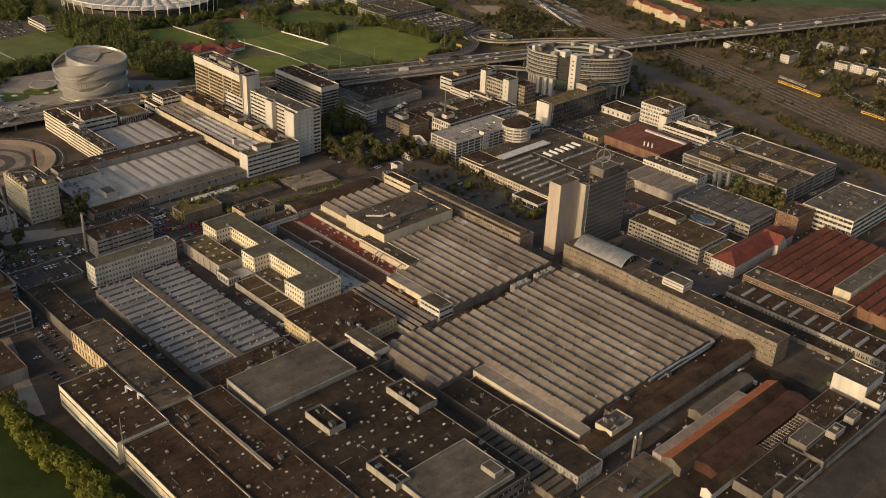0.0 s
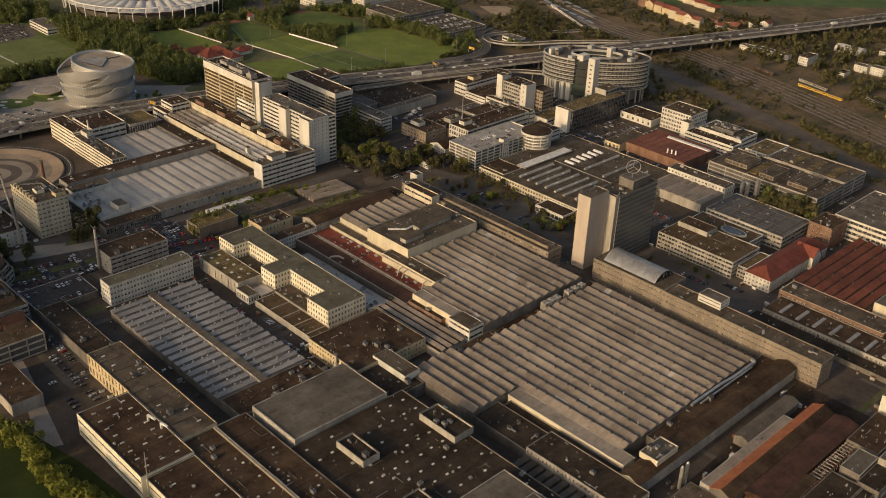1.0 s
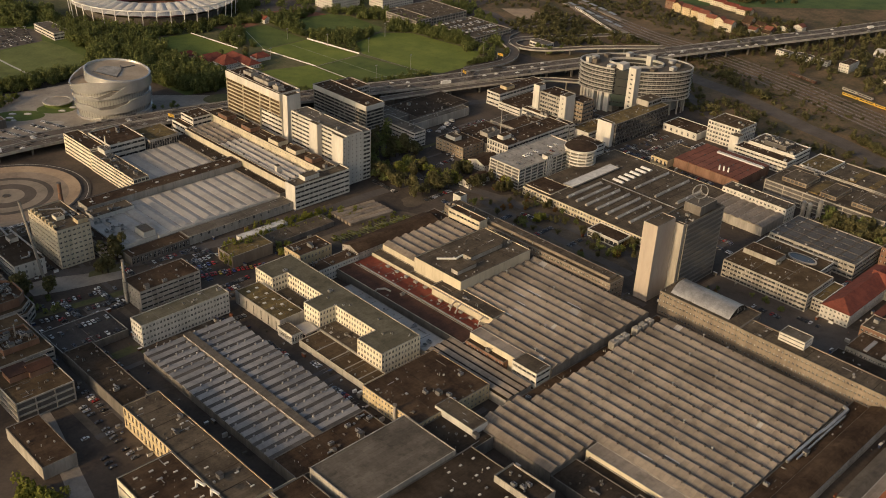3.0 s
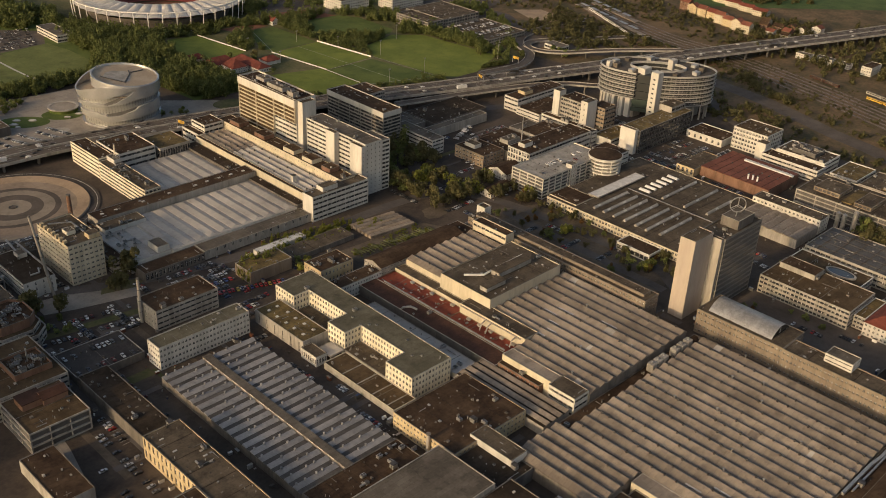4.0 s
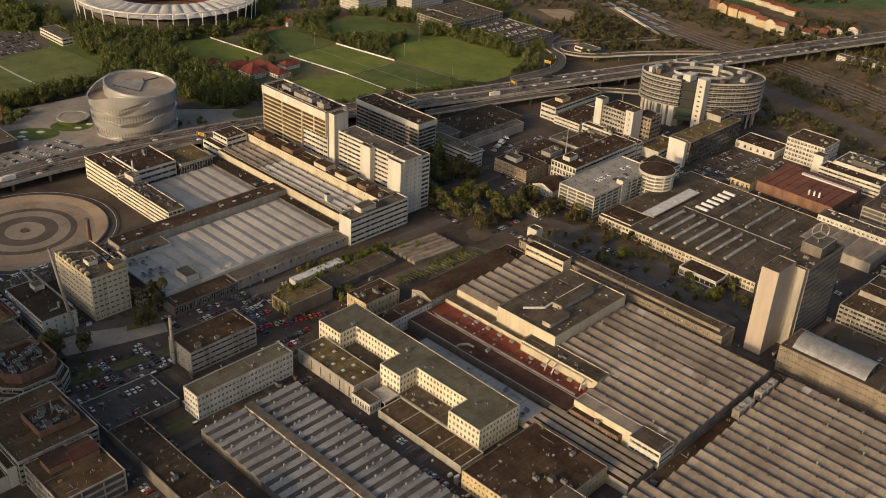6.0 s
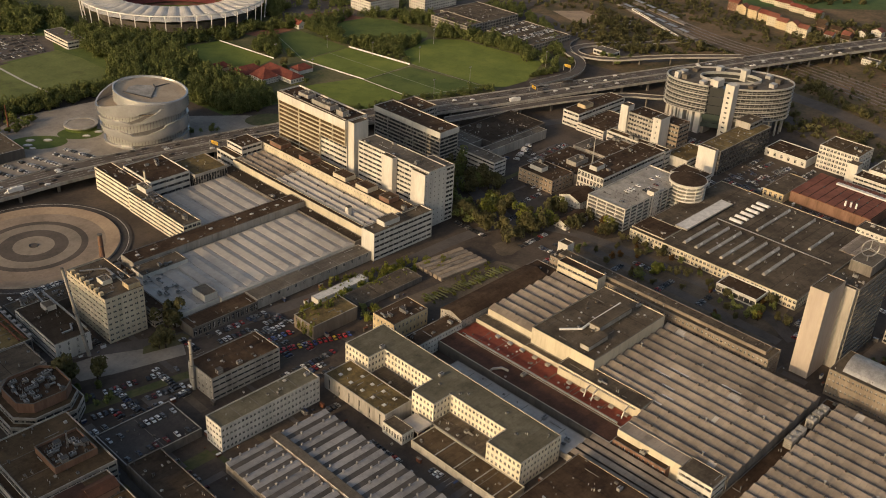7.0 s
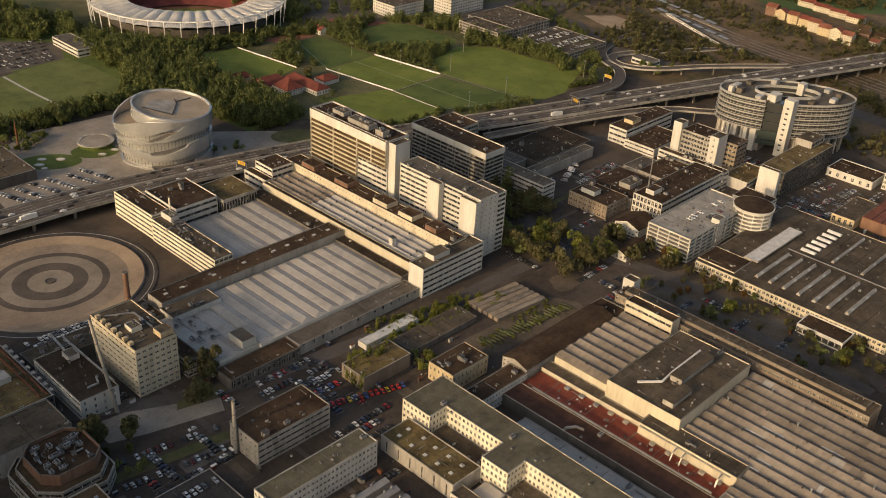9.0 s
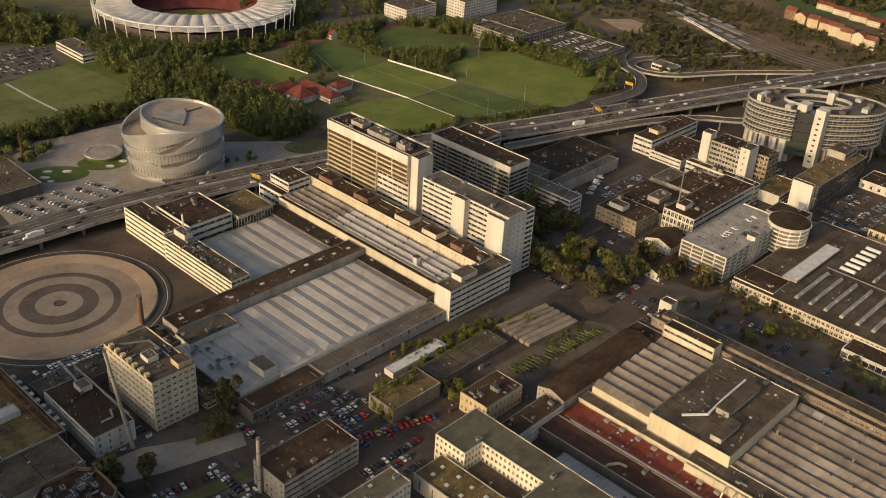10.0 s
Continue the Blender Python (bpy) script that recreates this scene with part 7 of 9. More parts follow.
block("pale_lean_to", "pale sheet lean-to along the rust-orange shed", "lean-to", (389, 219.6, 475, 225.4), 5.6, "concrete", "saw_sheet", parapet=0.12, clutter=3)
block("pale_apron", "low pale concrete apron roof with stains", "low building", (334, 211, 387.6, 230), 3.2, "concrete", "roof_gravel", parapet=0.1, clutter=5, seed=9)
gabled("grey_shed", "short grey sheet-metal gabled shed", 437, 225.8, 493, 234.6, 5.6, 7.2, "concrete_dark", "roof_grey", "x", 0, None)
gabled("dark_shed", "long dark red-brown gabled shed", 400, 191.4, 498, 205.8, 6.0, 7.6, "rust_dark", "rust_dark", "x", 0, None)
gabled("dark_shed", "short dark gabled shed with a white gable end", 384, 184.6, 436, 191, 5.6, 7.4, white, "bitumen_brown", "x", 0, None)
block("dark_yard_roof", "dark flat roofs with pipes", "low building", (450.6, 157.6, 520, 169.4), 6.6, "concrete_dark", "bitumen", parapet=0.3, clutter=8, seed=2)
block("grey_hut", "grey flat hut beside the pipe racks", "low building", (454, 170, 476, 181), 8.0, "concrete_dark", "roof_grey", parapet=0.2)
block("dark_yard_roof", "dark flat roof with a yellow end wall", "low building", (402, 166, 450, 183), 5.4, "concrete_dark", "bitumen", parapet=0.3, clutter=3, seed=4)
block("dark_yard_roof", "lower dark flat roof near the boundary wall", "low building", (412, 159.4, 450, 165.6), 5.0, "concrete_dark", "bitumen", parapet=0.3, clutter=3, seed=5)
block("dark_yard_roof", "dark flat roofs beside the white box building", "low building", (480, 172, 518, 190), 6.6, "concrete_dark", "bitumen_brown", parapet=0.3, clutter=14, seed=6)
block("outlet_house", "pale plant house with a round outlet", "workshop", (473, 163, 484, 169), 10.4, "concrete", "roof_grey", parapet=0.3, clutter=2, z0=6.7)
block("outlet_house", "second pale plant house with a round outlet", "workshop", (494, 163, 504, 168.6), 10.4, "concrete", "roof_grey", parapet=0.3, clutter=2, z0=6.7)
for k in range(3):
    duct_run("pipe_rack", "rusty pipe rack along the dark roofs", [(412 + k * 2, 184.4 + k * 2.4, 5.2), (478 + k * 2, 183.6 + k * 2.4, 5.2)], 0.3, "rust")
wm = MB()
walled(wm, (413, 158.6), (700, 153.5), 3.2, 0.5)
structure("boundary_wall", wm, "concrete", "long pale boundary wall along the road", "wall")
mb = MB()
strip(mb, [Vector((330, 146, 0.08)), Vector((700, 144, 0.08))], 9, -9)
structure("road", mb, "asphalt", "wide asphalt road outside the works", "road")
for k in range(24):
    mb = MB()
    for q in (0.3, 5.7):
        mb.box(-0.12, q - 0.12, 0, 0.12, q + 0.12, 5.3)
    mb.box(-0.2, 0, 5.3, 0.2, 6, 5.7, bottom=True)
    ob = part("rack_frame", mb, "concrete")
    ob.location = (412 + k * 3.0, 184, 0)
    tagged(ob, "pale frame of the pipe rack", "pipe rack", "pipe rack frames")
for x in (412, 417):
    t = thing("steel_stack", "pair of pale steel stacks at the hall's corner", "stack", (x - 30, 233, 0), "steel stacks")
    m = MB()
    m.cyl(0, 0, 0, 14, 1.0, 1.0, n=12)
    part("tank", m, "metal_light", t)
    m = MB()
    m.cyl(0, 0, 14, 15, 1.0, 0.4, n=12)
    part("cap", m, "metal_light", t)

# ---- museum ----
MX, MY = 433, 957
t = thing("museum", "curved silver museum with spiralling window bands", "museum", (MX, MY, 0))
NS = 144


def lobe(a):
    d = (a - radians(152) + math.pi) % (2 * math.pi) - math.pi
    return math.exp(-(d / radians(46)) ** 2)


def plan(a, R, z=38.0):
    """The curved plan: a round drum with a nose that shrinks towards the ground."""
    r = R + (6.5 + 4.5 * z / 38.0) * lobe(a)
    return r * math.cos(a), r * math.sin(a)


def along(keys):
    """A height that changes round the house, from (degrees, metres) pairs."""
    ks, vs = [k for k, v in keys], [v for k, v in keys]
    return lambda a: float(np.interp(math.degrees(a) % 360, ks, vs))


tilt = lambda x, y: 39.4 - 0.105 * (0.88 * x - 0.47 * y) + 0.05 * (0.47 * x + 0.88 * y)
rim = lambda a: tilt(30 * math.cos(a), 30 * math.sin(a)) + 0.6 - 11.6 * lobe(a) ** 1.2
# three ribbons of glass that leave the nose level and climb round the drum
gaps = [
    (along([(0, 6.0), (80, 6), (110, 1.5), (200, 1.8), (270, 5.8), (360, 6)]), along([(0, 11), (80, 11), (110, 9.4), (196, 9.2), (212, 6.4), (268, 10.0), (285, 11), (360, 11)])),
    (along([(0, 21), (80, 21), (110, 15), (196, 15), (206, 13), (264, 19.6), (280, 21), (360, 21)]), along([(0, 26.4), (80, 26.4), (110, 19.6), (205, 19.6), (262, 26.6), (360, 26.4)])),
    (along([(0, 34.4), (80, 34.4), (110, 23.4), (196, 23.6), (207, 22.8), (254, 33.6), (262, 34.4), (360, 34.4)]), along([(0, 34.4), (80, 34.4), (110, 26.8), (200, 27.0), (215, 28.4), (254, 35.2), (262, 34.4), (360, 34.4)])),
]


def skin(name, m, R0, zf0, R1, zf1):
    mb = MB()
    for i in range(NS):
        a, b = 2 * math.pi * i / NS, 2 * math.pi * (i + 1) / NS
        za, zb, zc, zd = zf0(a), zf0(b), zf1(b), zf1(a)
        if zd - za < 0.02 and zc - zb < 0.02 and R0 == R1:
            continue
        mb.face([(*plan(a, R0, za), za), (*plan(b, R0, zb), zb), (*plan(b, R1, zc), zc), (*plan(a, R1, zd), zd)])
    return part(name, mb, m, t, smooth=True)


RO, RI = 31.4, 29.2
SLOTS = [
    [(0, 0), (212, 0), (215, 6), (270, 6), (273, 0), (360, 0)],
    [(0, 0), (210, 0), (213, 2.0), (232, 3.4), (260, 1.8), (263, 0), (360, 0)],
    [(0, 0), (208, 0), (211, 1.8), (228, 3.0), (254, 1.6), (257, 0), (360, 0)],
]
floor0 = lambda a: 0.0
for k, (lo, hi) in enumerate(gaps):
    # a slot opens under each ribbon as it climbs, its panel darkened as shade
    slot = along(SLOTS[k])
    low = lambda a: max(lo(a) - slot(a), floor0(a) + 0.05)
    skin("metal_band", "alu_museum", RO, floor0, RO, low)
    skin("band_top", "alu_museum", RO, low, RI, low)
    skin("slot_panel", "facade_dark", RI, low, RI, lo)
    skin("band_soffit", "metal_dark", RI, hi, RO, hi)
    skin("window_band", "museum_glass", RI, lo, RI, hi)
    mb = MB()
    for i in range(0, NS, 2):
        a = 2 * math.pi * i / NS
        if hi(a) - lo(a) > 0.8:
            mb.bar((*plan(a, RI + 0.15, lo(a)), lo(a)), (*plan(a, RI + 0.15, hi(a)), hi(a)), 0.09)
    part("mullion", mb, "metal_dark", t)["kind"] = "stuff"
    floor0 = hi
skin("metal_band", "alu_museum", RO, floor0, RO, rim)
skin("band_top", "alu_museum", RO, rim, RO - 1.2, rim)
skin("parapet", "alu_museum", RO - 1.2, lambda a: rim(a) - 2.2, RO - 1.2, rim)
# lower terrace roof on the lobe, upper tilted disc
mb = MB()
mb.face([(*plan(2 * math.pi * i / NS, 30.3, 33), 29.6) for i in range(NS)])
part("terrace_roof", mb, "museum_roof", t)

mb = MB()
for i in range(64):
    a, b = 2 * math.pi * i / 64, 2 * math.pi * (i + 1) / 64
    ring = lambda r, w: (2.2 + (r - 0.9) * math.cos(w), -1.2 + (r - 0.9) * math.sin(w))
    for ra, da, rb, db in ((31.2, -7.0, 30.6, 1.6), (30.6, 1.6, 29.4, 1.9), (29.4, 1.9, 29.0, 0.0)):
        q = [(ra, a, da), (ra, b, da), (rb, b, db), (rb, a, db)]
        mb.face([(*ring(r, w), tilt(*ring(r, w)) + dz) for r, w, dz in q])
part("roof_ring", mb, "alu_museum", t, smooth=True)
mb = MB()
mb.face([(*ring(29, 2 * math.pi * i / 64), tilt(*ring(29, 2 * math.pi * i / 64))) for i in range(64)])
part("upper_roof", mb, "museum_roof", t)
mb = MB()
mb.face([(x, y, tilt(x, y) + 0.08) for x, y in ((-17, 4), (-8, -13), (0, -14), (8, 0), (9, 8), (-2, 14), (-10, 12))])
part("skylight", mb, "concrete", t)
mb = MB()
for a, b in (((-19, 5), (-6, -15)), ((-6, -15), (8, 1)), ((8, 1), (11, 9)), ((10, 4), (24, 6))):
    mb.bar((*a, tilt(*a) + 0.3), (*b, tilt(*b) + 0.3), 0.4)
part("roof_gutter", mb, "metal_dark", t)
# forecourt disc and planted ovals
t = thing("forecourt_disc", "flat round pavilion roof with a grass rim", "pavilion", (397, 1008, 0))
m = MB()
m.cyl(0, 0, 0, 3.2, 13, 13, n=40)
part("wall", m, "grass_dark", t, "ivy-green wall under the rim")
m = MB()
m.cyl(0, 0, 3.2, 3.6, 11.5, 11.5, n=40)
part("roof", m, "plaza", t)
m = MB()
for k in range(40):
    a, b = 2 * math.pi * k / 40, 2 * math.pi * (k + 1) / 40
    q = lambda r, w, z: (r * math.cos(w), r * math.sin(w), z)
    m.face([q(14, a, 3.0), q(14, b, 3.0), q(14, b, 4.0), q(14, a, 4.0)])
    m.face([q(14, a, 4.0), q(14, b, 4.0), q(11.4, b, 4.0), q(11.4, a, 4.0)])
    m.face([q(11.4, a, 4.0), q(11.4, b, 4.0), q(11.4, b, 3.4), q(11.4, a, 3.4)])
part("rim", m, "concrete", t)


def oval(x, y, rx, ry, z, m, label, rot=0.0):
    pts = []
    for i in range(32):
        a = 2 * math.pi * i / 32
        px, py = rx * math.cos(a), ry * math.sin(a)
        pts.append((x + px * math.cos(rot) - py * math.sin(rot), y + px * math.sin(rot) + py * math.cos(rot)))
    sheet("lawn_oval", pts, z, m, label, "lawn")


oval(372, 963, 8, 6, 0.16, "concrete", "pale oval paved disc in the museum forecourt", -0.6)
oval(390, 997, 18, 13, 0.14, "grass_dark", "oval planted bed beside the museum", -0.6)
oval(355, 1000, 23, 14, 0.14, "grass_dark", "oval planted bed in the forecourt", -0.6)


def roof_hood(x, y, r, rot):
    """A pale rounded hood over a light shaft in the planted beds."""
    h = thing("light_hood", "pale rounded hood over a light shaft in the lawn", "light hood", (x, y, 0.12))
    h.rotation_euler = (0, 0, rot)
    m = MB()
    for k in range(16):
        a, b = 2 * math.pi * k / 16, 2 * math.pi * (k + 1) / 16
        q = lambda w, f, z: (1.7 * r * f * math.cos(w), r * f * math.sin(w), z)
        m.face([q(a, 1, 0), q(b, 1, 0), q(b, 1, 0.5), q(a, 1, 0.5)])
        m.face([q(a, 1, 0.5), q(b, 1, 0.5), q(b, 0.8, 0.8), q(a, 0.8, 0.8)])
    part("hood", m, "concrete", h)
    m = MB()
    m.face([(1.36 * r * math.cos(2 * math.pi * k / 16), 0.8 * r * math.sin(2 * math.pi * k / 16), 0.8) for k in range(16)])
    part("hood_glass", m, "skylight_white", h)


for hx, hy, hr in ((352, 1007, 2.2), (346, 999, 2.4), (363, 999, 2.2), (346, 991, 1.6), (389, 1000, 1.6), (391, 988, 2.0), (403, 990, 2.0)):
    roof_hood(hx, hy, hr, -0.7)
oval(528, 926, 19, 14, 0.14, "park", "round lawn by the motorway", -0.4)
sheet("grass_bank", [(398, 912), (432, 902), (440, 906), (420, 918), (402, 920)], 0.3, "grass_dark", "small grass bank under the museum", "lawn")
block("grey_annex", "low dark hall by the forecourt", "hall", (280, 978, 334, 1030), 7.6, "facade_dark", "roof_gravel", parapet=0.6, coping="metal_light")

# ---- stadium ----
SX, SY, SA = 644, 1252, radians(-38)
t = thing("stadium", "large oval stadium with a white membrane roof on slim masts", "stadium", (SX, SY, 0))
t.rotation_euler = (0, 0, SA)
ns = 40


def ell(i, rx, ry, n=ns):
    a = 2 * math.pi * i / n
    return rx * math.cos(a), ry * math.sin(a)


R_OUT, R_MID, R_IN = (101, 95), (82, 74), (64, 53)
for i in range(ns):
    o0, m0, n0 = ell(i, *R_OUT), ell(i, *R_MID), ell(i, *R_IN)
    mb = MB()
    kk = 6
    rows_ = ((R_OUT, 16.5, 0.8), (((R_OUT[0] + R_MID[0]) / 2, (R_OUT[1] + R_MID[1]) / 2), 18.3, 2.6), (R_MID, 19.6, 1.8), (((R_MID[0] + R_IN[0]) / 2, (R_MID[1] + R_IN[1]) / 2), 20.5, 2.4), (R_IN, 21.4, 0.8))
    for (ra, za, ba), (rb, zb, bb) in zip(rows_, rows_[1:]):
        for q in range(kk):
            f0, f1 = q / kk, (q + 1) / kk
            h0, h1 = math.sin(math.pi * f0), math.sin(math.pi * f1)
            mb.face([(*ell(i + f0, *ra), za + ba * h0), (*ell(i + f1, *ra), za + ba * h1), (*ell(i + f1, *rb), zb + bb * h1), (*ell(i + f0, *rb), zb + bb * h0)])
    part("membrane_bay", mb, "membrane", t)
    p0, p1 = ell(i, 104, 98), ell(i + 1, 104, 98)
    mb = MB()
    mb.bar((*ell(i, 102, 96), 0), (*p0, 24), 0.45)
    part("mast", mb, "white_paint", t)
    mb = MB()
    mb.bar((*p0, 23.6), (*p1, 23.6), 0.55)
    part("ring_beam", mb, "white_paint", t)
    mb = MB()
    mb.bar((*p0, 23.6), (*m0, 20.2), 0.18)
    mb.bar((*o0, 16.8), (*n0, 21.7), 0.25)
    part("roof_cable", mb, "white_paint", t)
for nm, r0, r1, z0, z1, m in (("outer_wall", (84, 76), (90, 82), 0, 11, "concrete_dark"), ("stand", (54, 40), (90, 82), 2, 15, "seat_red"), ("track", (44, 30), (54, 40), 0.4, 0.4, "clay")):
    mb = MB()
    for i in range(60):
        a, b, c, d = ell(i, *r0, 60), ell(i + 1, *r0, 60), ell(i + 1, *r1, 60), ell(i, *r1, 60)
        mb.face([(*a, z0), (*d, z1), (*c, z1), (*b, z0)])
    part(nm, mb, m, t)
mb = MB()
mb.face([(*ell(i, 44, 30, 60), 0.42) for i in range(60)])
part("pitch", mb, "grass", t)
block("stadium_office", "low white office beside the stadium", "office", (486, 1200, 505, 1250), 8, white, "roof_grey", 2, ribbon(), parapet=0.3)
gabled("clubhouse", "long clubhouse with red tile roofs", 566, 1020, 598, 1042, 4.5, 10, white, "tile_red", "x", 1, punched(3, 1.5, 1.5), hip=7)
gabled("clubhouse", "clubhouse wing with a steep red roof", 600, 984, 616, 1032, 4.5, 9, white, "tile_red", "y", 1, punched(3, 1.5, 1.5), hip=6)
gabled("clubhouse", "tall clubhouse hall under a pyramid roof", 578, 998, 596, 1019.6, 5.5, 13, white, "tile_red", "y", 2, punched(3, 1.5, 1.5), hip=9)
gabled("clubhouse", "smaller clubhouse with a red roof", 556, 1052, 580, 1064, 4, 8, "plaster_yellow", "tile_red", "x", 1, None, hip=5)
gabled("clubhouse", "clubhouse with a red roof among trees", 622, 1000, 640, 1014, 4, 8, white, "tile_red", "x", 1, None, hip=5)
gabled("white_cottage", "small white cottage near the clay court", 716, 1118, 726, 1130, 5, 9, white, "tile_red", "y", 1, punched(3, 1.2, 1.4))

# ---- far side of the motorway ----
block("far_garage", "long brown terraced parking building", "car park", (846, 984, 872, 1040), 12.5, "concrete", "roof_gravel", 4, decks(2.6, 0.7, 5), parapet=0.7)
block("far_garage", "flat wing of the terraced building", "car park", (873, 986, 936, 1052), 11.0, "concrete", "roof_gravel", 3, decks(2.6, 0.7, 5), parapet=0.7, clutter=3)
block("roof_parking", "low garage with cars on its pale roof", "car park", (868, 905, 932, 974), 7.0, "concrete", "roof_gravel", 2, decks(2.4, 0.9, 5), parapet=0.7)
block("far_office", "white and orange office block", "office", (820, 1115, 866, 1150), 14, "plaster_white", "roof_gravel", 4, punched(4, 2.4, 1.6), parapet=0.5)
block("far_office", "white gridded apartment block", "office", (880, 1085, 935, 1112), 20, "plaster_white", "roof_gravel", 6, punched(4, 2.4, 1.6), parapet=0.5)
block("loop_station", "low white station inside the road loop", "low building", (918, 838, 934, 862), 5.5, white, "roof_grey", 1, {0: ribbon(), 3: ribbon()}, parapet=0.3)

# ---- railway land ----
mb_t = MB()
strip(mb_t, smooth_line([(x, y, 0.14) for x, y in RAIL_ROAD], 8), 11, -11)
structure("road", mb_t, "motorway", "dusty pale service road beside the railway land", "road")
mb_t = MB()
for k in range(6):
    line = smooth_line([(1180 + k * 9, 1060, 0.2), (1090 + k * 9, 930, 0.2), (1046 + k * 9, 800, 0.2), (1040 + k * 9, 700, 0.2), (1010 + k * 9, 560, 0.2), (960 + k * 9, 400, 0.2), (915 + k * 9, 260, 0.2)], 12)
    strip(mb_t, line, 2.2, -2.2)
structure("railway_track", mb_t, "ballast", "parallel railway tracks on brown ballast", "railway track")
mb_t = MB()
for k in range(6):
    line = smooth_line([(1180 + k * 9, 1060, 0.36), (1090 + k * 9, 930, 0.36), (1046 + k * 9, 800, 0.36), (1040 + k * 9, 700, 0.36), (1010 + k * 9, 560, 0.36), (960 + k * 9, 400, 0.36), (915 + k * 9, 260, 0.36)], 12)
    strip(mb_t, line, 0.78, 0.6)
    strip(mb_t, line, -0.6, -0.78)
structure("rail", mb_t, "metal_light", "thin steel rails", "rail")


def train(x, y, ang, n, m, label):
    t = thing("train", label, "train", (x, y, 0.4))
    t.rotation_euler = (0, 0, ang)
    for i in range(n):
        mb = MB()
        mb.box(i * 20, -1.5, 0.9, i * 20 + 19, 1.5, 3.6, 0)
        mb.prism([(i * 20 + 0.2, -1.2), (i * 20 + 18.8, -1.2), (i * 20 + 18.8, 1.2), (i * 20 + 0.2, 1.2)], 3.6, 4.0, 2)
        mb.box(i * 20 + 1, -1.55, 2.1, i * 20 + 18, 1.55, 3.0, 1)
        w = part("carriage", mb, [m, "glass", "roof_grey"], t)
        for s in (3, 16):
            mb = MB()
            mb.box(i * 20 + s - 1.3, -1.3, 0, i * 20 + s + 1.3, 1.3, 0.9)
            part("bogie", mb, "metal_dark", w)


train(1057, 532, radians(-101), 3, "yellow_paint", "yellow railcar train on the tracks")
train(1034, 420, radians(-97), 2, "yellow_paint", "yellow maintenance train standing in the yard")
train(1076, 606, radians(-105), 2, "rust_dark", "rust-brown goods wagons standing on a siding")
train(1074, 540, radians(-104), 2, "concrete", "pale grey wagons standing on a siding")
train(1079, 468, radians(-115), 4, "metal_light", "pale silver carriages on the outer track")
train(1098, 935, radians(-118), 6, "white_paint", "pale passenger train beside the platform")
for x0, y0, x1, y1 in ((1108, 965, 1058, 820), (1150, 1010, 1100, 860)):
    mb = MB()
    strip(mb, [Vector((x0, y0, 1.0)), Vector((x1, y1, 1.0))], 3.5, -3.5)
    walled(mb, (x0 - 3.4, y0), (x1 - 3.4, y1), 1.0)
    t = tagged(part("platform", mb, "plaza"), "long pale railway platform", "platform", kind="structure")
    for k in range(6):
        f = (k + 1) / 7
        px, py = x0 + (x1 - x0) * f, y0 + (y1 - y0) * f
        c = thing("platform_canopy", "short pale platform canopy", "canopy", (px, py, 1.0), "platform canopies")
        m = MB()
        m.box(-0.2, -0.2, 0, 0.2, 0.2, 3.4)
        part("post", m, "metal_dark", c)
        m = MB()
        m.box(-2.6, -8, 3.4, 2.6, 8, 3.7, bottom=True)
        ob = part("roof", m, "metal_light", c)
        ob.rotation_euler = (0, 0, math.atan2(y1 - y0, x1 - x0) + math.pi / 2)

# rows of houses beyond the railway
rnd = random.Random(5)
for i in range(8):
    x, y = 1212 - i * 5.0 + rnd.uniform(-1, 1), 858 - i * 16 + rnd.uniform(-2, 2)
    hh = rnd.uniform(9, 11.5)
    gabled("town_house", "tall brick town house with a red tile roof", x - 5.5, y - 6 - rnd.uniform(0, 1.5), x + 5.5, y + 6.5, hh, hh + 3.6, rnd.choice(["brick", "plaster_yellow", "plaster_cream", "plaster_cream"]), rnd.choice(["tile_red", "roof_redbrown", "roof_redbrown"]), rnd.choice("yyx"), 4, punched(3.2, 1.3, 1.6), group="town houses")
for i in range(4):
    x, y = 1288 - i * 6, 850 - i * 24
    gabled("row_house", "long pale terrace house with a bright red roof", x - 5.5, y - 10.5, x + 5.5, y + 10.5, 7, 10, "plaster_cream", "tile_red", "y", 2, punched(3.2, 1.3, 1.6), group="terrace houses")
for x, y in ((1196, 722), (1212, 708), (1190, 700), (1226, 728), (1240, 716), (1236, 700), (1258, 690), (1214, 742), (1238, 752)):
    w, d, h = rnd.uniform(4, 6), rnd.uniform(5, 7), rnd.uniform(4.5, 7)
    gabled("house", "small pale house with a brown tile roof", x - w, y - d, x + w, y + d, h, h + rnd.uniform(2.5, 4), rnd.choice(["plaster_cream", "plaster_white", "brick"]), rnd.choice(["roof_redbrown", "bitumen_brown"]), rnd.choice("xy"), 2, punched(3.2, 1.3, 1.6), group="houses beyond the railway")
# white houses and halls beyond the tracks: place, half sizes, height
for x, y, w, d, h in ((1138, 646, 5, 9, 6), (1142, 622, 5, 10, 6.5), (1144, 600, 5, 8, 5.5), (1148, 570, 13, 6, 10), (1172, 512, 6, 8, 8), (1176, 494, 6, 8, 9), (1180, 476, 6, 7, 7.5), (1140, 520, 8, 5, 4.5), (1262, 524, 7, 6, 6), (1158, 452, 6, 7, 7), (1196, 470, 6, 6, 8), (1198, 452, 5, 7, 7)):
    block("white_house", "flat-roofed white house beyond the tracks", "house", (x - w, y - d, x + w, y + d), h, "plaster_white", rnd.choice(["roof_grey", "bitumen_brown"]), 3 if h > 7.4 else 2, {0: punched(3, 1.4, 1.5), 3: punched(3, 1.4, 1.5)}, parapet=0.3, group="white houses")
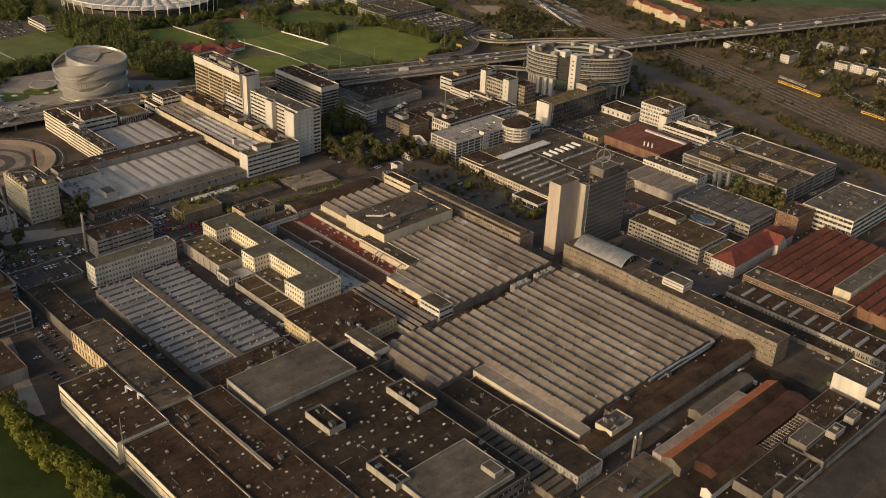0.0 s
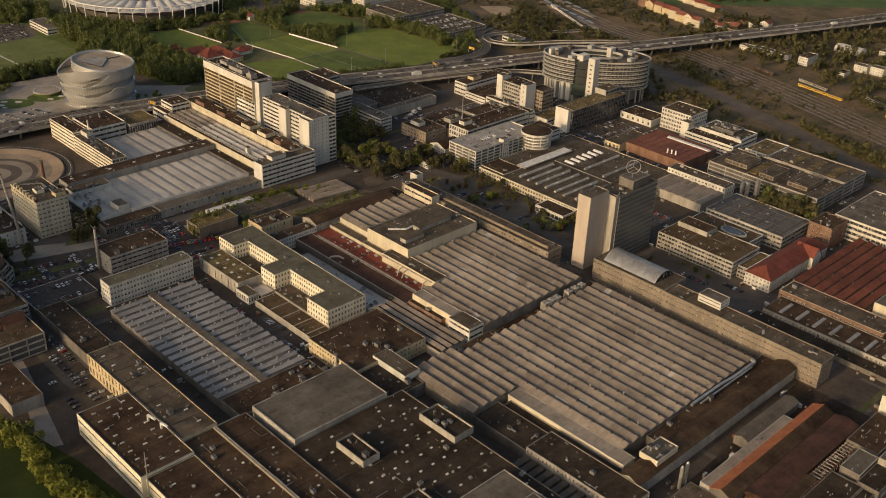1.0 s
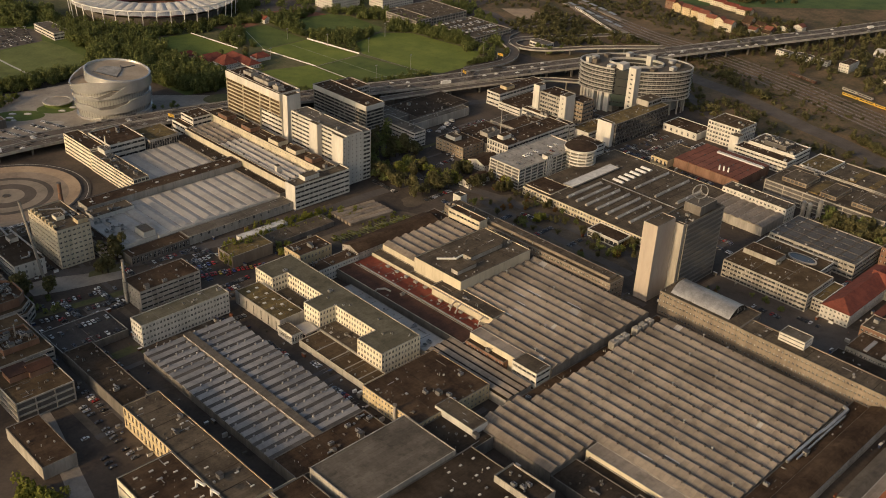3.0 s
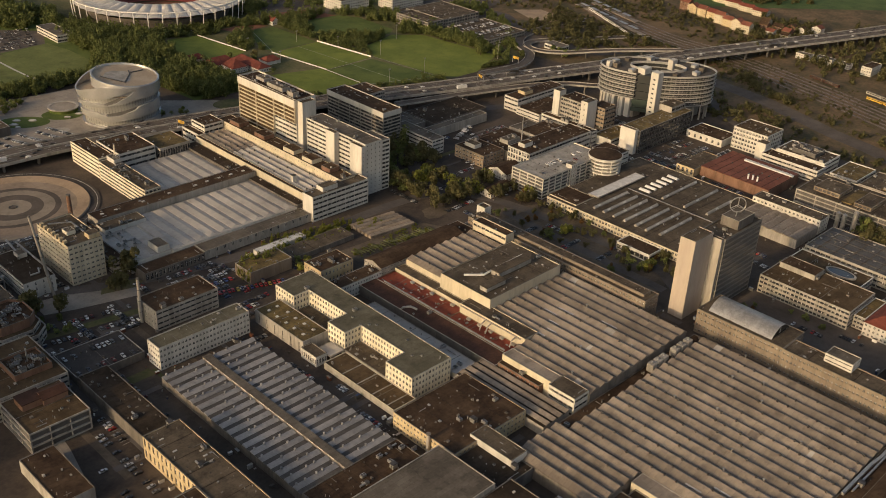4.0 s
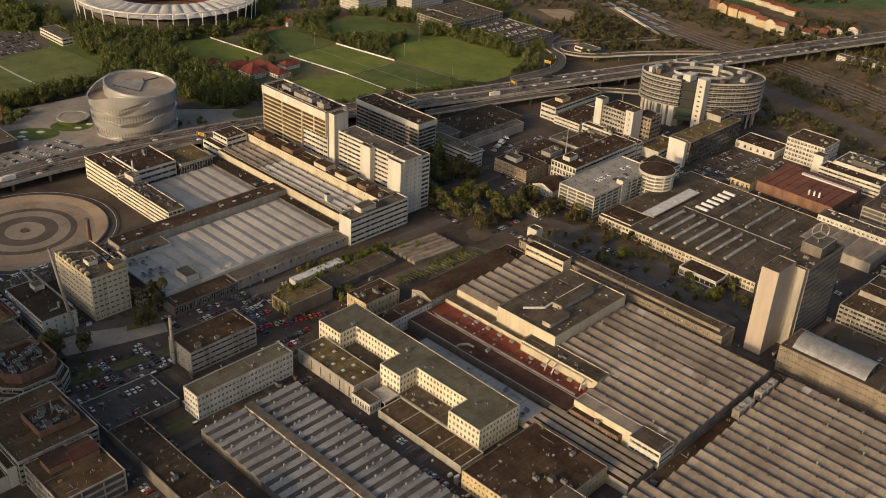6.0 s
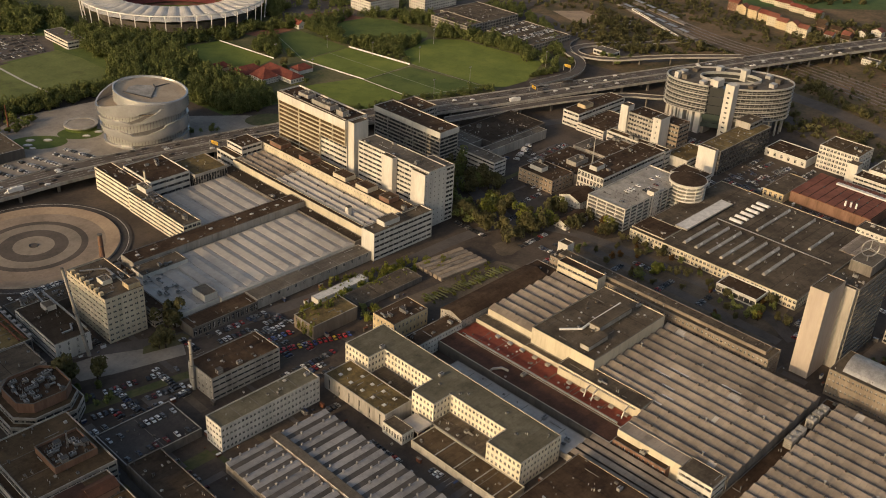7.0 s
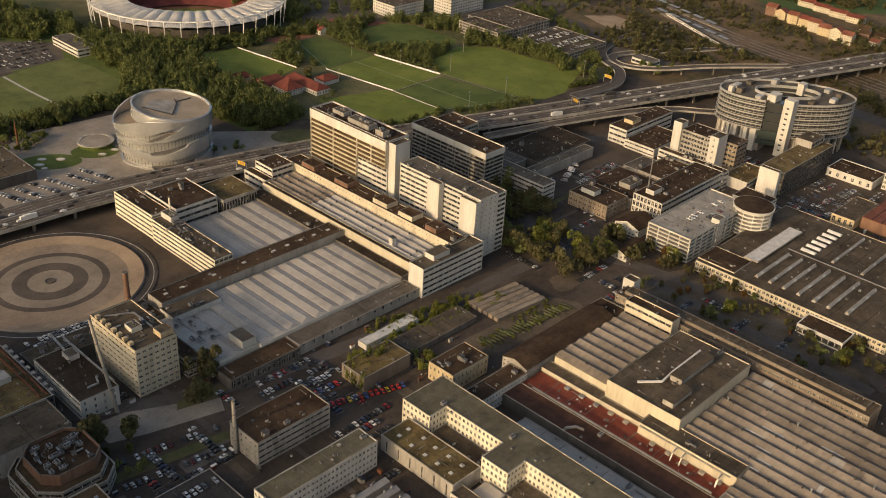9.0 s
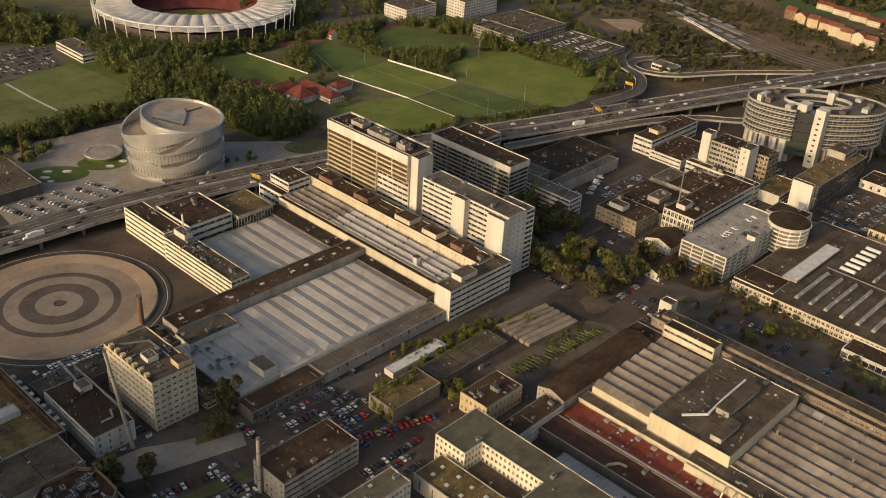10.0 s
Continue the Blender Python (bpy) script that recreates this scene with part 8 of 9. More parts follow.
t = thing("arched_hall", "pale arched tennis hall among the trees", "hall", (1240, 560, 0))
m = MB()
for i in range(12):
    a, b = math.pi * i / 12, math.pi * (i + 1) / 12
    m.face([(11 * math.cos(a), -17, 8 * math.sin(a)), (11 * math.cos(a), 17, 8 * math.sin(a)), (11 * math.cos(b), 17, 8 * math.sin(b)), (11 * math.cos(b), -17, 8 * math.sin(b))])
part("roof", m, "membrane", t, smooth=True)
for s_ in (-17, 17):
    m = MB()
    m.face([(11 * math.cos(math.pi * i / 12), s_, 8 * math.sin(math.pi * i / 12)) for i in range(13)])
    part("gable", m, "white_paint", t)

# ---- low things between the halls ----
block("ivy_house", "old house overgrown with ivy", "house", (343, 634, 377, 652), 8.6, "office_beige", "roof_moss", 2, {3: punched(5, 1.6, 2.4)}, parapet=0.3)
block("dark_flat_house", "small flat house with a brown roof and a lit yellow wall", "house", (377, 602, 405, 620), 11.0, "plaster_yellow", "bitumen_brown", 2, {3: punched(3, 1.2, 1.5), 0: punched(3, 1.2, 1.5)}, parapet=0.4, clutter=6)
gabled("brown_roof_hall", "long works house with a brown pitched roof", 410, 579, 489, 596, 12.0, 14.6, "concrete", "bitumen_brown", "x", 4, punched(2.8, 1.3, 1.6))
block("link_house", "low windowed link between works houses", "link building", (372, 578, 409.6, 590), 10.4, "plaster_white", "bitumen_brown", 3, {0: punched(2.4, 1.2, 1.5)}, parapet=0.3, clutter=5)
block("side_wing", "brown-roofed wing behind the works house", "low building", (489.4, 576, 502, 597), 11, "concrete", "bitumen_brown", parapet=0.3)
for k in range(6):
    m = MB()
    m.box(-20, -1.75, 0, 20, 1.75, 2.5)
    m.face([(-20.2, -1.95, 2.5), (20.2, -1.95, 2.5), (20.2, 0, 3.1), (-20.2, 0, 3.1)])
    m.face([(-20.2, 0, 3.1), (20.2, 0, 3.1), (20.2, 1.95, 2.5), (-20.2, 1.95, 2.5)])
    ob = part("timber_shed", m, "deck_brown" if k % 2 else "saw_sheet")
    ob.location = (467, 631 + k * 4.3, 0)
    ob.rotation_euler = (0, 0, -0.1)
    tagged(ob, "long low timber shed with a pale roof", "shed", "timber sheds")
block("white_roof_strip", "long low white roof in the yard", "shed", (369, 661, 410, 668), 3.6, white, "skylight_white", parapet=0.1)
block("yard_roof", "brown flat yard roof", "shed", (384, 640, 438, 656), 3.6, "concrete_dark", "roof_gravel", parapet=0.1)
sheet("nursery_lawn", [(418, 612), (498, 602), (502, 612), (494, 628), (418, 632)], 0.04, "soil", "bare soil and grass round the nursery rows", "lawn")
sheet("yard_floor", [(338, 160), (345, 208), (388, 208), (388, 232), (520, 240), (520, 160)], 0.045, "bitumen", "dark yard floor between the old sheds", "yard")
sheet("yard_sand", [(516 + 13 * math.cos(k * 0.524) * (1 + 0.18 * math.sin(k * 2.1)), 633 + 9 * math.sin(k * 0.524) * (1 + 0.2 * math.cos(k * 1.7))) for k in range(12)], 0.09, "soil", "sandy yard patch", "yard")


# ---- road sign gantries ----
def gantry(x, y, z, ang, w=14):
    t = thing("sign_gantry", "yellow road sign gantry on the motorway", "road sign", (x, y, z), "sign gantries")
    t.rotation_euler = (0, 0, ang)
    for s in (-w / 2, w / 2):
        m = MB()
        m.box(-0.2, s - 0.2, 0, 0.2, s + 0.2, 7)
        part("post", m, "metal_light", t)
    m = MB()
    m.box(-0.2, -w / 2, 6.4, 0.2, w / 2, 6.9, bottom=True)
    part("beam", m, "metal_light", t)
    m = MB()
    m.box(-0.35, -4, 4.6, -0.2, 3, 7.4, bottom=True)
    s = part("sign_panel", m, "yellow_paint", t)
    for k in range(3):
        m = MB()
        m.box(-0.38, -3.2, 5.2 + k * 0.7, -0.35, 1.5 - k * 0.6, 5.5 + k * 0.7)
        part("text_bar", m, "metal_dark", s)


gantry(446, 884, 8.4, 0.2, 10)
gantry(748, 806, 9.6, -0.3, 12)
gantry(830, 830, 7, 0.1, 8)


# ---- trees ----
def crown_mesh(seed, r, h, n, leaf, lobes=9, m="leaf"):
    """A crown of small leaf clumps on several lobes, with gaps."""
    rs = np.random.RandomState(seed)
    ctr = rs.normal(size=(lobes, 3)) * np.array([0.42, 0.42, 0.34])
    ctr[0] = 0
    rad = rs.uniform(0.34, 0.58, lobes)
    li = rs.randint(0, lobes, n)
    d = rs.normal(size=(n, 3))
    d /= np.linalg.norm(d, axis=1)[:, None]
    p = ctr[li] + d * (rad[li] * rs.uniform(0.72, 1.08, n))[:, None]
    p[:, 2] = np.maximum(p[:, 2], -0.62 + 0.1 * rs.rand(n))
    nrm = d + rs.normal(size=(n, 3)) * 0.45
    nrm /= np.linalg.norm(nrm, axis=1)[:, None]
    u = np.cross(nrm, rs.normal(size=(n, 3)))
    u /= np.linalg.norm(u, axis=1)[:, None]
    w = np.cross(nrm, u)
    c = p * np.array([r, r, h / 1.5])
    s = (leaf * rs.uniform(0.6, 1.3, n))[:, None]
    bulge = nrm * s * 0.35
    v = np.stack([c - u * s - bulge, c - w * s * 0.85 + bulge, c + u * s - bulge, c + w * s * 0.85 + bulge], 1).reshape(-1, 3)
    return v, n


def crown_faces(n):
    b = np.arange(n)[:, None] * 4
    return np.concatenate([b + np.array([[0, 1, 3]]), b + np.array([[1, 2, 3]])], 0)


def quick_mesh(name, v, f, m):
    me = bpy.data.meshes.new(name)
    me.vertices.add(len(v))
    me.vertices.foreach_set("co", np.ascontiguousarray(v, dtype=np.float32).ravel())
    me.loops.add(f.size)
    me.loops.foreach_set("vertex_index", np.ascontiguousarray(f, dtype=np.int32).ravel())
    me.polygons.add(len(f))
    me.polygons.foreach_set("loop_start", np.arange(0, f.size, f.shape[1], dtype=np.int32))
    me.materials.append(MATS[m])
    me.update(calc_edges=True)
    return me


def tree_proto(seed, r, h, m, n=420, leaf=0.75):
    t = thing("tree", "leafy broad-crowned green tree" if m == "leaf" else "dull olive-green broad-crowned tree" if m == "leaf_olive" else ("yellow-green leafy tree in early autumn" if m == "leaf_yellow" else "small rust-brown tree in autumn leaf"), "tree", (0, 0, -400), "trees")
    mb = MB()
    th = h * 0.45
    mb.cyl(0, 0, 0, th, r * 0.09, r * 0.055, n=8)
    rs = random.Random(seed)
    for k in range(5):
        a = rs.uniform(0, 6.28)
        mb.bar((0, 0, th * rs.uniform(0.6, 0.95)), (r * 0.5 * math.cos(a), r * 0.5 * math.sin(a), th + h * 0.22), r * 0.03)
    part("trunk", mb, "bark", t)
    v, k = crown_mesh(seed, r, h * 0.8, n, leaf)
    v = v + np.array([0, 0, h * 0.58])
    part("crown", quick_mesh("crown", v, crown_faces(k), m), m, t)
    return t


PROTO = [tree_proto(1, 4.6, 10, "leaf"), tree_proto(2, 5.4, 12, "leaf"), tree_proto(3, 4.0, 9, "leaf_yellow"), tree_proto(4, 5.0, 10, "leaf_yellow"), tree_proto(5, 3.2, 7, "leaf_autumn", 260, 0.6), tree_proto(6, 3.4, 8, "leaf", 280, 0.6), tree_proto(7, 4.8, 10, "leaf_olive"), tree_proto(8, 4.0, 9, "leaf_olive")]
used = set()


def tree(x, y, k, s=1.0, rnd=random):
    p = PROTO[k]
    m = Matrix.Translation((x, y, 0)) @ Matrix.Rotation(rnd.uniform(0, 6.28), 4, "Z")
    if k not in used:
        used.add(k)
        p.matrix_basis = m
        ob = p
    else:
        ob = copy_thing(p, m)
    ob.scale = (s, s, s * rnd.uniform(0.9, 1.15))


rnd = random.Random(77)
spots = []
for _ in range(44):
    spots.append((rnd.uniform(518, 566), rnd.uniform(632, 690), [6, 7, 3, 6, 0, 7], 1.1))
for _ in range(34):
    spots.append((rnd.uniform(522, 588), rnd.uniform(694, 745), [6, 7, 6, 1], 1.2))
for _ in range(20):
    spots.append((rnd.uniform(528, 574), rnd.uniform(462, 600), [5, 4, 2, 5], 0.75))
for _ in range(24):
    spots.append((rnd.uniform(568, 596), rnd.uniform(586, 650), [6, 3, 4, 7, 7], 0.9))
for _ in range(14):
    spots.append((rnd.uniform(352, 440), rnd.uniform(652, 663), [2, 5, 3, 2], 0.5))
for _ in range(10):
    spots.append((rnd.uniform(372, 392), rnd.uniform(626, 648), [2, 3, 5], 0.6))
for x, y in ((288, 700), (290, 697), (217, 684), (219, 687), (232, 682), (272, 685), (275, 683)):
    spots.append((x, y, [6, 7], 1.35))
for _ in range(66):
    u = rnd.random()
    spots.append((138.5 + 14 * u + rnd.uniform(-4.5, 4.5), 508 - 170 * u + rnd.uniform(-6, 6), [3, 2, 3, 3], 1.12))
for _ in range(26):
    spots.append((rnd.uniform(718, 746), rnd.uniform(334, 396), [6, 7, 0, 6], 1.4))
for _ in range(7):
    spots.append((rnd.uniform(645, 666), rnd.uniform(386, 412), [0, 5], 0.6))
for _ in range(10):
    spots.append((rnd.uniform(556, 600), rnd.uniform(340, 404), [5, 0, 4], 0.55))
for _ in range(22):
    spots.append((rnd.uniform(330, 375), rnd.uniform(1030, 1062), [5, 2, 0], 0.7))
for _ in range(10):
    spots.append((rnd.uniform(440, 500), rnd.uniform(926, 950), [5, 0], 0.6))
for x, y in ((572, 1012), (566, 1040), (604, 1042), (622, 1022), (626, 1030), (574, 992), (612, 976), (598, 972)):
    spots.append((x, y, [0, 6, 5], 0.8))
for _ in range(14):
    spots.append((rnd.uniform(835, 870), rnd.uniform(850, 905), [0, 1, 5], 0.9))
for _ in range(10):
    spots.append((rnd.uniform(905, 925), rnd.uniform(815, 850), [0, 5, 1], 0.8))
for _ in range(10):
    spots.append((rnd.uniform(205, 232), rnd.uniform(655, 690), [5, 0], 0.5))
for _ in range(40):
    spots.append((rnd.choice([572, 577, 583, 588]) + rnd.uniform(-1, 1), rnd.uniform(450, 592), [6, 7, 7, 4, 5], 0.62))
for _ in range(14):
    spots.append((rnd.uniform(545, 566), rnd.uniform(440, 600), [7, 6, 5, 4], 0.5))


def free(x, y, r):
    return not any(a - r < x < c + r and b - r < y < d + r for a, b, c, d in FOOT)


for x, y, ks, s in spots:
    if not free(x, y, 0.6):
        continue
    tree(x, y, rnd.choice(ks), s * rnd.uniform(0.75, 1.2), rnd)

# far woods, hedges and scrub bushes as one mass each
VAR = [crown_mesh(100 + i, 1.0, 1.5, 210, 0.155, 9) for i in range(6)]
LOW = [crown_mesh(200 + i, 1.0, 1.5, 60, 0.3, 7) for i in range(6)]


def woods(name, label, pts, m, var=VAR):
    """One mesh of many crowns. pts: x, y, radius, height."""
    vs, k = [], 0
    for i, (x, y, r, h) in enumerate(pts):
        v, n = var[i % 6]
        a = i * 2.4
        R = np.array([[math.cos(a), math.sin(a), 0], [-math.sin(a), math.cos(a), 0], [0, 0, 1]])
        vs.append((v @ R) * np.array([r, r, h * 0.62]) + np.array([x, y, h * 0.5]))
        k += n
    ob = new(name, quick_mesh(name, np.concatenate(vs), crown_faces(k), m))
    tagged(ob, label, "trees", kind="stuff")


def on_road(x, y):
    return any((Vector((x, y)) - Vector(a).lerp(Vector(b), k / 4)).length < 14 for a, b in zip(RAIL_ROAD, RAIL_ROAD[1:]) for k in range(5))


def inside(x, y, poly):
    hit = False
    for i in range(len(poly)):
        (x1, y1), (x2, y2) = poly[i - 1], poly[i]
        if (y1 > y) != (y2 > y) and x < (x2 - x1) * (y - y1) / (y2 - y1) + x1:
            hit = not hit
    return hit


def on_pitch(x, y):
    return any(inside(x + dx, y + dy, p) for p in PITCHES.values() for dx, dy in ((0, 0), (2, 2), (-2, -2)))


def scatter(n, poly, r, h, rnd):
    xs, ys = [p[0] for p in poly], [p[1] for p in poly]
    out = []
    while len(out) < n:
        x, y = rnd.uniform(min(xs), max(xs)), rnd.uniform(min(ys), max(ys))
        ins = inside(x, y, poly)
        if ins and (on_road(x, y) or on_pitch(x, y)):
            n -= 1
        elif ins:
            f = rnd.uniform(0.75, 1.25)
            out.append((x, y, rnd.uniform(*r) * f, rnd.uniform(*h) * f))
    return out


rnd = random.Random(9)
wd = scatter(900, [(478, 1062), (500, 1005), (512, 952), (556, 946), (566, 1010), (552, 1060), (572, 1140), (560, 1180), (500, 1210), (492, 1120)], (3.6, 5.4), (9, 14), rnd)
wd += scatter(620, [(500, 1215), (534, 1300), (480, 1420), (260, 1520), (160, 1400), (300, 1300), (447, 1298), (500, 1255)], (5, 8), (10, 16), rnd)
woods("wood", "dense green wood beside the museum", wd, "leaf")
wd = scatter(130, [(330, 1062), (345, 1078), (480, 1082), (478, 1066), (400, 1062)], (3.5, 5.5), (8, 12), rnd)
wd += scatter(60, [(470, 1090), (490, 1060), (498, 1075), (486, 1120)], (3.5, 5.5), (8, 12), rnd)
wd += scatter(110, [(668, 1145), (724, 1120), (716, 1050), (724, 1046), (736, 1120), (674, 1158)], (3, 5), (6, 10), rnd)
wd += scatter(120, [(724, 1044), (734, 1040), (800, 1000), (806, 994), (745, 1000)], (3, 5), (6, 9), rnd)
wd += scatter(170, [(806, 996), (836, 1016), (846, 1030), (868, 1000), (866, 905), (852, 900)], (3.5, 5.5), (7, 11), rnd)
wd += scatter(80, [(650, 1048), (718, 1043), (719, 1050), (652, 1056)], (2.5, 4), (4, 7), rnd)
wd += scatter(60, [(644, 948), (730, 963), (738, 966), (738, 956), (650, 944)], (1.5, 2.6), (3, 5), rnd)
wd += scatter(80, [(742, 868), (748, 866), (836, 846), (838, 850)], (1.6, 3), (3, 5), rnd)
wd += scatter(60, [(570, 905), (600, 870), (668, 888), (600, 900)], (2, 3.5), (4, 7), rnd)
wd += scatter(110, [(745, 1110), (800, 1090), (850, 1030), (870, 1065), (820, 1110), (760, 1140)], (3.5, 6), (7, 11), rnd)
wd += scatter(420, [(700, 1220), (960, 1060), (1100, 1000), (1200, 1150), (900, 1500), (700, 1400)], (4, 8), (6, 12), rnd)
wd += scatter(260, [(540, 1140), (570, 1150), (640, 1128), (676, 1150), (680, 1165), (590, 1165), (545, 1230), (520, 1300), (505, 1230)], (3, 5.5), (6, 11), rnd)
wd += scatter(90, [(745, 1110), (736, 1050), (745, 1045), (756, 1110), (720, 1170), (760, 1190), (750, 1215), (708, 1190)], (3, 5), (6, 10), rnd)
wd += scatter(90, [(556, 900), (590, 860), (680, 858), (745, 846), (746, 858), (672, 884), (600, 896)], (2.2, 4), (4, 8), rnd)
wd += scatter(110, [(880, 870), (905, 900), (960, 960), (1000, 1040), (960, 1060), (950, 970), (880, 890)], (2.5, 4.5), (4, 8), rnd)
wd += scatter(120, [(722, 1036), (736, 1060), (806, 1006), (752, 992), (736, 960), (733, 960)], (2.4, 4), (4, 8), rnd)
wd += scatter(90, [(836, 984), (852, 876), (866, 880), (872, 960), (842, 1016)], (2.6, 4.4), (5, 9), rnd)
wd += scatter(60, [(634, 1056), (652, 1064), (684, 1120), (660, 1116), (628, 1090)], (2.6, 4.4), (5, 9), rnd)
woods("tree_belt", "belts of green trees round the pitches", wd, "leaf")
wd = scatter(70, [(1000, 664), (1016, 656), (978, 570), (946, 502), (932, 506), (964, 576)], (2.6, 4.6), (4, 8), rnd)
wd += scatter(46, [(930, 500), (946, 496), (922, 440), (896, 360), (884, 364), (908, 430)], (2.4, 4.4), (4, 8), rnd)
wd += scatter(50, [(884, 360), (912, 360), (892, 300), (884, 220), (866, 224), (872, 300)], (2.8, 5), (4, 9), rnd)
woods("road_hedge", "dull green bushes and small trees beside the railway road", wd, "leaf_olive", LOW)
wd = scatter(110, [(880, 640), (905, 690), (960, 690), (930, 560), (880, 470), (866, 470)], (2.5, 4.5), (3, 7), rnd)
wd += scatter(230, [(872, 470), (900, 460), (940, 380), (960, 200), (860, 200), (852, 330)], (2.5, 5), (3, 8), rnd)
wd += scatter(130, [(980, 760), (1060, 720), (1000, 480), (930, 560)], (1.5, 3), (1.5, 4), rnd)
wd += scatter(230, [(960, 960), (1070, 930), (1030, 790), (960, 800), (940, 870)], (2.5, 5), (3, 8), rnd)
wd += scatter(180, [(1100, 1000), (1230, 930), (1130, 720), (1090, 740), (1120, 860)], (2, 4), (2, 5), rnd)
wd += scatter(160, [(925, 455), (945, 470), (925, 400), (918, 330), (896, 330), (905, 400)], (3, 5), (4, 8), rnd)
wd += scatter(700, [(960, 690), (1100, 720), (1075, 560), (1020, 330), (930, 330), (940, 480)], (0.6, 1.6), (0.5, 1.4), rnd)
wd += scatter(260, [(1000, 1040), (1100, 1090), (1230, 960), (1190, 800), (1130, 760), (1150, 900), (1060, 960)], (1.6, 3.6), (2, 5), rnd)
wd += scatter(260, [(1030, 800), (1045, 960), (1075, 970), (1050, 800), (1030, 640), (1015, 640)], (1.4, 3.0), (1.5, 4), rnd)
woods("scrub_bushes", "olive scrub bushes on the railway land", wd, "leaf_olive", LOW)
wd = scatter(160, [(1120, 760), (1250, 780), (1330, 640), (1330, 350), (1090, 330), (1070, 480), (1090, 640)], (3, 5.5), (6, 11), rnd)
wd += scatter(160, [(1060, 480), (1090, 480), (1060, 320), (1000, 220), (960, 220), (1000, 330)], (3, 5), (4, 8), rnd)
wd += scatter(150, [(1240, 960), (1330, 800), (1400, 760), (1420, 900), (1300, 1010)], (3, 5), (6, 10), rnd)
wd += [p for p in scatter(560, [(1104, 640), (1190, 655), (1420, 560), (1520, 300), (1200, 320), (1120, 420)], (3.2, 5.6), (6, 11), rnd) if free(p[0], p[1], 1.5)]
wd += [p for p in scatter(170, [(1160, 720), (1190, 760), (1260, 760), (1290, 700), (1200, 680)], (2.4, 4.4), (4, 8), rnd) if free(p[0], p[1], 1.0)]
woods("garden_trees", "garden trees among the houses", wd, "leaf_olive", LOW)
wd = scatter(90, [(380, 658), (440, 646), (470, 640), (470, 652), (420, 672), (380, 680)], (1.2, 2.2), (2, 4.5), rnd)
wd += scatter(60, [(341, 633), (345, 655), (380, 655), (380, 648), (350, 640)], (1.4, 2.4), (6, 10), rnd)
wd += scatter(70, [(376, 650), (440, 643), (452, 668), (380, 676)], (1.2, 2.2), (2, 4), rnd)
wd += scatter(50, [(420, 614), (490, 613), (490, 627), (424, 628)], (0.9, 1.6), (1, 2), rnd)
woods("hedge", "ivy and yellow-green hedges in the works yard", wd, "leaf_yellow")


# rows of clipped nursery plants in the works yard
for k in range(25):
    v, n = crown_mesh(300 + k % 5, 1.0, 1.5, 90, 0.3, 9)
    x = 424 + k * 2.85
    y = 621.5 - k * 0.28
    me = quick_mesh("plant_bed", v * np.array([0.75, 4.6, 0.75]) + np.array([0, 0, 0.7]), crown_faces(n), "leaf_grey")
    ob = tagged(new("plant_bed", me), "clipped grey-green row of nursery plants", "plant row", "nursery rows")
    ob.location = (x, y, 0)
    ob.rotation_euler = (0, 0, 0.12)

# unseen grassy hill, added to keep the low sun off the west yards
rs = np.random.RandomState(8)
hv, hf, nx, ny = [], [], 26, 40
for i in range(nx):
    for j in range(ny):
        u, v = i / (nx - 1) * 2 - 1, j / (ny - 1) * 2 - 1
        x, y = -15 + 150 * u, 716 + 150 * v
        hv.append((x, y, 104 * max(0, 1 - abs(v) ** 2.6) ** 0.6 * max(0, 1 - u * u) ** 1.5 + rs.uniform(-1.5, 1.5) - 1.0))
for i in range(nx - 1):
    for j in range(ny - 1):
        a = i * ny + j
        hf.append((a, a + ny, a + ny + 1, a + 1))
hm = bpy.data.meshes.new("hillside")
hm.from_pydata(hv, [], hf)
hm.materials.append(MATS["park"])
tagged(new("hillside", hm), "unseen hill added to shade the west yards", "hill", kind="structure")


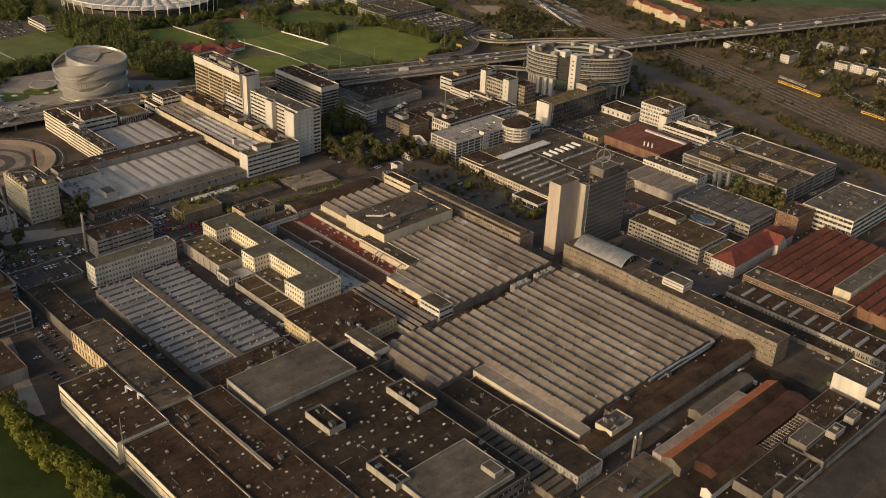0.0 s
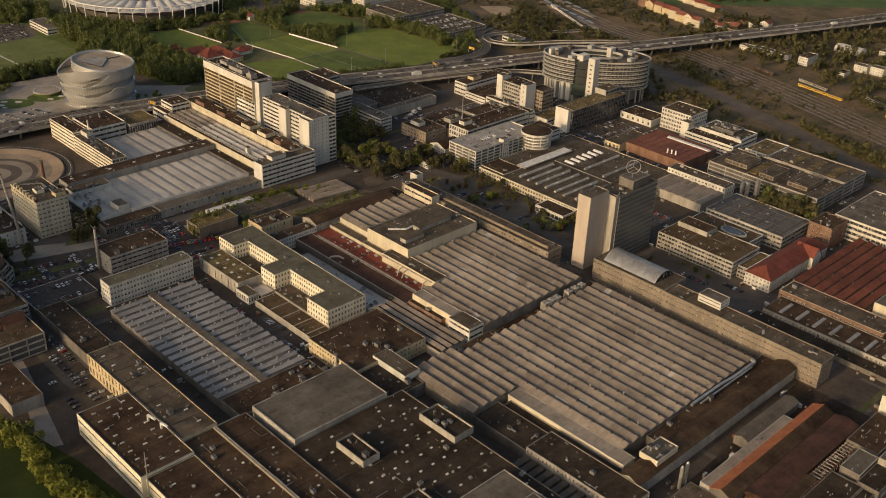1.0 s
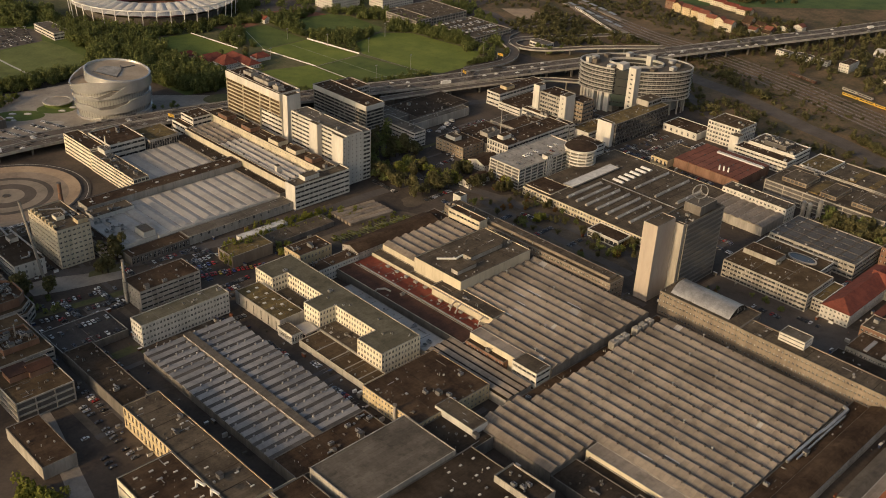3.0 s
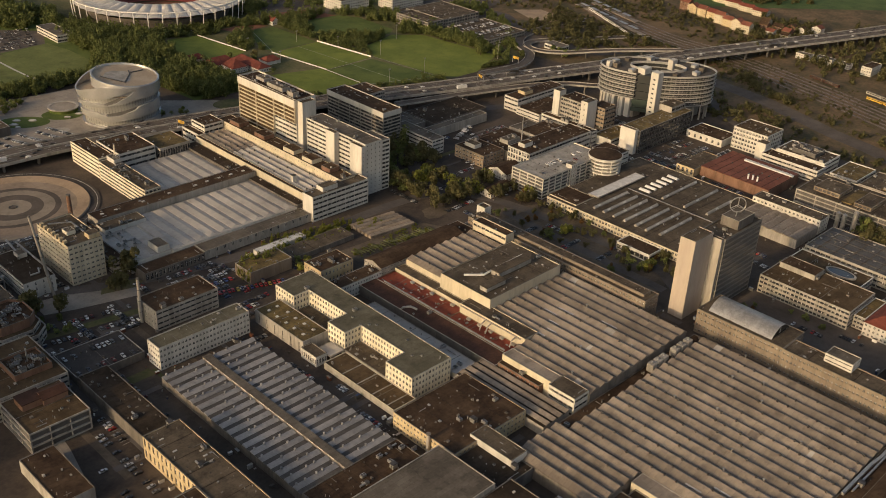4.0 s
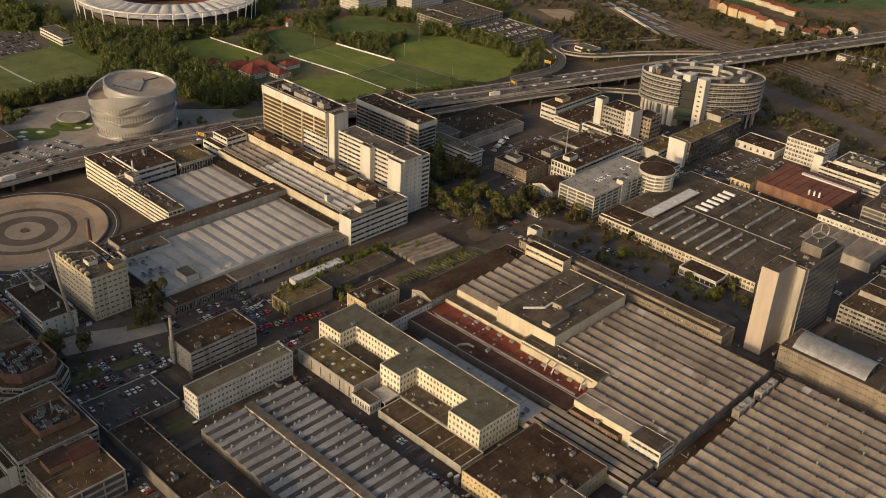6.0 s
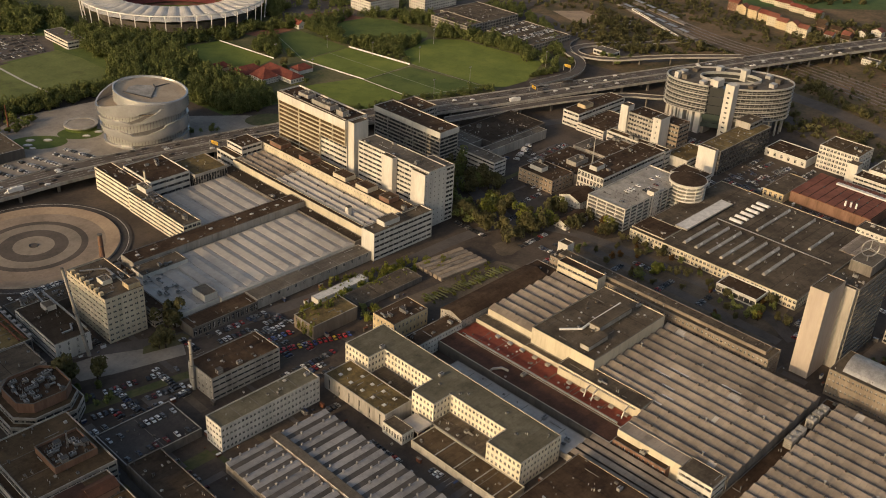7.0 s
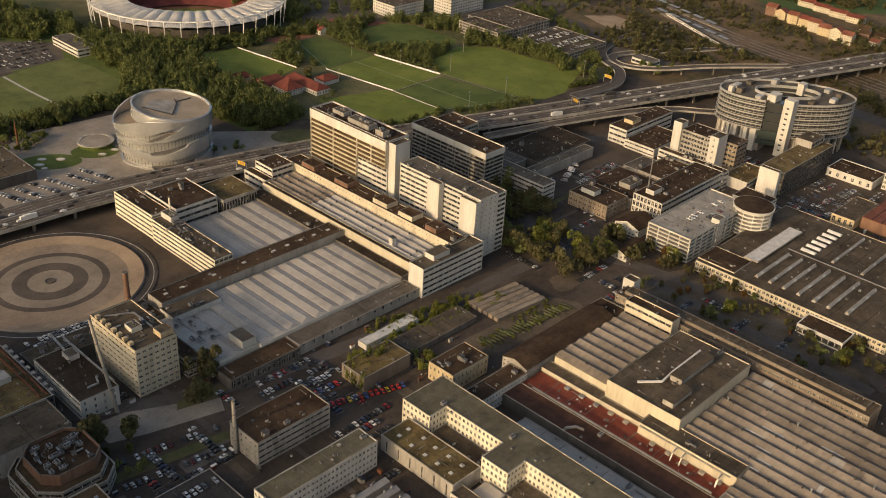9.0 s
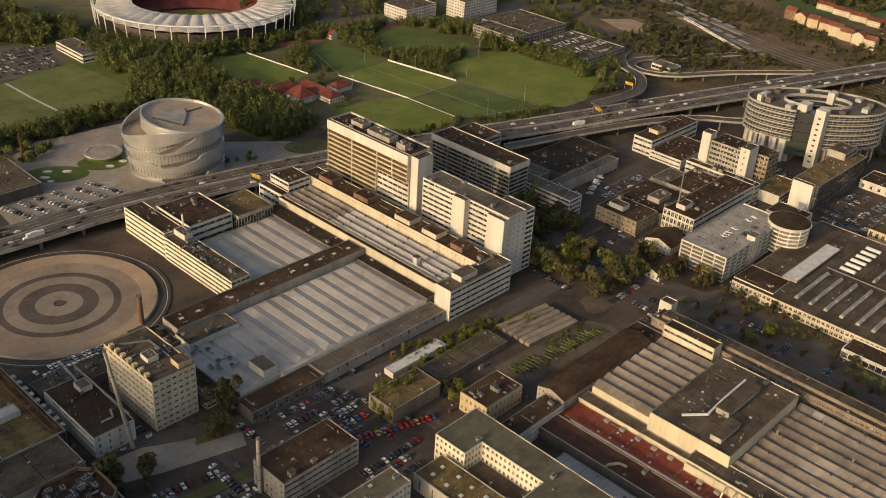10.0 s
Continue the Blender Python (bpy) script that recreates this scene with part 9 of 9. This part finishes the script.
# ---- cars ----
def car_proto(m, label, van=False):
    t = thing("van" if van else "car", label, "van" if van else "car", (0, 0, -400), "parked vehicles")
    b = MB()
    L, W = (2.6, 0.95) if van else (2.2, 0.88)
    prof = [(-L, 0.35), (-L, 0.85), (-L * 0.95, 0.95), (-L * 0.62, 1.0), (L * 0.42, 0.98), (L * 0.95, 0.8), (L, 0.7), (L, 0.35)]
    if van:
        prof = [(-L, 0.4), (-L, 2.1), (-L * 0.9, 2.25), (L * 0.45, 2.25), (L * 0.75, 1.3), (L, 1.1), (L, 0.4)]
    for (a, za), (c, zc) in zip(prof, prof[1:]):
        b.face([(a, W, za), (c, W, zc), (c, -W, zc), (a, -W, za)])
    b.face([(a, -W, z) for a, z in prof][::-1])
    b.face([(a, W, z) for a, z in prof])
    if not van:
        b.face([(-L * 0.5, -W * 0.78, 1.47), (L * 0.08, -W * 0.78, 1.47), (L * 0.08, W * 0.78, 1.47), (-L * 0.5, W * 0.78, 1.47)])
    part("body", b, m, t)
    c = MB()
    if van:
        c.face([(L * 0.47, -W * 0.85, 2.22), (L * 0.76, -W * 0.85, 1.34), (L * 0.76, W * 0.85, 1.34), (L * 0.47, W * 0.85, 2.22)])
        for s in (-1, 1):
            c.face([(L * 0.1, s * (W + 0.01), 1.4), (L * 0.62, s * (W + 0.01), 1.4), (L * 0.42, s * (W + 0.01), 2.0), (L * 0.1, s * (W + 0.01), 2.0)])
    else:
        lo = [(-L * 0.82, -W * 0.95), (L * 0.4, -W * 0.95), (L * 0.4, W * 0.95), (-L * 0.82, W * 0.95)]
        hi = [(-L * 0.5, -W * 0.78), (L * 0.08, -W * 0.78), (L * 0.08, W * 0.78), (-L * 0.5, W * 0.78)]
        for i in range(4):
            j = (i + 1) % 4
            c.face([(*lo[i], 0.97), (*lo[j], 0.97), (*hi[j], 1.45), (*hi[i], 1.45)])
    part("cabin_glass", c, "glass", t)
    w = MB()
    k = 10
    for i in range(k):
        a, d = 2 * math.pi * i / k, 2 * math.pi * (i + 1) / k
        w.face([(0.33 * math.cos(a), -0.1, 0.33 * math.sin(a)), (0.33 * math.cos(d), -0.1, 0.33 * math.sin(d)), (0.33 * math.cos(d), 0.1, 0.33 * math.sin(d)), (0.33 * math.cos(a), 0.1, 0.33 * math.sin(a))])
    for s in (-0.1, 0.1):
        w.face([(0.33 * math.cos(2 * math.pi * i / k), s, 0.33 * math.sin(2 * math.pi * i / k)) for i in range(k)])
    wm = w.mesh("wheel", ["tyre"])
    for x in (-L * 0.62, L * 0.6):
        for s in (-W + 0.06, W - 0.06):
            o = new("wheel", wm)
            o.parent = t
            o.location = (x, s, 0.33)
    return t


CARS = {"mixed": car_proto("car_mixed", "dark or silver car parked in a row"), "bright": car_proto("car_bright", "brightly painted parked car"), "pale": car_proto("car_pale", "pale car parked in a row"), "van": car_proto("car_pale", "white delivery van parked in a row", True)}
fresh = dict(CARS)
rnd = random.Random(33)
ncars = 0


def car(kind, x, y, ang, z=0.02):
    global ncars
    m = Matrix.Translation((x, y, z)) @ Matrix.Rotation(ang, 4, "Z")
    if kind in fresh:
        fresh.pop(kind).matrix_basis = m
    else:
        copy_thing(CARS[kind], m)
    ncars += 1


def row(kind, a, b, n, z=0.02, p=0.72, turn=math.pi / 2):
    d = Vector((b[0] - a[0], b[1] - a[1]))
    ang = math.atan2(d.y, d.x) + turn
    for i in range(n):
        if rnd.random() < p:
            f = i / max(1, n - 1)
            car(kind, a[0] + d.x * f + rnd.uniform(-0.2, 0.2), a[1] + d.y * f + rnd.uniform(-0.4, 0.4), ang + (math.pi if rnd.random() < 0.5 else 0) + rnd.uniform(-0.04, 0.04), z)


row("bright", (312, 641), (362, 624), 18, p=0.95)
row("bright", (309, 652), (340, 648), 10, p=0.8)
row("mixed", (300, 660), (348, 657), 16)
row("mixed", (298, 668), (345, 665), 16)
row("mixed", (296, 678), (340, 672), 13)
row("mixed", (219, 670), (268, 661), 16)
row("mixed", (214, 653), (262, 646), 16)
row("mixed", (216, 640), (262, 640), 15)
row("mixed", (208, 608), (244, 608), 13, 4.62)
row("mixed", (208, 626), (244, 626), 13, 4.62)
row("mixed", (226, 600), (226, 530), 20, p=0.6)
row("mixed", (192, 556), (192, 500), 14, p=0.5)
row("mixed", (180, 548), (180, 500), 12, p=0.5)
row("pale", (612, 612), (668, 612), 16, 17.22, 0.5)
row("mixed", (606, 604), (650, 604), 13, 17.22, 0.35)
row("mixed", (724, 592), (790, 586), 20)
row("mixed", (722, 576), (796, 572), 22)
row("mixed", (722, 564), (796, 561), 22)
row("van", (634, 728), (664, 740), 9)
row("van", (640, 704), (668, 714), 9, p=0.9)
row("mixed", (640, 718), (690, 722), 13)
mast = thing("steel_mast", "slender rust-brown steel mast in the museum forecourt", "mast", (347, 1034, 0))
m = MB()
m.cyl(0, 0, 0, 0.5, 1.6, 1.4, n=12)
part("base", m, "concrete", mast)
m = MB()
m.cyl(0, 0, 0.5, 24, 0.7, 0.45, n=10)
part("pole", m, "rust", mast)
row("mixed", (556, 400), (556, 350), 12, p=0.4)
row("mixed", (604, 690), (604, 660), 6, p=0.7)

# the further parked cars of the yards, lines of bays, and small yard goods
rnd = random.Random(404)
pm, lm = MB(), MB()
BODY = [(-2.1, 0.35), (-2.1, 0.8), (-1.4, 0.95), (0.9, 0.95), (2.0, 0.75), (2.1, 0.35)]
TOP = [(-1.6, 0.95), (-1.1, 1.42), (0.2, 1.42), (0.95, 0.95)]


def mass_car(x, y, ang, z=0.03, cols=(0, 1, 1, 1, 1, 2, 2, 2, 2, 3, 4, 5)):
    c, s = math.cos(ang), math.sin(ang)
    T = lambda a, b, h: (x + a * c - b * s, y + a * s + b * c, z + h)
    col = rnd.choice(cols)
    for prof, w, m in ((BODY, 0.88, col), (TOP, 0.74, 7)):
        for i, ((a, za), (b, zb)) in enumerate(zip(prof, prof[1:])):
            pm.face([T(a, -w, za), T(b, -w, zb), T(b, w, zb), T(a, w, za)], col if (m == 7 and i == 1) else m)
        pm.face([T(a, -w, h) for a, h in prof][::-1], m)
        pm.face([T(a, w, h) for a, h in prof], m)
    for a in (-1.3, 1.3):
        for b in (-0.8, 0.8):
            pm.box(x + a * c - b * s - 0.3, y + a * s + b * c - 0.3, z, x + a * c - b * s + 0.3, y + a * s + b * c + 0.3, z + 0.6, 8)


for lx in (303, 315, 327, 339, 353, 365):
    for k in range(10):
        if rnd.random() < 0.88:
            mass_car(lx + k, 973 - 3 * k, 0.32 + rnd.uniform(-0.05, 0.05) + rnd.choice([0, math.pi]), 0.1, (0, 0, 1, 2, 3))
for ly in (912, 927, 933, 948, 954, 968):
    for k in range(20):
        if rnd.random() < 0.6:
            mass_car(873 + 2.8 * k, ly, math.pi / 2 + rnd.uniform(-0.05, 0.05) + rnd.choice([0, math.pi]), 7.05, (0, 0, 3, 3, 2, 1))
for ly in (777.5, 783, 788.5):
    for k in range(15):
        if rnd.random() < 0.85:
            mass_car(233 + 2.65 * k, ly - 0.1 * k, math.pi / 2 + rnd.uniform(-0.05, 0.05) + rnd.choice([0, math.pi]), 0.06, (0, 3, 3, 2, 3, 0))
taken = []
made = 0
for _ in range(4000):
    if made >= 84:
        break
    if rnd.random() < 0.6:
        x, y = rnd.uniform(196, 560), rnd.uniform(440, 770)
    else:
        x, y = rnd.uniform(560, 800), rnd.uniform(320, 735)
    n = rnd.randint(5, 16)
    ax = rnd.random() < 0.5
    L = n * 2.7
    x1, y1 = (x + L, y + 5) if ax else (x + 5, y + L)
    pts = [(x + (x1 - x) * i / 6, y + (y1 - y) * j / 2) for i in range(7) for j in range(3)] if ax else [(x + (x1 - x) * i / 2, y + (y1 - y) * j / 6) for i in range(3) for j in range(7)]
    if not all(free(px, py, 1.2) for px, py in pts):
        continue
    if 366 < x1 and x < 505 and 598 < y1 and y < 690:
        continue
    if x < 345 and y > 735 or (x1 > 715 and y1 > 690) or 499 < x1 and x < 521 and 617 < y1 and y < 649:
        continue
    if any(x < c and a < x1 and y < d and b < y1 for a, b, c, d in taken) or any(x - 3 < px < x1 + 3 and y - 3 < py < y1 + 3 for px, py, k, q in spots):
        continue
    taken.append((x, y, x1, y1))
    made += 1
    for i in range(n):
        if rnd.random() < 0.82:
            if ax:
                mass_car(x + 1.35 + i * 2.7, y + 2.5 + rnd.uniform(-0.3, 0.3), math.pi / 2 * rnd.choice([1, -1]) + rnd.uniform(-0.04, 0.04))
            else:
                mass_car(x + 2.5 + rnd.uniform(-0.3, 0.3), y + 1.35 + i * 2.7, math.pi * rnd.choice([0, 1]) + rnd.uniform(-0.04, 0.04))
        if ax:
            lm.box(x + i * 2.7 - 0.07, y, 0.0, x + i * 2.7 + 0.07, y1, 0.03)
        else:
            lm.box(x, y + i * 2.7 - 0.07, 0.0, x1, y + i * 2.7 + 0.07, 0.03)
tagged(part("parked_cars", pm, ["car_silver", "car_black", "car_grey", "white_paint", "car_blue", "car_red", "metal_light", "glass", "tyre"]), "many parked cars in the works yards", "cars", kind="stuff")
tagged(part("bay_lines", lm, "line_white"), "worn white lines of parking bays", "road marking", kind="stuff")
ym, made = MB(), 0
for _ in range(6000):
    if made >= 420:
        break
    x, y = rnd.uniform(190, 800), rnd.uniform(160, 740)
    if not free(x, y, 1.8) or free(x, y, 5.5) or any(a - 2 < x < c + 2 and b - 2 < y < d + 2 for a, b, c, d in taken):
        continue
    if (x > 715 and y > 690) or (x < 345 and y > 735):
        continue
    made += 1
    w, d, h = rnd.choice([(0.6, 0.5, 1.1), (1.2, 0.8, 0.9), (2.4, 1.2, 1.6), (3.0, 1.2, 2.4), (0.8, 0.8, 1.4), (1.2, 3.0, 2.4)])
    ym.box(x - w / 2, y - d / 2, 0, x + w / 2, y + d / 2, h * 0.9, rnd.randrange(7))
    ym.box(x - w / 2 - 0.06, y - d / 2 - 0.06, h * 0.9, x + w / 2 + 0.06, y + d / 2 + 0.06, h, rnd.randrange(7))
tagged(part("yard_goods", ym, ["metal_light", "concrete", "rust", "roof_grey", "white_paint", "concrete_dark", "car_blue"]), "crates, bins and boxes along the works walls", "goods", kind="stuff")
# patches of renewed asphalt, paving and worn grass in the yards
gp = [MB() for _ in range(3)]
for k in range(260):
    x, y = rnd.uniform(180, 800), rnd.uniform(150, 760)
    if (x > 715 and y > 690) or (x < 345 and y > 735):
        continue
    a, b = rnd.choice([(rnd.uniform(3, 9), rnd.uniform(2, 5)), (rnd.uniform(1.2, 2.4), rnd.uniform(10, 30)), (rnd.uniform(10, 30), rnd.uniform(1.2, 2.4))])
    z = 0.008 + k * 0.00007
    gp[rnd.choice([0, 0, 1, 1, 2])].face([(x - a, y - b, z), (x + a, y - b, z), (x + a, y + b, z), (x - a, y + b, z)])
for mb, m, nm, lb in zip(gp, ("road", "soil", "park"), ("asphalt_patch", "soil_patch", "worn_grass"), ("paler patches of renewed asphalt", "brown trodden soil in the yards", "worn grass strips in the yards")):
    structure(nm, mb, m, lb, "ground")

# traffic and far parking as one mass
tm = MB()
for i in range(380):
    k = rnd.randrange(2, len(ML) - 3)
    d = (ML[k + 1] - ML[k]).normalized()
    n = Vector((-d.y, d.x, 0))
    p = ML[k] + d * rnd.uniform(0, 9) + n * rnd.choice([-11.6, -7.6, -3.7, 3.7, 7.6, 11.6])
    big = rnd.random() < 0.05
    L, W, H = (5.5, 1.2, 3.2) if big else (2.1, 0.88, 0.95)
    c, s = d.x, d.y
    col = rnd.choice([0, 1, 1, 1, 2, 3, 3])
    for z0, z1, l0, l1, w in ((0.3, H, -L, L, W), (H, H + 0.5, -L * 0.6, L * 0.3, W * 0.8)):
        q = [(l0, -w), (l1, -w), (l1, w), (l0, w)]
        tm.prism([(p.x + a * c - b * s, p.y + a * s + b * c) for a, b in q], p.z + z0, p.z + z1, col)
for bx, by, nx, ny, dx, dy in ((412, 1210, 16, 7, 5, 10),):
    for i in range(nx):
        for j in range(ny):
            if rnd.random() < 0.8:
                x, y = bx + i * dx * 0.7 + j * 3, by + j * dy
                tm.box(x - 0.9, y - 2.1, 0.3, x + 0.9, y + 2.1, 0.95, rnd.choice([0, 1, 2, 3]))
                tm.box(x - 0.75, y - 1.2, 0.95, x + 0.75, y + 0.8, 1.45, 1)
tagged(part("traffic", tm, ["white_paint", "metal_dark", "metal_light", "facade_dark"]), "many cars and lorries on the motorway", "traffic", kind="stuff")
